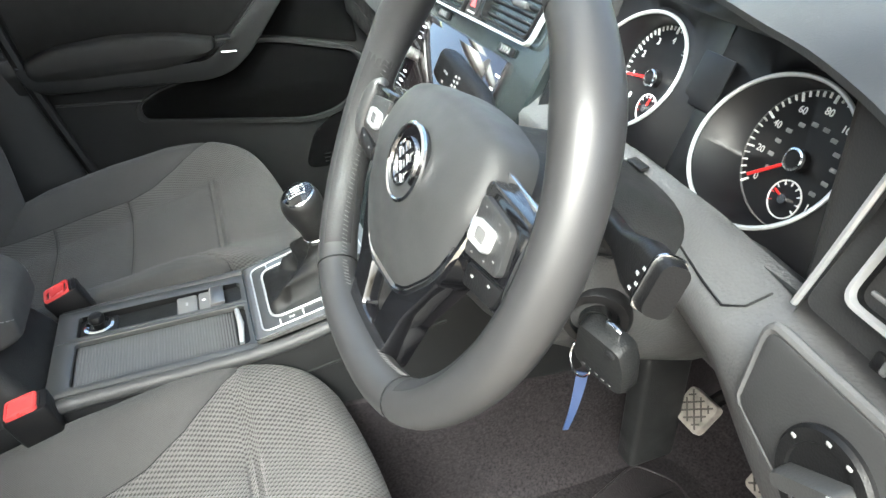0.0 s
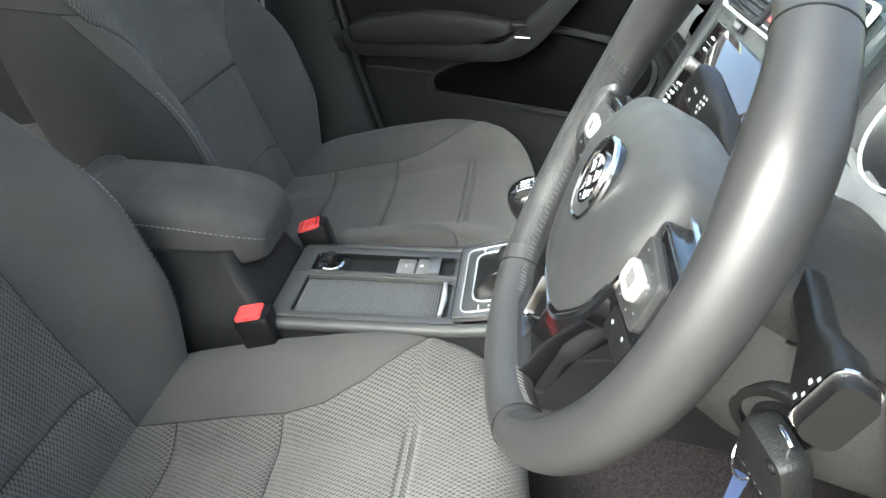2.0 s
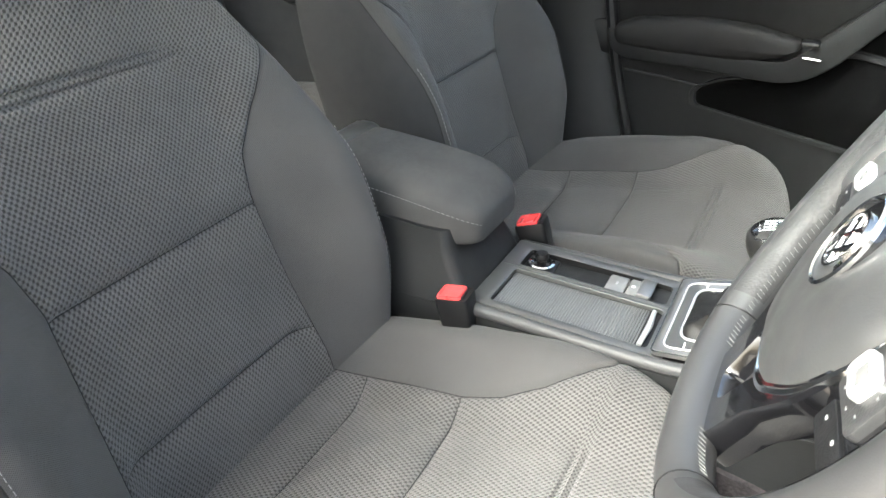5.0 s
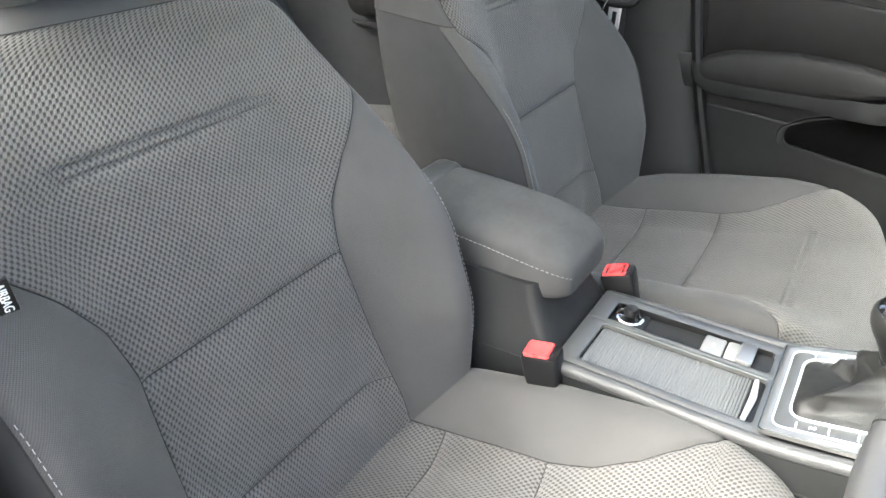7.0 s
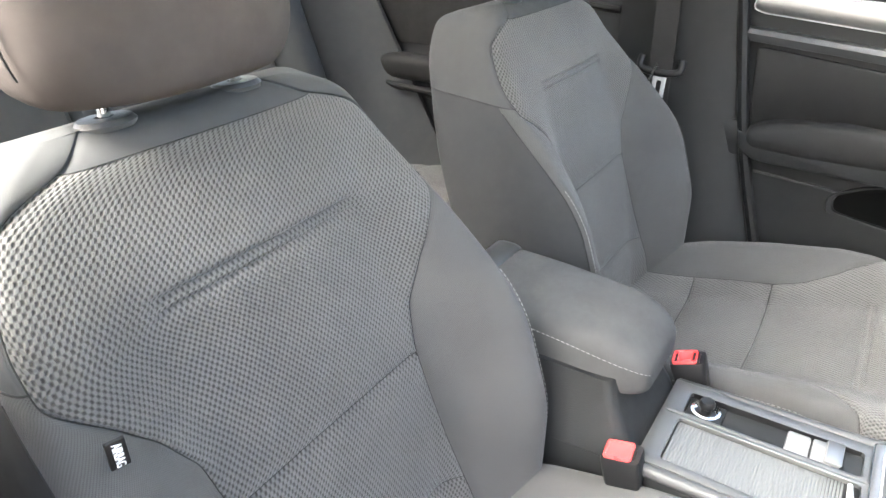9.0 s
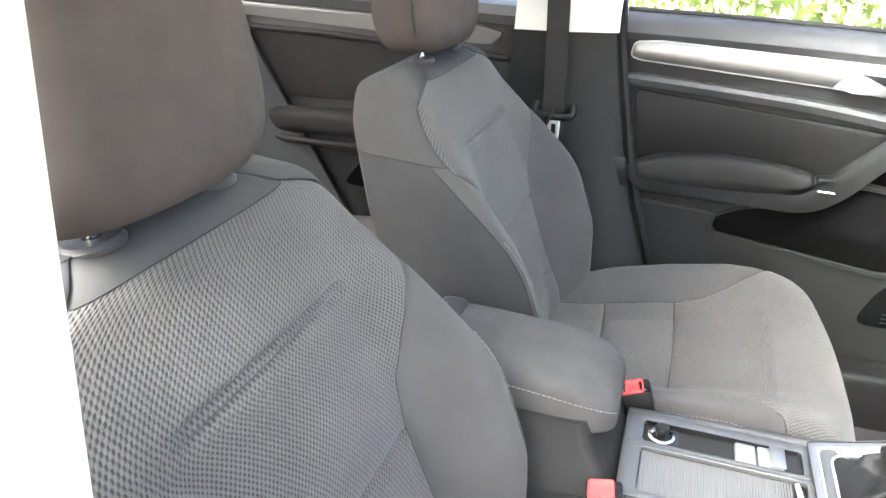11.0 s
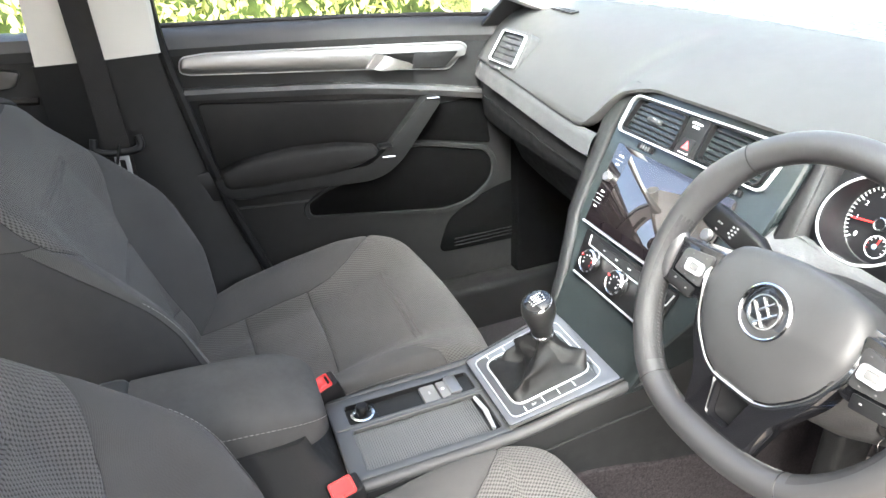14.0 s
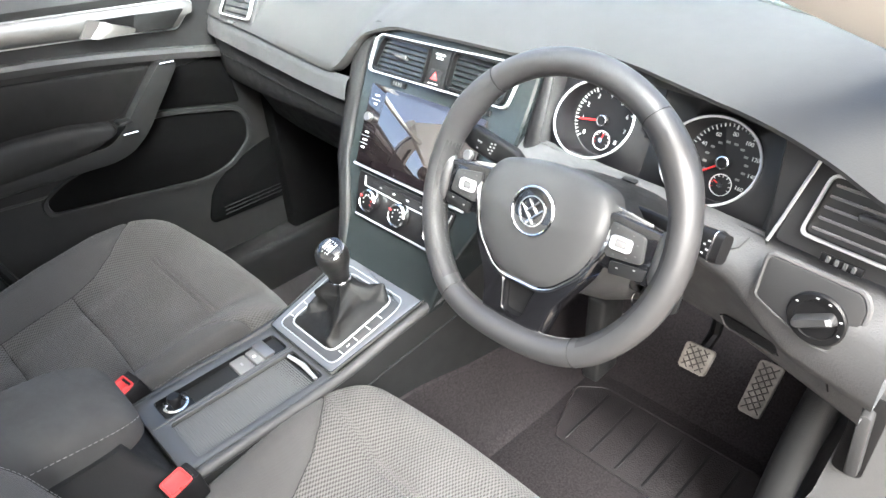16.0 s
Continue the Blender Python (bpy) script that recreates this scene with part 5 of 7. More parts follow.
# passenger side: trim band, glovebox
xp = np.linspace(-0.735, -0.176, 62)
ay, az = np.interp(xp, LX[:5], LY[:5]), np.interp(xp, LX[:5], LZ[:5])
bz = az - np.interp(xp, (-0.735, -0.66, -0.50, -0.20), (0.046, 0.047, 0.048, 0.046))
band = [[(x, y + 0.008, z - 0.004) for x, y, z in zip(xp, ay, az)], [(x, y + 0.001, z - 0.010) for x, y, z in zip(xp, ay, az)], [(x, y - 0.004, (z + b) / 2 + 0.004) for x, y, z, b in zip(xp, ay, az, bz)], [(x, y - 0.010, b + 0.005) for x, y, b in zip(xp, ay, bz)], [(x, y - 0.004, b) for x, y, b in zip(xp, ay, bz)], [(x, y + 0.010, b - 0.003) for x, y, b in zip(xp, ay, bz)]]
part("trim_band", patch(np.array(band)), KNEE, dash, "mid grey trim band")
gl = [[(x, y + 0.004, b - 0.003) for x, y, b in zip(xp, ay, bz)], [(x, y + 0.004, b - 0.03) for x, y, b in zip(xp, ay, bz)], [(x, y + 0.010, 0.578) for x, y in zip(xp, ay)], [(x, y + 0.020, 0.566) for x, y in zip(xp, ay)], [(x, y + 0.062, 0.558) for x, y in zip(xp, ay)], [(x, y + 0.105, 0.46) for x, y in zip(xp, ay)], [(x, y + 0.16, 0.40) for x, y in zip(xp, ay)], [(x, y + 0.25, 0.37) for x, y in zip(xp, ay)], [(x, 0.85, 0.40) for x in xp]]
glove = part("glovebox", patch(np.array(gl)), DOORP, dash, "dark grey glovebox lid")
part("glovebox_latch", box(-0.405, -0.345, 0.204, 0.232, 0.560, 0.572, 0.005, 3), PLAST_D, glove, "black glovebox latch")
part("lid_gap", tube([(x, y + 0.0045, b - 0.038) for x, y, b in zip(xp[2:-2], ay[2:-2], bz[2:-2])], 0.0016, 5), PLAST_D, glove)


def vent(m, w, h, nslat, parent, slant=0.0, frame_mat=None, tab_at=0.0, cut=0.0, slat_mat=None):
    """An air vent: bright frame, dark well, slats and a slider tab."""
    out = rpoly([(-w / 2, -h / 2), (w / 2 - cut, -h / 2), (w / 2, h / 2), (-w / 2 + slant, h / 2)], 0.010)
    inn = rpoly([(-w / 2 + 0.003, -h / 2 + 0.003), (w / 2 - 0.003 - cut, -h / 2 + 0.003), (w / 2 - 0.003, h / 2 - 0.003), (-w / 2 + slant + 0.003, h / 2 - 0.003)], 0.008)
    v = part("air_vent", hoop(out, inn, 0.006, m, 0.0, 0.002), frame_mat or SILVERP, parent, "air vent with silver frame")
    part("well", loft([[m @ Vector((x, y, 0.002)) for x, y in inn], [m @ Vector((x * 0.96, y * 0.96, -0.035)) for x, y in inn], [m @ Vector((x * 0.02, y * 0.02, -0.036)) for x, y in inn]], True, False), PLAST_D, v)
    for k in range(nslat):
        y = -h / 2 + 0.005 + (h - 0.010) * (k + 0.5) / nslat
        f = (y + h / 2) / h
        x0, x1 = -w / 2 + 0.007 + slant * f, w / 2 - 0.007 - cut * (1 - f)
        part("slat", box(x0, x1, -0.0013, 0.0013, -0.016, 0.0, 0.0011, 2, m @ Matrix.Translation((0, y, 0.0005)) @ pose(0, 0, 0, -24)), slat_mat or PLAST, v)
    part("slider", box(-0.015, 0.015, -0.0040, 0.0040, -0.006, 0.0050, 0.003, 3, m @ Matrix.Translation((tab_at, 0.002, 0.001))), KNEE, v, "grey slider tab")
    return v


# ---- centre stack ----
SN = basis((XC, 0.205, 0.72), (1, 0, 0), (0, 0.4472, 0.8944))  # local y up along its slope
stack = thing("centre_stack", (XC, 0.2, 0.4), "satin slate centre stack with touch screen, vents and heater controls", "centre stack")
rows = []
for z, hl, hr in ((0.40, 0.112, 0.112), (0.44, 0.116, 0.118), (0.48, 0.128, 0.130), (0.53, 0.150, 0.152), (0.56, 0.166, 0.168), (0.64, 0.174, 0.178), (0.72, 0.179, 0.184), (0.742, 0.172, 0.184), (0.758, 0.158, 0.184), (0.768, 0.132, 0.184)):
    yfz = 0.205 - (0.72 - z) * 0.5 + 0.0045
    rows.append([Vector(p) for p in ((XC - hl, yfz + 0.22, z), (XC - hl, yfz + 0.012, z), (XC - hl + 0.012, yfz, z), (XC + hr - 0.003, yfz, z), (XC + hr, yfz + 0.003, z), (XC + hr, yfz + 0.22, z))])
part("body", loft(rows), PANEL, stack, "satin slate stack body")
# raised border on the passenger side
strip = []
for z, hl, wd in ((0.772, 0.140, 0.030), (0.757, 0.160, 0.034), (0.735, 0.173, 0.036), (0.70, 0.178, 0.034), (0.64, 0.174, 0.030), (0.56, 0.165, 0.026), (0.53, 0.150, 0.025), (0.48, 0.129, 0.022), (0.44, 0.117, 0.019), (0.415, 0.106, 0.016)):
    yz_, xr = 0.205 - (0.72 - z) * 0.5, XC - hl
    strip.append([(xr + 0.007, yz_ + 0.008, z), (xr + 0.006, yz_ + 0.002, z), (xr + 0.002, yz_ - 0.0005, z), (xr - 0.35 * wd, yz_ - 0.0010, z), (xr - 0.8 * wd, yz_ + 0.002, z), (xr - wd, yz_ + 0.012, z), (xr - wd - 0.002, yz_ + 0.07, z)])
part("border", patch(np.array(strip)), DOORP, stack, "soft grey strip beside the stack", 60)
# vent pair with the hazard switch between
for sg in (-1, 1):
    vm = SN @ Matrix.Translation((-0.0845 if sg < 0 else 0.0895, 0.010 + 0.004 * (sg > 0), -0.001))
    vent(vm, 0.124, 0.056, 6, stack, 0.012 if sg < 0 else 0.0, PLAST_D, 0.0 if sg < 0 else 0.01, 0.010 if sg > 0 else 0.0)
    dx_ = -0.078 if sg < 0 else 0.105
    part("vent_dial", box(-0.018, 0.018, -0.0045, 0.0045, 0, 0.004, 0.0015, 2, SN @ Matrix.Translation((dx_, -0.0305, -0.004))), PLAST_D, stack)
    for k in range(4):
        part("dial_tooth", box(-0.0018, 0.0018, -0.0034, 0.0034, 0.0, 0.005, 0.0005, 1, SN @ Matrix.Translation((dx_ - 0.009 + 0.006 * k, -0.0305, -0.004))), PLAST_L, stack)
hz_ = part("hazard_panel", plate(rpoly([(-0.020, -0.022), (0.021, -0.022), (0.021, 0.040), (-0.020, 0.040)], 0.003), 0.005, SN, 0.001, -0.004), PLAST, stack, "panel with the hazard switch")
part("hazard_button", plate(rrect(0.026, 0.024, 0.002), 0.003, SN @ Matrix.Translation((0.0005, -0.004, 0.0)), 0.001), PLAST, hz_)
tri = [(0.0, 0.0068), (-0.0072, -0.0055), (0.0072, -0.0055)]
part("hazard_sign", plate(tri, 0.0008, SN @ Matrix.Translation((0.0005, -0.002, 0.0028)), 0.0002), RED, hz_, "red hazard triangle")
part("mark", plate(rrect(0.020, 0.0016, 0.0005), 0.0005, SN @ Matrix.Translation((0.0005, -0.0135, 0.0028)), 0.0001), WHITE, hz_)
for k in range(2):
    part("small_writing", plate(rrect(0.020 - 0.006 * k, 0.0028, 0.0005), 0.0004, SN @ Matrix.Translation((0.0, 0.031 - 0.0055 * k, 0.001)), 0.0001), WHITE, hz_)
ro = rpoly([(-0.152, -0.0235), (0.152, -0.0190), (0.164, 0.048), (0.0, 0.0435), (-0.138, 0.0405), (-0.150, 0.030)], 0.012)
ri = rpoly([(-0.1490, -0.0205), (0.1495, -0.0160), (0.161, 0.0452), (0.0, 0.0407), (-0.1365, 0.0377), (-0.1472, 0.0285)], 0.010)
part("vent_outline", hoop(ro, ri, 0.0055, SN, 0.001, 0.001), SILVERP, stack, "bright outline round both vents")
# touch screen
scr = thing("touch_screen", (XC, 0.16, 0.63), "black glass touch screen with side buttons and two knobs, switched off", "touch screen")
SNT = SN @ Matrix.Translation((0, -0.107, 0)) @ pose(0, 0, 0, -3.5) @ Matrix.Translation((0, 0.107, 0.003))
part("glass", plate(rpoly([(-0.138, -0.040), (0.122, -0.040), (0.124, -0.048), (0.126, -0.115), (0.118, -0.174), (-0.122, -0.174), (-0.130, -0.115)], 0.005), 0.0045, SNT, 0.0012, -0.003), SCREEN, scr, "glossy black glass")
disp = surface_mat("screen_display", (0.010, 0.008, 0.008), 0.02, var=0.02, rvar=0.01, spec=1.0, coat=1.0)
disp.node_tree.nodes["Principled BSDF"].inputs["IOR"].default_value = 1.9
part("display", plate(rrect(0.186, 0.112, 0.002), 0.0003, SNT @ Matrix.Translation((-0.004, -0.1035, 0.0016)), 0.0001), disp, scr)
for sg, xk in ((-1, -0.1195), (1, 0.112)):
    part("knob", lathe([(0.0080, 0.0), (0.0080, 0.006), (0.0068, 0.0072), (0.001, 0.0068)], 28, SNT @ Matrix.Translation((xk, -0.096, 0.0015))), SILVER, scr, "silver knob")
    for k, yy in enumerate((-0.058, -0.0725, -0.121, -0.134, -0.147)):
        part("button_mark", plate(rrect(0.011 if k in (0, 3) else 0.008, 0.0026, 0.0005), 0.0003, SNT @ Matrix.Translation((xk + 0.004, yy, 0.0016)), 0.0001), WHITE, scr)
for k in range(3):
    part("button_line", plate(rrect(0.020, 0.0008, 0.0003), 0.0003, SNT @ Matrix.Translation((-0.117, -0.0655 - 0.062 * (k > 0) - 0.013 * (k > 1), 0.0016)), 0.0001), SILVERP, scr)
part("lower_trim", tube([SN @ Vector((-0.132, -0.178, 0.002)), SN @ Vector((0.128, -0.178, 0.002))], 0.0022, 6), SILVERP, stack, "silver line under the screen")
# heater controls
hv = thing("heater_controls", (XC, 0.1, 0.5), "heater control panel with three chrome-ringed rotary knobs", "heater controls")
part("panel", plate(rpoly([(-0.115, -0.186), (0.115, -0.186), (0.103, -0.262), (-0.100, -0.262)], 0.006), 0.003, SN, 0.001, -0.002), PLAST_D, hv, "black control panel")
for k, xk in enumerate((-0.066, 0.008, 0.090)):
    km = SN @ Matrix.Translation((xk, -0.2265, 0.001))
    kb = part("knob", lathe([(0.0185, 0.0), (0.0185, 0.008), (0.0175, 0.013), (0.0155, 0.0145), (0.0150, 0.012), (0.001, 0.012)], 40, km), PLAST_D, hv, "black rotary knob")
    part("knob_ring", lathe([(0.0182, 0.002), (0.0196, 0.003), (0.0192, 0.0125), (0.0168, 0.0150), (0.0160, 0.0140)], 40, km), CHROME, kb, "chrome knob ring")
    for b in range(7):
        a = radians(210 - 40 * b)
        part("mark", plate(rrect(0.0022, 0.0022, 0.0005, 2), 0.0004, km @ Matrix.Translation((0.0095 * math.cos(a), 0.0095 * math.sin(a), 0.0122)), 0.0001), RED if (b > 4 and k == 0) or (k == 2 and b == 0) else WHITE, kb)
    part("pointer", box(-0.001, 0.001, 0.014, 0.0188, 0.010, 0.0152, 0.0004, 1, km @ pose(0, 0, 0, 0, 0, 70)), RED, kb)
fr = part("button_strip", plate(rpoly([(-0.074, -0.193), (0.100, -0.193), (0.098, -0.205), (-0.070, -0.205)], 0.003), 0.003, SN, 0.001, 0.0), PLAST, hv, "strip of grey buttons")
for k in range(5):
    part("mark", plate(rrect(0.006, 0.0022, 0.0005, 2), 0.0004, SN @ Matrix.Translation((-0.052 + 0.033 * k, -0.199, 0.003)), 0.0001), WHITE if k != 0 else STITCH, fr)
part("bright_line", tube([SN @ Vector((-0.096, -0.191, 0.002)), SN @ Vector((-0.092, -0.206, 0.002)), SN @ Vector((0.0, -0.209, 0.002)), SN @ Vector((0.105, -0.209, 0.002)), SN @ Vector((0.110, -0.190, 0.002))], 0.0014, 6), SILVERP, hv)
part("bright_line", tube([SN @ Vector((-0.098, -0.258, 0.002)), SN @ Vector((0.102, -0.258, 0.002))], 0.0018, 6), SILVERP, hv)
cheek = []
for z in np.linspace(0.655, 0.777, 10):
    yc = 0.205 - (0.72 - z) * 0.5 + 0.0145
    f_ = (z - 0.673) / 0.102
    cheek.append([(XC + 0.182, yc + 0.02, z), (XC + 0.1845, yc, z), (0.206, yc - 0.003, z), (0.225 - 0.013 * f_, 0.198 + 0.0535 * f_, z), (0.232 - 0.013 * f_, 0.225 + 0.05 * f_, z)])
part("side_cheek", patch(np.array(cheek)), PLAST_D, dash, "grained cheek between stack and dials", 60)
# gloss fascia from the heater panel down to the gear surround
fa = np.array([[(XC + sx * hw, y, z) for sx in np.linspace(-1, 1, 12)] for y, z, hw in ((0.084, 0.484, 0.110), (0.074, 0.463, 0.107), (0.063, 0.442, 0.104), (0.056, 0.428, 0.101), (0.050, 0.4205, 0.098))])
part("lower_fascia", patch(fa), PANEL, stack, "glossy slate fascia above the gear lever")

# ---- instrument cluster ----
CX0 = 0.3745
IMX = basis((CX0, 0.2495, 0.699), (0.9955, -0.095, 0), (0.034, 0.36, 0.933))  # at the dial faces
clus = thing("instrument_cluster", (CX0, 0.25, 0.6), "instrument cluster with two silver-ringed dials and red needles", "instrument cluster")
SP, RR, RZ = 0.089, 0.0475, 0.028  # dial spacing, ring radius, ring height over the faces


def side_points(p, n):
    """n points evenly along a line of points, without its last."""
    P = smooth_line(p, 6) if len(p) > 2 else [Vector(p[0]).lerp(Vector(p[1]), k / 12) for k in range(13)]
    return [P[int(k * (len(P) - 1) / n)].lerp(P[min(int(k * (len(P) - 1) / n) + 1, len(P) - 1)], k * (len(P) - 1) / n - int(k * (len(P) - 1) / n)) for k in range(n)]


lipw = [(x, float(np.interp(x, xs_, ly)) + 0.006, float(np.interp(x, xs_, lz)) - 0.006) for x in (0.212, 0.26, 0.32, 0.38, 0.44, 0.50, 0.548)]
sill = [(0.5535, 0.158, 0.674), (0.50, 0.172, 0.670), (0.44, 0.180, 0.669), (0.38, 0.184, 0.669), (0.30, 0.190, 0.670), (0.225, 0.197, 0.673)]
ring_out = side_points(lipw, 24) + side_points([lipw[-1], sill[0]], 10) + side_points(sill, 24) + side_points([sill[-1], lipw[0]], 10)
fc = [(-0.158, 0.062), (0.165, 0.062), (0.165, -0.058), (-0.158, -0.058)]
BIG = 1.14
ring_in = []
for k in range(4):
    a_, b_ = Vector(fc[k]), Vector(fc[(k + 1) % 4])
    n_ = (24, 10)[k % 2]
    ring_in += [a_.lerp(b_, q / n_) for q in range(n_)]


def inset(k, z):
    return [IMX @ Vector((0.004 + (p.x - 0.004) * k, p.y * k, z)) for p in ring_in]


inn = inset(1.0, RZ - 0.006)
mid_ = [a_.lerp(b_, 0.45) - Vector((0, -0.012, 0)) for a_, b_ in zip(ring_out, inn)]
part("binnacle", loft([ring_out, mid_, inset(1.03, RZ - 0.004), inn], True, False), SWITCHP, clus, "satin grey hood round the dials", 60)
# the bright rings lie on a plane of their own, leaning further back than the faces
RN = IMX.to_3x3() @ Vector((0.058, 0.2706, 1.0)).normalized()
RX_ = (IMX.to_3x3() @ Vector((1, 0, 0))).normalized()
RX_ = (RX_ - RN * RX_.dot(RN)).normalized()
RY_ = RN.cross(RX_)
RO = Vector((CX0, 0.2495, 0.699))


def ring_at(sg, grow, lift, n):
    """Points round a dial's ring, widened by grow and lifted by lift."""
    c_ = RO + RX_ * (sg * 0.0828 - 0.004) + RY_ * -0.0068 + RN * (0.0273 + lift)
    return [c_ + RX_ * ((0.058 + grow) * math.cos(2 * math.pi * (k + 0.5) / n)) + RY_ * ((0.0525 + grow) * math.sin(2 * math.pi * (k + 0.5) / n)) for k in range(n)]


n_ = 56
fbm = []
for sg in (-1, 1):
    sq = []
    for k in range(n_):
        a_ = 2 * math.pi * (k + 0.5) / n_
        c_, s_ = math.cos(a_), math.sin(a_)
        x_in, x_out = (0.089 if sg > 0 else 0.069), (0.076 if sg > 0 else 0.089)
        t_ = min((x_out if c_ > 0 else x_in) / max(abs(c_), 1e-6), (0.062 if s_ > 0 else 0.058) / max(abs(s_), 1e-6))
        sq.append(IMX @ Vector((sg * SP + t_ * c_, t_ * s_, RZ - 0.006)))
    fbm.append(loft([sq, ring_at(sg, 0.006, -0.004, n_), ring_at(sg, 0.0, -0.002, n_)], True, False))
part("face", join(*fbm), DIAL, clus, "gloss black cluster face", 60)
for sg, names in ((-1, ("0", "1", "2", "3", "4", "5", "6", "7", "8")), (1, ("0", "20", "40", "60", "80", "100", "120", "140", "160"))):
    dm = IMX @ Matrix.Translation((sg * SP, 0.0, -0.003)) @ Matrix.Diagonal((BIG, 1.09, 1, 1))
    base_ = [dm @ Vector(((RR - 0.0045) * math.cos(2 * math.pi * (k + 0.5) / 56), (RR - 0.0045) * math.sin(2 * math.pi * (k + 0.5) / 56), 0.003)) for k in range(56)]
    dial = part("dial", loft([ring_at(sg, 0.0, -0.001, 56), ring_at(sg, -0.002, -0.004, 56), base_, [dm @ Vector((0, 0, 0.003)) + (p - dm @ Vector((0, 0, 0.003))) * 0.02 for p in base_]], True, False), DIAL, clus, "rev counter" if sg < 0 else "speedometer", 60)
    part("dial_ring", tube(ring_at(sg, 0.0, 0.0, 64), 0.0016, 8, True), SILVERP, dial, "silver dial ring")
    part("inner_step", lathe([(0.0425, 0.003), (0.0425, 0.0042), (0.0420, 0.0045), (0.0418, 0.0032)], 56, dm), THREAD, dial)
    n = 41
    for k in range(n):
        a = radians(222 - 264 * k / (n - 1))
        big = k % 5 == 0
        part("tick", box(-0.0004 if not big else -0.0006, 0.0004 if not big else 0.0006, 0.0385 if not big else 0.0365, 0.0418, 0.0, 0.0045, 0.0, m=dm @ pose(0, 0, 0, 0, 0, math.degrees(a) - 90)), WHITE, dial)
    for k, s_ in enumerate(names):
        a = radians(222 - 264 * k / (len(names) - 1))
        text("numeral", s_, 0.0062 if sg > 0 else 0.0074, dm @ Matrix.Translation((0.0312 * math.cos(a), 0.0312 * math.sin(a), 0.0032)), WHITE, dial, 0.0003)
    if sg > 0:
        for k in range(12):
            a = radians(214 - 248 * k / 11)
            part("small_numeral", plate(rrect(0.0046, 0.0026, 0.0006, 2), 0.0003, dm @ Matrix.Translation((0.0222 * math.cos(a), 0.0222 * math.sin(a), 0.0031)), 0.0001), STITCH, dial)
    na_ = 222 - (264 * (0.95 / 8 if sg < 0 else 0.01))
    part("needle", box(-0.004, 0.035, -0.0011, 0.0011, 0.006, 0.0075, 0.0005, 1, dm @ pose(0, 0, 0, 0, 0, na_)), REDLIT, dial, "red needle")
    part("hub", lathe([(0.0068, 0.003), (0.0068, 0.0105), (0.0058, 0.0110), (0.0050, 0.0102), (0.001, 0.0102)], 28, dm), PLAST_D, dial, "black hub")
    part("hub_ring", lathe([(0.0070, 0.0085), (0.0070, 0.0108), (0.0058, 0.0114), (0.0054, 0.0104)], 28, dm), CHROME, dial, "chrome hub ring")
    sm = dm @ Matrix.Translation((0.004, -0.0235, 0.003))
    sub = part("small_gauge", lathe([(0.0120, 0.0), (0.0120, 0.0008), (0.0112, 0.0008), (0.0112, 0.0)], 40, sm), WHITE, dial, "small gauge")
    for k in range(9):
        part("tick", box(-0.0003, 0.0003, 0.0088, 0.0112, 0.0, 0.0010, 0.0, m=sm @ pose(0, 0, 0, 0, 0, 115 - 230 * k / 8)), RED if k in (0, 1) else WHITE, sub)
    part("needle", box(-0.001, 0.009, -0.0006, 0.0006, 0.001, 0.002, 0.0, m=sm @ pose(0, 0, 0, 0, 0, 80 if sg < 0 else 160)), REDLIT, sub)
    part("hub", lathe([(0.0030, 0.0), (0.0030, 0.003), (0.001, 0.003)], 16, sm), CHROME, sub)
part("centre_display", plate(rrect(0.036, 0.040, 0.002), 0.001, IMX @ Matrix.Translation((0.0, 0.020, RZ - 0.0058)), 0.0003), DIAL, clus, "dark centre display")
part("warning_lamp", plate(rrect(0.006, 0.004, 0.0015), 0.0006, IMX @ Matrix.Translation((0.012, -0.034, RZ - 0.0055)), 0.0002), LAMP, clus, "lit red warning lamp")
# grained roll below the dials and the driver's lower panel, sunlight put into their colour
RX = (0.148, 0.20, 0.28, 0.36, 0.431, 0.459, 0.51, 0.544, 0.563, 0.62, 0.70)
fy = np.interp(np.linspace(0.148, 0.70, 70), (0.148, 0.20, 0.28, 0.345, 0.454, 0.5535, 0.62, 0.70), (0.206, 0.200, 0.192, 0.184, 0.177, 0.160, 0.150, 0.135))
ny = np.interp(np.linspace(0.148, 0.70, 70), RX, (0.186, 0.182, 0.178, 0.176, 0.168, 0.157, 0.145, 0.136, 0.130, 0.118, 0.100))
nz_ = np.interp(np.linspace(0.148, 0.70, 70), RX, (0.656, 0.655, 0.654, 0.653, 0.652, 0.652, 0.652, 0.653, 0.654, 0.656, 0.658))
dn_ = np.interp(np.linspace(0.148, 0.70, 70), (0.148, 0.45, 0.53, 0.575, 0.61, 0.70), (0.035, 0.035, 0.037, 0.065, 0.088, 0.092))
for _ in range(4):
    for q_ in (ny, dn_, fy):
        q_[1:-1] = (q_[:-2] + 2 * q_[1:-1] + q_[2:]) / 4
KR = []
for wf, dy_, fz in ((1.0, 0.012, 0.0), (1.0, 0.0, 0.0), (0.6, 0.0, 0.0), (0.25, -0.002, 0.0), (0.05, -0.006, 0.04), (0.0, -0.009, 0.18), (0.0, -0.010, 0.5), (0.0, -0.007, 0.82), (0.0, 0.0, 0.97), (0.0, 0.012, 1.02), (0.0, 0.09, 0.9)):
    KR.append([(x, n0 + (f0 - n0) * wf + dy_, z0 + (0.671 - z0) * wf - fz * d0) for x, f0, n0, z0, d0 in zip(np.linspace(0.148, 0.70, 70), fy, ny, nz_, dn_)])
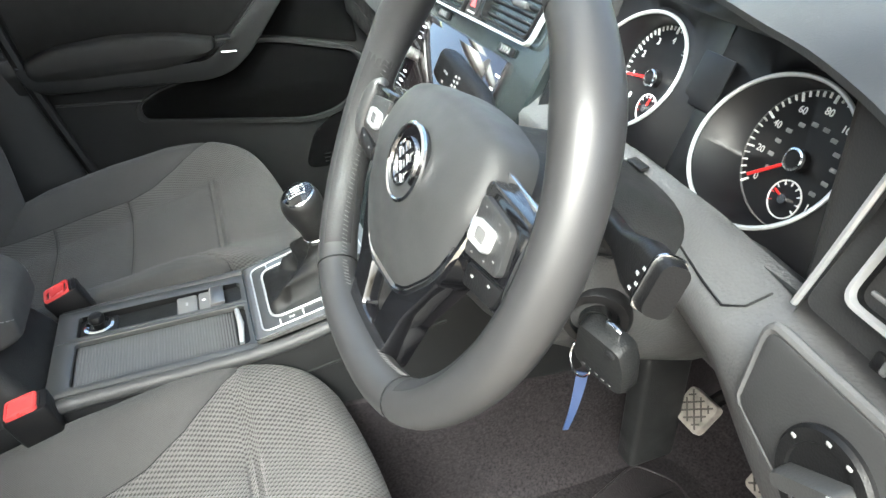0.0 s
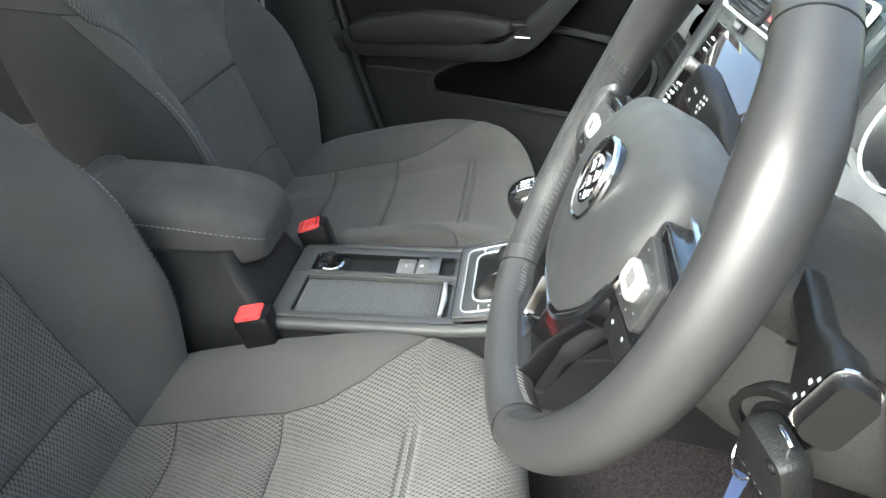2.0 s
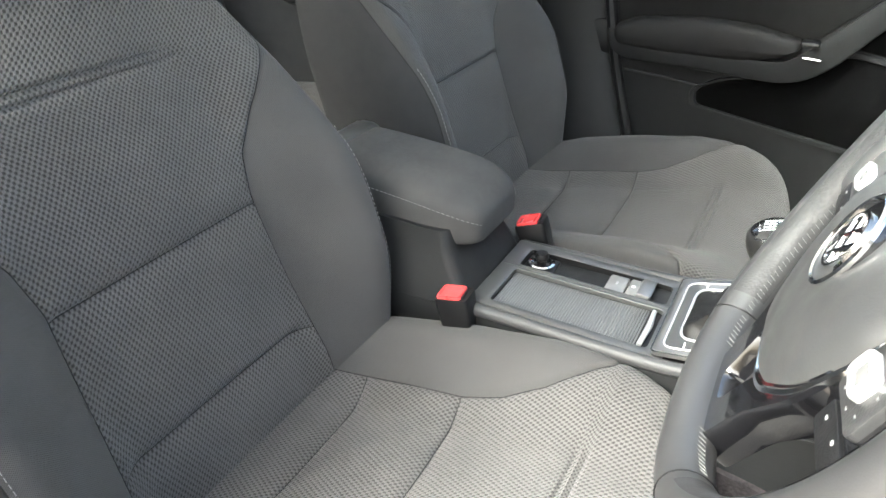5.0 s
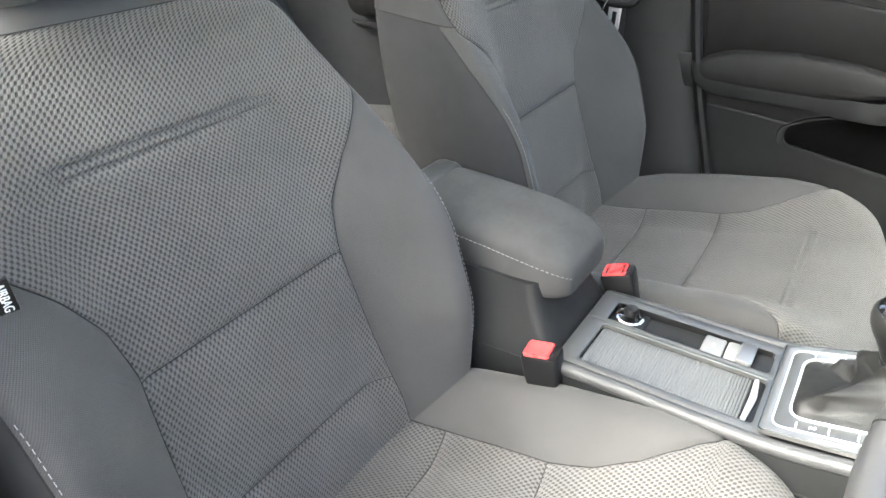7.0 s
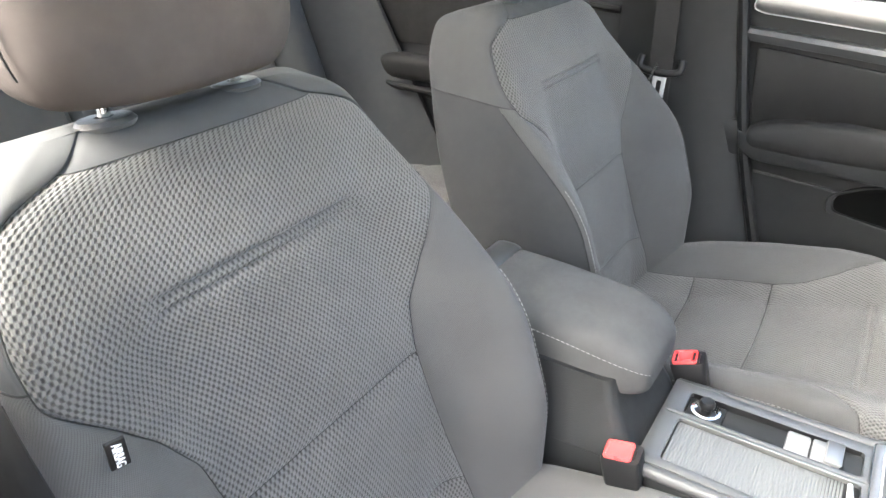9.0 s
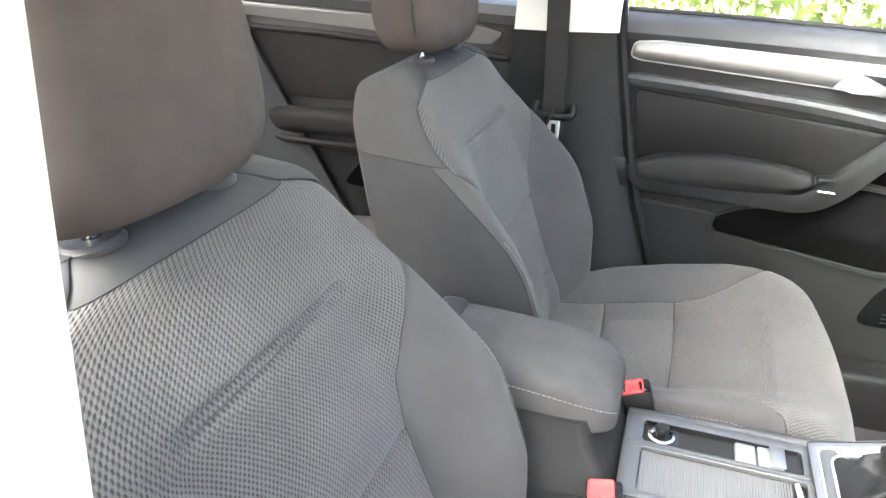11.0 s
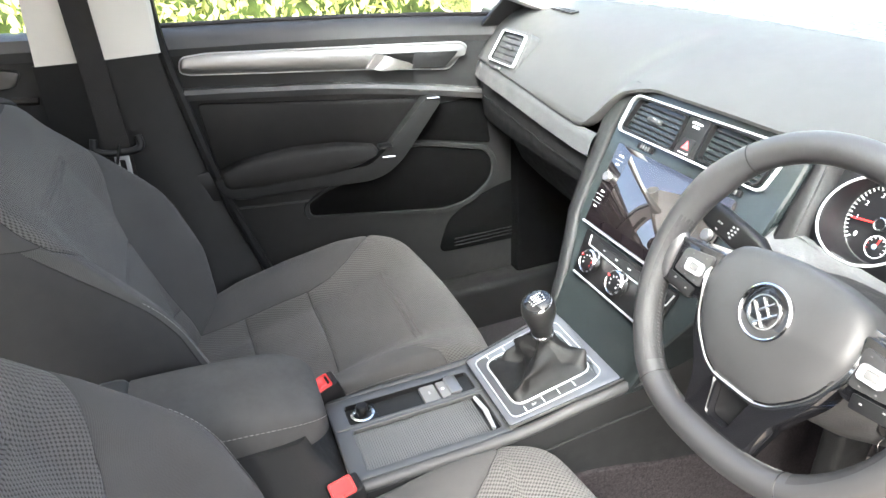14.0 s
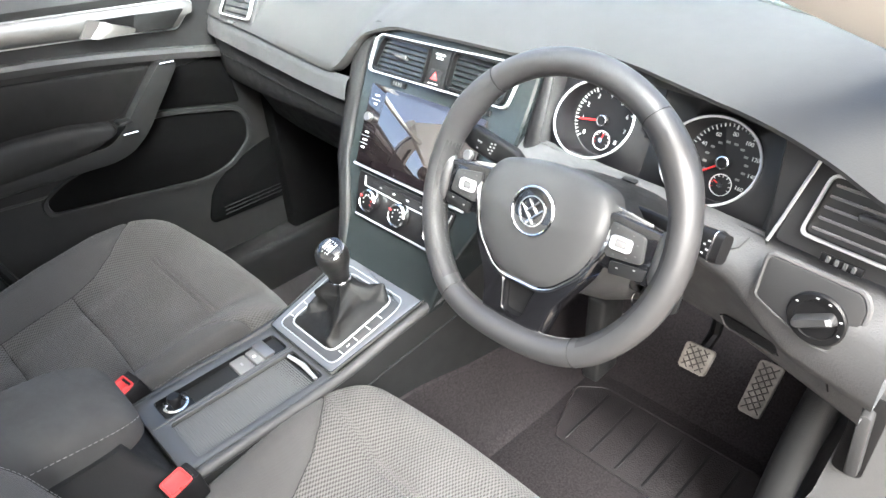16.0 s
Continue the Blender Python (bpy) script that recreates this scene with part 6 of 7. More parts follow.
knee = part("knee_roll", patch(np.array(KR)), KNEEP, dash, "smooth grained roll below the dials, coloured pale as if lit", 70)
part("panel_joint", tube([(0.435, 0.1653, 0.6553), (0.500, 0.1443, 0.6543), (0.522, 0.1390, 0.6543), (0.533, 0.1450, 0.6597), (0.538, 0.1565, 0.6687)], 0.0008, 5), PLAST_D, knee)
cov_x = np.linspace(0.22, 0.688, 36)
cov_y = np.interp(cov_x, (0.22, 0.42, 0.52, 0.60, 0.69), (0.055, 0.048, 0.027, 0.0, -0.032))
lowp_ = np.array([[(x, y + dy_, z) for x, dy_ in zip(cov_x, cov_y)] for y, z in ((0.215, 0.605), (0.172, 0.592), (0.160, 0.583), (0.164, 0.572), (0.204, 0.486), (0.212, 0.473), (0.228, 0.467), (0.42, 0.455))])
# faces away from the light, so its colour is raised to look lit
lowc = part("lower_cover", patch(lowp_), KNEEP, dash, "grey cover below the steering column, coloured pale as if lit", 60)
GRM = basis((0.546, 0.2145, 0.500), (1, -0.34, 0.15), (0, -0.42, 0.91))
part("grip_recess", plate(rrect(0.083, 0.026, 0.007), 0.003, GRM, 0.001, -0.0015), PLAST, lowc, "recessed grip of the stowage lid")
part("grip_edge", tube([GRM @ Vector((x, y, 0.0015)) for x, y in ((-0.041, 0.011), (-0.0415, -0.006), (-0.035, -0.0125), (0.034, -0.0125), (0.041, -0.006))], 0.0018, 8), KNEEP, lowc)
part("lid_gap", tube([(0.6445, 0.1590, 0.546), (0.6475, 0.1700, 0.520), (0.6500, 0.1790, 0.501)], 0.0011, 5), PLAST_D, lowc)
part("reset_button", box(-0.010, 0.010, -0.004, 0.004, 0, 0.003, 0.0012, 2, basis((0.378, 0.180, 0.6715), (1, -0.07, 0), (0, 0.9, 0.15))), PLAST, clus, "small dark reset button")
# right-hand vent panel with bright line
VM = basis((0.640, 0.146, 0.732), (0.985, -0.14, 0.0), (0.02, 0.26, 0.965))
part("vent_panel", plate(rpoly([(-0.076, -0.050), (0.075, -0.050), (0.085, 0.052), (-0.060, 0.052)], 0.008), 0.02, VM, 0.003, -0.022), SWITCHP, dash, "satin slate vent panel")
# slats paler than in the other vents: the light on them is painted in
vent(VM, 0.108, 0.066, 5, dash, 0.008, SILVERP, 0.004, 0.0, SLAT)
part("vent_dial", box(-0.020, 0.020, -0.0045, 0.0045, 0, 0.004, 0.0015, 2, VM @ Matrix.Translation((-0.008, -0.0455, -0.002))), PLAST_D, dash)
for k in range(4):
    part("dial_tooth", box(-0.002, 0.002, -0.0034, 0.0034, 0, 0.005, 0.0008, 1, VM @ Matrix.Translation((-0.020 + 0.008 * k, -0.0455, -0.002))), PLAST_L, dash)
part("bright_line", tube([(0.5570, 0.150, 0.677), (0.565, 0.151, 0.705), (0.577, 0.153, 0.750), (0.584, 0.154, 0.776)], 0.0020, 6), SILVERP, dash, "silver line beside the dials")
# dark return between the dials and the bright line
ra_ = [Vector(lipw[-1]).lerp(Vector(sill[0]), k / 8) + Vector((-0.003, 0.004, 0.004 - 0.008 * k / 8)) for k in range(9)]
rb_ = [Vector((0.588, 0.158, 0.788)).lerp(Vector((0.556, 0.153, 0.668)), k / 8) for k in range(9)]
part("dial_surround", patch(np.array([[tuple(a_.lerp(b_, q / 6)) for q in range(7)] for a_, b_ in zip(ra_, rb_)])), SWITCHP, dash, "satin dark surround beside the dials", 60)
# light switch
LSM = basis((0.621, 0.1095, 0.645), (0.985, -0.12, 0.0), (0.0, 0.10, 0.99))
LSP = rpoly([(-0.0505, -0.010), (-0.0490, 0.038), (0.0380, 0.038), (0.0460, 0.026), (0.0460, -0.010), (0.0300, -0.032), (0.0100, -0.034), (-0.0420, -0.014)], 0.009)
lp = part("light_switch_panel", plate(LSP, 0.010, LSM, 0.002, -0.008), SWITCHP, dash, "dark grey panel with the light switch")
part("panel_border", tube([LSM @ Vector((x * 1.035 - 0.0001, y * 1.045, -0.0015)) for x, y in LSP], 0.0032, 8, True), KNEEP, lp, "raised grey border")
dl = part("light_dial", lathe([(0.0335, 0.0), (0.0335, 0.004), (0.0315, 0.0062), (0.0245, 0.0062), (0.0235, 0.0045), (0.001, 0.0045)], 48, LSM @ Matrix.Translation((0.0105, -0.004, 0.001)) @ Matrix.Scale(0.83, 4)), PLAST_D, lp, "black light switch dial")
dm2 = LSM @ Matrix.Translation((0.0105, -0.004, 0.0048)) @ Matrix.Scale(0.83, 4)
part("dial_grip", loft([[dm2 @ pose(0, 0, 0, 0, 0, 32) @ Vector((x * k, y * k2, z)) for x, y in rrect(0.050, 0.0145, 0.006)] for z, k, k2 in ((0.0, 1.0, 1.1), (0.009, 0.98, 0.85), (0.012, 0.92, 0.6))]), SWITCHP, dl, "satin dark turning grip")
part("grip_edge", box(0.016, 0.0225, -0.0040, 0.0040, 0.0112, 0.0124, 0.0008, 1, dm2 @ pose(0, 0, 0, 0, 0, 32)), SILVERP, dl)
for a in (150, 100, 70, 25, -10):
    part("symbol", plate(rrect(0.0036, 0.0022, 0.0008, 2), 0.0004, dm2 @ Matrix.Translation((0.0285 * math.cos(radians(a)), 0.0285 * math.sin(radians(a)), 0.0026)), 0.0001), PRINT, dl)
# outer left vent
OV = basis((-0.556, 0.200, 0.755), (0.99, -0.02, 0.03), (0.16, 0.48, 0.86))
part("vent_plinth", plate(rpoly([(-0.074, -0.048), (0.070, -0.048), (0.070, 0.044), (-0.066, 0.044)], 0.014), 0.022, OV, 0.004, -0.024), KNEE, dash)
vent(OV @ Matrix.Translation((0, 0.002, 0)), 0.122, 0.070, 5, dash, 0.010, SILVERP, 0.006)
part("vent_dial", box(-0.012, 0.012, -0.003, 0.003, 0, 0.004, 0.0012, 2, OV @ Matrix.Translation((-0.01, -0.043, -0.002))), PLAST_L, dash)
# demister slots near the corner
for k in range(5):
    part("demister_slot", box(-0.006, 0.006, -0.010, 0.010, -0.002, 0.0015, 0.0008, 1, basis((-0.60 + 0.018 * k, 0.34, 0.8195), (1, 0, 0), (0, 1, 0.05))), PLAST_D, dash)
for k in range(4):
    part("demister_slot", box(-0.010, 0.010, -0.004, 0.004, -0.002, 0.0015, 0.0008, 1, basis((0.612 + 0.012 * k, 0.245 - 0.012 * k, 0.8040), (0.8, 0.6, 0.05), (-0.6, 0.8, 0.12))), PLAST_D, dash)

# ---- passenger door ----
DM = basis((-0.70, 0, 0), (0, 1, 0), (0, 0, 1))  # local x = forward, y = up, z = into the cabin
door = thing("passenger_door", (-0.72, -0.05, 0.1), "dark grey passenger door with silver trim, armrest and door pocket", "car door")
part("panel", plate(rpoly([(-0.335, 0.13), (-0.362, 0.265), (-0.430, 0.54), (-0.470, 0.73), (-0.484, 0.835), (0.30, 0.775), (0.36, 0.66), (0.36, 0.13)], 0.02), 0.03, DM, 0.006, -0.034), DOORP, door, "dark grey door panel")
belt_line = [(-0.484, 0.842), (-0.3, 0.833), (-0.1, 0.820), (0.1, 0.804), (0.30, 0.784)]
rows = []
for y, z in belt_line:
    rows.append([Vector(p) for p in ((-0.80, y, z + 0.004), (-0.735, y, z + 0.006), (-0.712, y, z), (-0.700, y, z - 0.012), (-0.694, y, z - 0.03), (-0.704, y, z - 0.045), (-0.80, y, z - 0.05))])
part("top_roll", loft(rows), KNEE, door, "soft door top below the window")
part("window_seal", tube([(-0.742, y, z + 0.008) for y, z in belt_line], 0.006, 8), RUBBER, door)
trim = rpoly([(-0.458, 0.765), (-0.452, 0.793), (-0.40, 0.796), (0.150, 0.754), (0.166, 0.742), (0.118, 0.697), (-0.08, 0.722), (-0.44, 0.758)], 0.012)
trim_mid = lambda x: 0.778 - 0.0865 * (x + 0.458)  # noqa: E731
tr = part("silver_trim", loft([[DM @ Vector((-0.15 + (x + 0.15) * kx, trim_mid(x) + (y - trim_mid(x)) * ky, z)) for x, y in trim] for kx, ky, z in ((1.0, 1.0, -0.004), (1.0, 1.0, 0.003), (0.997, 0.90, 0.0075), (0.990, 0.62, 0.0110), (0.98, 0.25, 0.0128), (0.97, 0.02, 0.0131))]), SILVER, door, "brushed silver trim strip", 60)
part("trim_edge", tube([DM @ Vector((x, y, 0.0032)) for x, y in trim], 0.0017, 6, True), SILVERP, tr, "bright edge of the trim")
part("handle_recess", plate(rpoly([(-0.045, 0.752), (0.060, 0.744), (0.030, 0.712), (-0.015, 0.716)], 0.006), 0.004, DM, 0.001, 0.0095), PLAST_D, tr, "dark recess behind the handle")
part("recess_plate", plate(rpoly([(0.035, 0.745), (0.140, 0.737), (0.104, 0.704), (0.022, 0.712)], 0.006), 0.004, DM, 0.001, 0.0105), PLAST, tr)
part("door_handle", loft([[DM @ Vector((x, y, z)) for x, y, z in sec] for sec in (
    [(-0.082, 0.726, 0.014), (-0.070, 0.724, 0.014), (-0.046, 0.754, 0.016), (-0.058, 0.756, 0.016)], [(-0.080, 0.727, 0.022), (-0.060, 0.722, 0.026), (-0.030, 0.748, 0.024), (-0.056, 0.756, 0.020)],
    [(-0.055, 0.722, 0.022), (-0.050, 0.719, 0.028), (0.000, 0.733, 0.028), (-0.025, 0.744, 0.022)], [(0.018, 0.717, 0.018), (0.022, 0.714, 0.024), (0.026, 0.722, 0.024), (0.018, 0.727, 0.018)])]), SILVER, door, "silver door release handle")
# ledge under the trim
led = [Vector((p[0], p[1])) for p in [(q[0], q[1]) for q in smooth_line([(-0.472, 0.728, 0), (-0.3, 0.712, 0), (-0.1, 0.690, 0), (0.08, 0.660, 0), (0.20, 0.636, 0)], 6)]]
rows = [[DM @ Vector(q) for q in ((p.x, p.y + 0.006, -0.006), (p.x, p.y + 0.004, 0.012), (p.x, p.y - 0.004, 0.018), (p.x, p.y - 0.018, 0.012), (p.x, p.y - 0.022, -0.006))] for p in led]
part("ledge", loft(rows), SWITCHP, door, "grey ledge along the door")
part("insert", plate(rpoly([(-0.440, 0.698), (0.040, 0.640), (-0.050, 0.552), (-0.425, 0.545), (-0.432, 0.60)], 0.014), 0.008, DM, 0.004, -0.005), DOORSOFT, door, "soft black door insert")
# armrest and the sweep up to the grab bar
ao = rpoly([(-0.424, 0.548), (-0.379, 0.566), (-0.263, 0.576), (-0.154, 0.569), (-0.080, 0.552), (-0.072, 0.538), (-0.105, 0.518), (-0.174, 0.501), (-0.333, 0.501), (-0.415, 0.508), (-0.426, 0.525)], 0.02, 6)
ac_ = Vector((-0.25, 0.528))
part("armrest", loft([[DM @ Vector((ac_.x + (x - ac_.x) * kx, ac_.y + (y - ac_.y) * ky, z)) for x, y in ao] for kx, ky, z in ((1.0, 1.0, -0.006), (1.0, 1.0, 0.018), (0.995, 0.96, 0.026), (0.985, 0.86, 0.032), (0.965, 0.68, 0.036), (0.93, 0.40, 0.038), (0.88, 0.05, 0.039))]), DOORSOFT, door, "padded black door armrest", 70)
part("grab_bar", plate(rpoly([(-0.442, 0.545), (-0.436, 0.505), (-0.405, 0.484), (-0.20, 0.474), (-0.10, 0.470), (-0.055, 0.480), (-0.012, 0.512), (0.092, 0.640), (0.055, 0.652), (-0.050, 0.540), (-0.090, 0.508), (-0.40, 0.513), (-0.422, 0.530)], 0.02), 0.040, DM, 0.010, -0.006), DOORP, door, "dark grey grab bar and armrest rim")
for q in ((-0.050, 0.522, 0.033), (0.066, 0.642, 0.033)):
    part("chrome_band", tube([DM @ (Vector(q) + Vector((-0.018, 0.0035, 0.002))), DM @ (Vector(q) + Vector((0.012, 0.002, 0.003)))], 0.0026, 8), CHROME, door, "chrome band on the grab bar")
part("window_switch", box(-0.075, -0.045, 0.548, 0.556, 0.02, 0.05, 0.003, 2, DM), PLAST_D, door, "window switch")
# door pocket with felt lining: a flat sheet, the hollow's shade put into its colour
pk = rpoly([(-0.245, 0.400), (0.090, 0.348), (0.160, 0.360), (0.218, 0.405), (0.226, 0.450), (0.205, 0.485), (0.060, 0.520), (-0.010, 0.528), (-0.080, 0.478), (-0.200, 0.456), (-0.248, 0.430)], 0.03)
part("door_pocket", plate(pk, 0.003, DM, 0.001, -0.004), TARGREY, door, "felt-lined door pocket as a flat sheet, its shade in the black")
pko = [(-0.01 + (x + 0.01) * 1.055, 0.438 + (y - 0.438) * 1.15) for x, y in pk]
part("pocket_lip", hoop(pko, pk, 0.0085, DM, -0.004, 0.0040), DOORP, door, "soft raised pocket edge", 60)
# both sheets below carry the shade low on the door in their colour
part("speaker_panel", plate(rpoly([(0.066, 0.222), (0.098, 0.312), (0.160, 0.352), (0.245, 0.383), (0.345, 0.396), (0.345, 0.215)], 0.03), 0.003, DM, 0.001, -0.003), TARGREY, door, "speaker panel, near-black with the footwell's shade")
part("dark_felt", plate(rpoly([(0.085, 0.618), (0.205, 0.622), (0.222, 0.500), (0.060, 0.535), (0.012, 0.542)], 0.01), 0.002, DM, 0.001, -0.003), TARGREY, door, "felt beside the grab bar, blackened with its shade")
for k in range(3):
    part("speaker_slot", box(0.115, 0.30, 0.252 - 0.010 * k, 0.2545 - 0.010 * k, -0.002, 0.0012, 0.0005, 1, DM), PLAST_D, door)
part("lower_line", tube([DM @ Vector(q) for q in ((-0.40, 0.452, -0.002), (-0.24, 0.438, -0.002))], 0.003, 6), PLAST, door)
part("window_pane", box(-0.748, -0.744, -0.48, 0.34, 0.79, 1.18, 0.0, 1), GLASS, door, "clear door window").visible_shadow = False
part("corner_cover", plate(rpoly([(0.20, 0.782), (0.36, 0.77), (0.36, 0.90), (0.33, 0.90)], 0.01), 0.012, Matrix.Translation((-0.01, 0, 0)) @ DM, 0.003), PLAST_D, door, "black corner cover inside the mirror")
part("window_divider", tube([(-0.735, 0.315, 0.78), (-0.70, 0.30, 0.98), (-0.64, 0.24, 1.17)], 0.018, 8), PLAST_D, door, "black quarter-light bar")

# ---- pillar details, belt ----
part("arm_return", plate(rpoly([(-0.425, 0.556), (-0.500, 0.553), (-0.528, 0.535), (-0.518, 0.505), (-0.490, 0.488), (-0.420, 0.482)], 0.018, 6), 0.010, basis((-0.690, 0, 0), (0, 1, 0), (0, 0, 1)), 0.006, -0.004), PLAST, bpy.data.objects["pillar_centre_left"], "armrest return on the pillar")
belt = thing("seat_belt", (-0.66, -0.6, 0.1), "black seat belt hanging by the centre pillar with its steel tongue", "seat belt")
rows = []
for x, y, z, hw in ((-0.625, -0.60, 1.08, 0.023), (-0.640, -0.602, 0.92, 0.023), (-0.652, -0.603, 0.78, 0.023), (-0.653, -0.603, 0.66, 0.023), (-0.655, -0.604, 0.45, 0.023), (-0.655, -0.61, 0.12, 0.023)):
    rows.append([Vector((x + 0.0006, y - hw, z)), Vector((x + 0.0006, y + hw, z)), Vector((x - 0.0012, y + hw, z)), Vector((x - 0.0012, y - hw, z))])
part("webbing", loft(rows), BELT, belt, "black woven webbing")
TM = basis((-0.648, -0.600, 0.655), (0.06, 1, -0.04), (-0.05, 0.05, 1))
part("tongue_grip", tube([TM @ Vector(q) for q in smooth_line([(-0.040, 0.014, 0.0), (-0.041, -0.006, 0.004), (-0.022, -0.014, 0.006), (0.022, -0.014, 0.006), (0.041, -0.006, 0.004), (0.040, 0.014, 0.0)], 6)], 0.0075, 10), PLAST_D, belt, "black plastic tongue grip")
part("tongue", hoop(rrect(0.027, 0.046, 0.003), rrect(0.010, 0.026, 0.002), 0.0022, TM @ Matrix.Translation((0.003, -0.043, 0.004)), 0.0, 0.0006), SILVERP, belt, "steel belt tongue")

# ---- rear of the cabin ----
rb = thing("rear_bench", (0, -1.35, 0.1), "grey cloth rear bench seat", "rear seat")
yy = np.linspace(-1.46, -0.905, 60)
P = []
for y in yy:
    f = (y + 1.46) / 0.555
    z = 0.315 + 0.035 * f - 0.22 * max(0, f - 0.88) ** 1.2 / 0.12**1.2 * 0.5
    P.append([(x, y, z + 0.012 * math.cos((x + 0.36) * 9) - 0.004 * math.exp(-(((y + 1.2) / 0.006) ** 2)) - 0.10 * max(0, abs(x) - 0.62)) for x in np.linspace(-0.70, 0.70, 60)])
P = np.array(P)
Pm = np.broadcast_to(np.abs(P[:-1, :-1, 0] + 0.36) < 0.17, P[:-1, :-1, 0].shape)
part("cushion", patch(P, Pm, arc_uv(P)), CLOTH, rb, "patterned cloth cushion panel")
part("cushion_edge", patch(P, ~Pm, arc_uv(P)), TWILL, rb, "plain cloth cushion border")
part("cushion_front", box(-0.70, 0.70, -0.95, -0.912, 0.06, 0.272, 0.02, 3), VINYL, rb)
P2 = []
for t in np.linspace(0, 1, 40):
    P2.append([(x, -1.43 - 0.20 * t + 0.02 * math.cos((x + 0.36) * 9) - 0.02 * (abs(abs(x) - 0.05) < 0.012), 0.30 + 0.58 * t) for x in np.linspace(-0.70, 0.70, 80)])
P2 = np.array(P2)
Pm = np.abs(P2[:-1, :-1, 0] + 0.34) < 0.14
part("backrest", patch(P2, Pm, arc_uv(P2)), CLOTH, rb, "patterned cloth backrest panel")
part("backrest_side", patch(P2, ~Pm, arc_uv(P2)), VINYL, rb, "plain cloth backrest sides")

bz_ = np.linspace(0.30, 0.88, 24)
rows = [[Vector((-0.525 + 0.055 * math.cos(a), -1.405 - 0.34 * (z - 0.30) + 0.055 * math.sin(a) * 1.3, z)) for a in np.linspace(0, 2 * math.pi, 20)[:-1]] for z in bz_]
part("bolster", loft(rows), VINYL, rb, "plain twill bolster of the backrest", 60)
rows = []
for z in bz_:
    f_ = (z - 0.30) / 0.58
    ye = -1.14 - 0.53 * (z - 0.30)
    yb_ = -1.42 - 0.34 * (z - 0.30)
    rows.append([(-0.560, yb_ - 0.02, z), (-0.580, yb_ + 0.03, z), (-0.62, yb_ * 0.62 + ye * 0.38, z), (-0.66, yb_ * 0.30 + ye * 0.70, z), (-0.70, ye, z), (-0.716, ye - 0.004, z), (-0.745, ye - 0.03, z)])
part("side_pad", patch(np.array(rows)), VINYL, rb, "smooth grey side pad beside the door", 60)
rd = thing("rear_door", (-0.74, -1.2, 0.1), "dark grey rear passenger door with silver trim strip", "car door")
RD = basis((-0.725, 0, 0), (0, 1, 0), (0, 0, 1))
part("panel", plate([(-1.72, 0.15), (-1.72, 0.905), (-0.70, 0.845), (-0.70, 0.15)], 0.03, RD, 0.004, -0.034), PLAST, rd, "dark grey door panel")
rows = []
for y, z in ((-1.72, 0.905), (-1.2, 0.882), (-0.70, 0.852)):
    rows.append([Vector(p) for p in ((-0.80, y, z + 0.004), (-0.745, y, z + 0.006), (-0.722, y, z), (-0.714, y, z - 0.02), (-0.722, y, z - 0.04), (-0.80, y, z - 0.045))])
part("top_roll", loft(rows), KNEE, rd, "soft door top")
# same trim as on the front door, darkened by colour to look shaded
part("silver_trim", plate(rpoly([(-1.70, 0.842), (-1.70, 0.868), (-0.79, 0.812), (-0.735, 0.798), (-0.75, 0.772), (-0.80, 0.772)], 0.008), 0.012, RD, 0.004, -0.003), SILVERD, rd, "silver trim strip, darkened as if shaded")
part("insert", plate(rpoly([(-1.50, 0.80), (-0.78, 0.745), (-0.90, 0.62), (-1.45, 0.62)], 0.02), 0.006, RD, 0.003, -0.003), DOORSOFT, rd, "soft black door insert")
part("ledge", tube([RD @ Vector(q) for q in ((-1.70, 0.805, 0.006), (-1.2, 0.782, 0.008), (-0.72, 0.742, 0.006))], 0.008, 8), DOORSOFT, rd)
part("frame_line", tube([RD @ Vector(q) for q in ((-1.62, 0.80, 0.004), (-1.46, 0.66, 0.008), (-1.40, 0.60, 0.012))], 0.008, 8), DOORSOFT, rd)
part("armrest", box(-1.40, -0.95, 0.535, 0.60, -0.005, 0.055, 0.022, 4, RD), DOORSOFT, rd, "padded door armrest")
part("armrest_rim", tube([RD @ Vector(q) for q in ((-1.42, 0.60, 0.010), (-1.39, 0.54, 0.045), (-1.30, 0.522, 0.055), (-0.95, 0.515, 0.055))], 0.008, 8), DOORSOFT, rd)
part("lower_line", tube([RD @ Vector(q) for q in ((-1.35, 0.49, 0.0), (-0.95, 0.47, 0.0))], 0.004, 6), DOORSOFT, rd)
# flat sheet, near-black for the shade inside the pocket
part("door_pocket", plate(rpoly([(-1.17, 0.395), (-0.90, 0.375), (-0.90, 0.465), (-1.10, 0.475)], 0.025), 0.003, RD, 0.001, -0.001), TARGREY, rd, "door pocket as a flat sheet, its shade in the black")
part("window_pane", box(-0.772, -0.768, -1.70, -0.70, 0.86, 1.17, 0.0, 1), GLASS, rd, "clear rear door window").visible_shadow = False
part("window_bar", tube([(-0.755, -1.50, 0.88), (-0.70, -1.53, 1.16)], 0.014, 8), PLAST_D, rd, "black window bar")
solid("c_pillar", box(-0.76, -0.60, -1.80, -1.66, 0.85, 1.15, 0.02), CREAM, "pale rear pillar trim", "pillar trim", kind="structure")

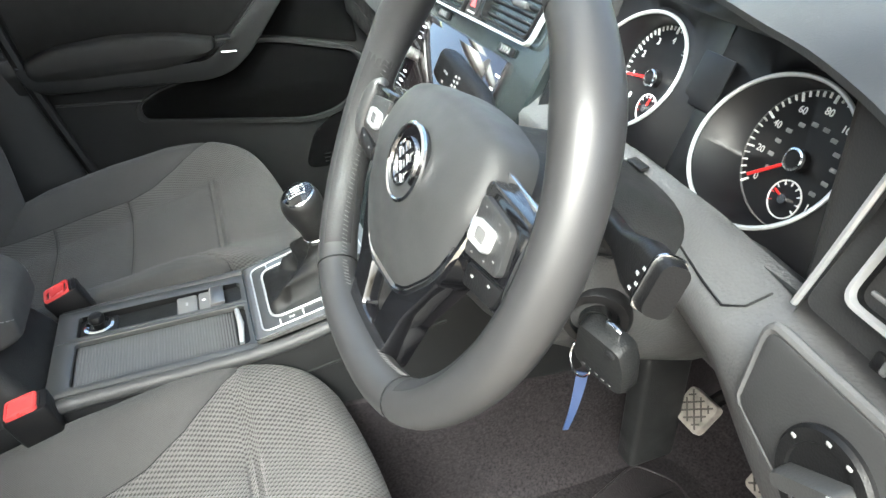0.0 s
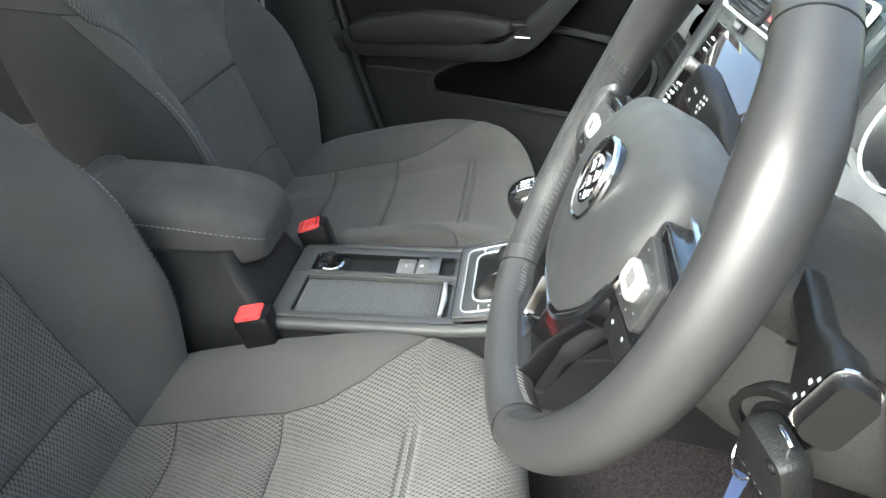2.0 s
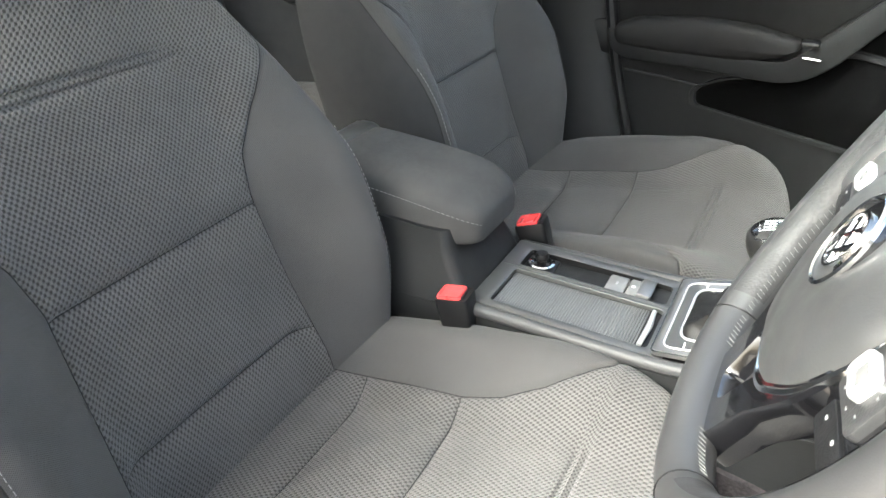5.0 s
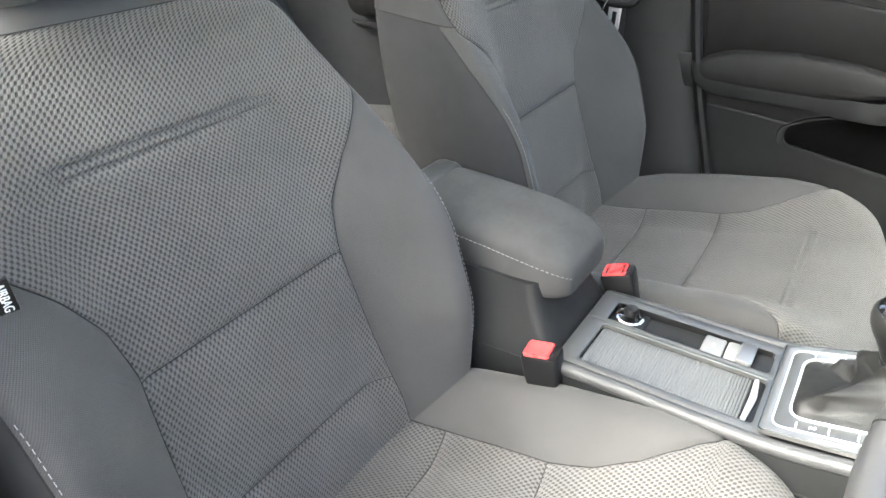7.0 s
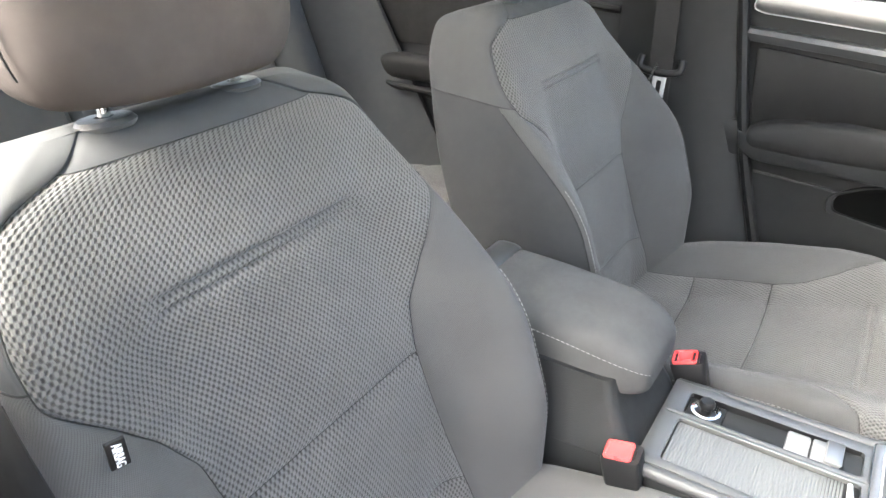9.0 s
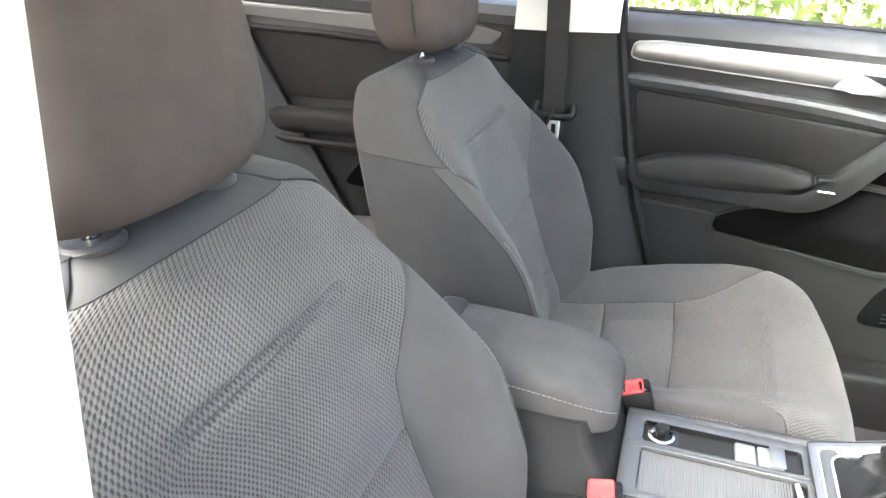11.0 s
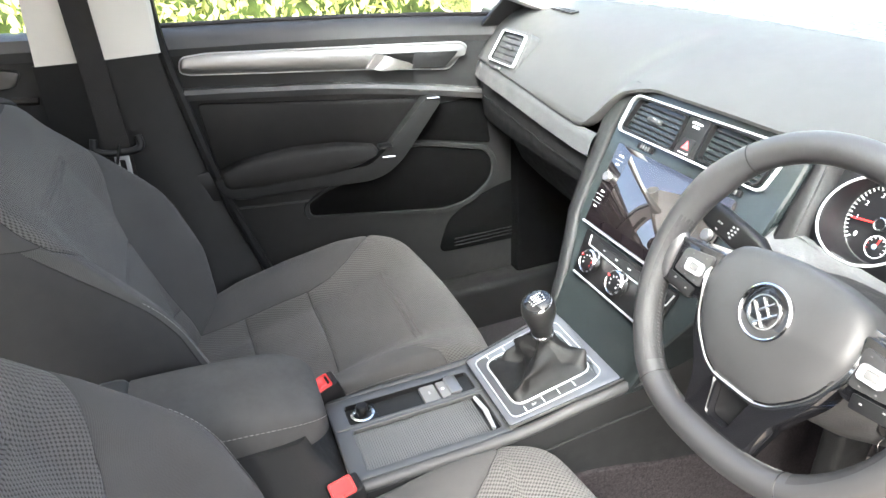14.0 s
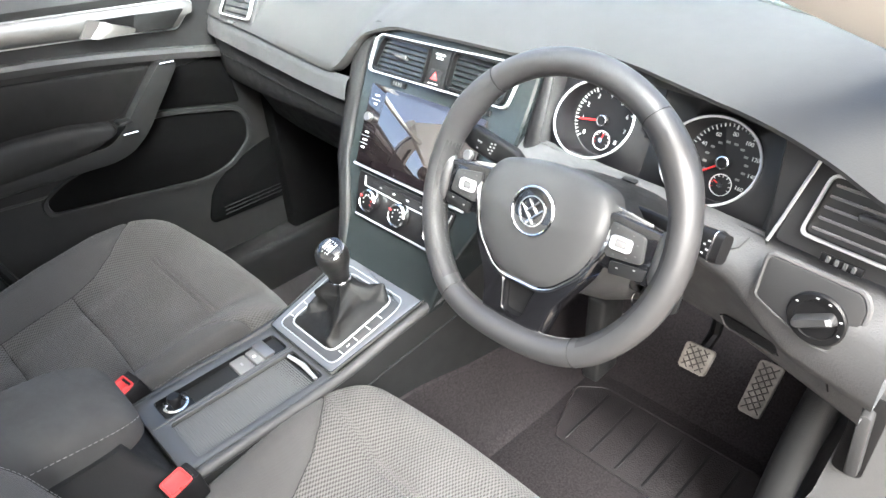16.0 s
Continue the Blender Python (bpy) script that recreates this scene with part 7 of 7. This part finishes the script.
# ---- driver's footwell ----
for sx in (-1, 1):
    ty = np.linspace(-0.12, 0.66, 40)
    tw = np.interp(ty, (-0.12, -0.02, 0.06, 0.12, 0.30, 0.62), (0.0945, 0.100, 0.108, 0.118, 0.130, 0.130)) * 1.02 + 0.004
    tz = np.interp(ty, (-0.12, 0.02, 0.25, 0.66), (0.262, 0.256, 0.226, 0.22))
    tun = patch(np.array([[(XC + sx * (w_ + dx), y, z_ * fz + dz) for y, w_, z_ in zip(ty, tw, tz)] for dx, fz, dz in ((-0.008, 1.0, 0.004), (0.0, 1.0, 0.0), (0.002, 0.9, 0.0), (0.004, 0.5, 0.0), (0.010, 0.15, 0.0), (0.030, 0.03, 0.002), (0.045, 0.0, 0.001))]))
    solid("tunnel_carpet_" + ("left" if sx < 0 else "right"), tun, CARPET, "charcoal carpet rising against the side of the console", "carpet", kind="structure")
mat_t = thing("floor_mat", (0.40, 0.2, 0.0), "dark carpet floor mat with a ribbed rubber heel pad", "floor mat")
part("carpet", plate(rpoly([(0.17, -0.05), (0.60, -0.05), (0.60, 0.44), (0.52, 0.50), (0.30, 0.50), (0.17, 0.46)], 0.04), 0.010, Matrix.Translation((0, 0, 0.001)), 0.004), CARPET, mat_t, "charcoal carpet mat")
HPO = rpoly([(0.228, 0.266), (0.585, 0.272), (0.585, 0.425), (0.560, 0.442), (0.232, 0.442), (0.182, 0.402)], 0.016)
hp = part("heel_pad", plate(HPO, 0.004, Matrix.Translation((0, 0, 0.0105)), 0.002), RUBBER, mat_t, "ribbed black rubber heel pad")
part("pad_edge", tube([Vector((x, y, 0.0142)) for x, y in HPO], 0.0022, 6, True), RUBBER, hp, "raised rubber edge")
for k in range(6):
    part("rib", box(0.2455 + 0.0565 * k, 0.2515 + 0.0565 * k, 0.277, 0.428, 0.0143, 0.0158, 0.0007, 1), PLAST_D, hp)
for nm, cx_, cy_, cz_, w_, h_, tilt, lab in (("clutch_pedal", 0.300, 0.385, 0.255, 0.050, 0.047, 52, "clutch"), ("brake_pedal", 0.427, 0.386, 0.262, 0.051, 0.048, 52, "brake"), ("accelerator_pedal", 0.526, 0.425, 0.228, 0.040, 0.096, 48, "accelerator")):
    pd = thing(nm, (cx_, cy_ + 0.02, 0.05), "worn pale rubber " + lab + " pedal with a diamond tread", "pedal", group="pedals")
    pm = Matrix.Translation((cx_, cy_, cz_)) @ pose(0, 0, 0, tilt)
    pad_ = part("pad", plate(rpoly([(-w_ / 2, h_ / 2 - 0.002), (w_ / 2, h_ / 2), (w_ / 2 * 0.92, -h_ / 2), (-w_ / 2 * 0.92, -h_ / 2)], 0.008), 0.012, pm, 0.003), PEDALR, pd, "pale worn rubber pad")
    for s1 in (-1, 1):
        for k in range(-4, 5):
            c = k * 0.0135
            pts = []
            for t in np.linspace(-0.08, 0.08, 33):
                x, y = t * 0.72, s1 * t * 0.72 + c
                if abs(x) < w_ / 2 - 0.004 and abs(y) < h_ / 2 - 0.004:
                    pts.append(pm @ Vector((x, y, 0.0122)))
            if len(pts) > 2:
                part("tread_groove", tube(pts, 0.0011, 4), PEDALD, pad_)
    part("arm", tube([pm @ Vector((0, 0.0, -0.002)), pm @ Vector((0, 0.05, -0.03)), Vector((cx_, cy_ + 0.07, cz_ + 0.14)), Vector((cx_, cy_ + 0.08, cz_ + 0.26))], 0.010, 8), PLAST_D, pd, "black steel pedal arm")
part("lever_cover", box(0.255, 0.29, 0.30, 0.37, 0.17, 0.36, 0.008, 3, None), DOORP, bpy.data.objects["clutch_pedal"], "grey plastic lever cover")
kp = thing("kick_panel_right", (0.66, 0.4, 0.0), "grey kick panel with the bonnet release lever", "kick panel")
# light from the door opening painted in: much paler than the left kick panel
part("panel", loft([[Vector(p) for p in ((0.60, y, 0.0), (0.635, y, 0.14), (0.668, y, 0.30), (0.682, y, 0.53), (0.74, y, 0.53), (0.74, y, 0.0))] for y in (0.22, 0.40, 0.60, 0.86)]), KNEEP, kp, "grey panel, coloured pale as if lit")
KF = basis((0.692, 0.2180, 0.425), (1, 0, 0), (0.05, 0.0, 1))
part("lever_recess", plate(rrect(0.034, 0.130, 0.010), 0.002, KF, 0.0008), PLAST_D, kp, "dark lever recess")
part("bonnet_lever", plate(rrect(0.014, 0.098, 0.005), 0.016, KF @ Matrix.Translation((0.002, -0.002, 0.002)) @ pose(0, 0, 0, 0, 0, 5), 0.004), SWITCHP, kp, "grey bonnet release lever")
arch = smooth_line([(0.652, 0.262, 0.50), (0.640, 0.25, 0.42), (0.630, 0.24, 0.30), (0.626, 0.22, 0.18), (0.624, 0.18, 0.06), (0.622, 0.10, 0.0)], 6)
part("carpet_edge", tube(arch, 0.023, 16), DOORP, kp, "scuffed dark plastic trim over the wheel arch")
solid("seat_height_lever", box(0.245, 0.285, -0.035, 0.005, 0.10, 0.135, 0.012, 3), PLAST_D, "black plastic adjuster handle under the driver's seat", "handle")

# ---- outside ----
solid("ground", patch(np.array([[(x, y, -0.42) for x in np.linspace(-60, 60, 13)] for y in np.linspace(-60, 60, 13)])), GROUND, "pale gravel ground beside the car", "ground", kind="structure")
rng = np.random.default_rng(5)


def leaf_cloud(n, x0, x1, y0, y1, z0, z1, size):
    bm = bmesh.new()
    for _ in range(n):
        c = Vector((rng.uniform(x0, x1), rng.uniform(y0, y1), rng.uniform(z0, z1)))
        lump = 0.22 * noise.noise(c * 1.3) + 0.10 * noise.noise(c * 3.7)
        c.x += lump
        e = Euler(rng.uniform(0, 6.28, 3)).to_matrix()
        s_ = size * rng.uniform(0.6, 1.4)
        vs = [bm.verts.new(c + e @ Vector(q) * s_) for q in ((-1, 0, 0), (0, -0.5, 0.1), (1, 0, 0), (0, 0.5, 0.1))]
        bm.faces.new(vs[:3])
        bm.faces.new((vs[0], vs[2], vs[3]))
    return bm


solid("hedge", leaf_cloud(42000, -3.35, -2.85, -4.5, 7.5, -0.42, 1.30, 0.030), LEAF, "sunlit yellow-green garden hedge along the drive", "hedge", kind="stuff")
# solid dark block; the shade between the leaves is put into its colour
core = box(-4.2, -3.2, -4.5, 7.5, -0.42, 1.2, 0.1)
solid("hedge_core", core, surface_mat("hedge_shade_green", (0.06, 0.09, 0.02), 0.9, var=0.6, vscale=14), "dark block inside the hedge, coloured as the shade among its leaves", "hedge", kind="stuff")
solid("hedge_front", leaf_cloud(9000, -6.0, 6.0, 5.6, 6.1, -0.42, 1.6, 0.055), LEAF, "green hedge ahead of the car", "hedge", kind="stuff")

cowl = patch(np.array([[(x, 0.525 - (0.45 if x > 0 else 0.15) * x * x + dy, z) for x in np.linspace(-0.66, 0.66, 30)] for dy, z in ((-0.004, 0.800), (0.002, 0.828), (0.015, 0.831), (0.045, 0.832), (0.12, 0.832), (0.22, 0.81))]))
solid("cowl", cowl, surface_mat("grey_cowl", (0.09, 0.105, 0.105), 0.25, var=0.1), "dark grey cowl strip along the foot of the windscreen", "cowl", kind="structure")
bonnet = patch(np.array([[(x, y, 0.828 - 0.10 * (y - 0.60) ** 2 - 0.05 * x * x) for x in np.linspace(-0.78, 0.78, 15)] for y in np.linspace(0.60, 1.9, 14)]))
solid("bonnet", bonnet, PAINT, "white painted bonnet beyond the windscreen", "bonnet")
mir = thing("door_mirror", (-0.93, 0.34, 0.86), "white door mirror on the passenger side", "door mirror")
mm = basis((-0.945, 0.245, 0.830), (1, 0.12, 0), (0, 0.05, 1))
mo = rpoly([(-0.10, -0.055), (0.085, -0.06), (0.10, 0.03), (0.06, 0.075), (-0.08, 0.07), (-0.115, 0.02)], 0.04)
part("housing", loft([[mm @ Vector((x * k, y * k, z)) for x, y in mo] for k, z in ((1.0, 0.0), (1.06, -0.02), (1.02, -0.06), (0.8, -0.10), (0.3, -0.12))]), PAINT, mir, "white mirror housing")
part("glass", plate([(x * 0.93, y * 0.93) for x, y in mo], 0.002, mm, 0.0005, -0.001), MIRROR, mir, "mirror glass")
part("foot", box(-0.86, -0.745, 0.27, 0.33, 0.765, 0.80, 0.012, 2), PLAST_D, mir, "black mirror foot")

pc = thing("parked_car", (-3.0, -5.0, -0.42), "white car parked behind, partly seen through the rear window", "car")
body_rows = []
for y, zt, hw in ((-7.2, 0.25, 0.75), (-6.8, 0.45, 0.82), (-5.9, 0.98, 0.80), (-4.7, 1.02, 0.80), (-3.9, 0.55, 0.84), (-3.2, 0.45, 0.82), (-2.9, 0.22, 0.74)):
    body_rows.append([Vector((-3.3 + q[0] * hw, y, q[1])) for q in ((-1, -0.2), (-1, 0.25), (-0.8, zt), (0.8, zt), (1, 0.25), (1, -0.2))])
part("body", loft(body_rows), PAINT, pc, "white car body")
for y in (-6.3, -3.8):
    wm = basis((-2.46, y, -0.11), (0, 1, 0), (0, 0, 1))
    wh = part("wheel", lathe([(0.20, -0.2), (0.31, -0.19), (0.315, 0.0), (0.27, 0.012), (0.21, 0.005)], 32, wm), TYRE, pc, "road wheel")
    part("rim", lathe([(0.205, 0.0), (0.20, 0.012), (0.18, -0.01), (0.06, 0.008), (0.01, 0.01)], 32, wm), ALLOY, wh, "silver alloy rim")
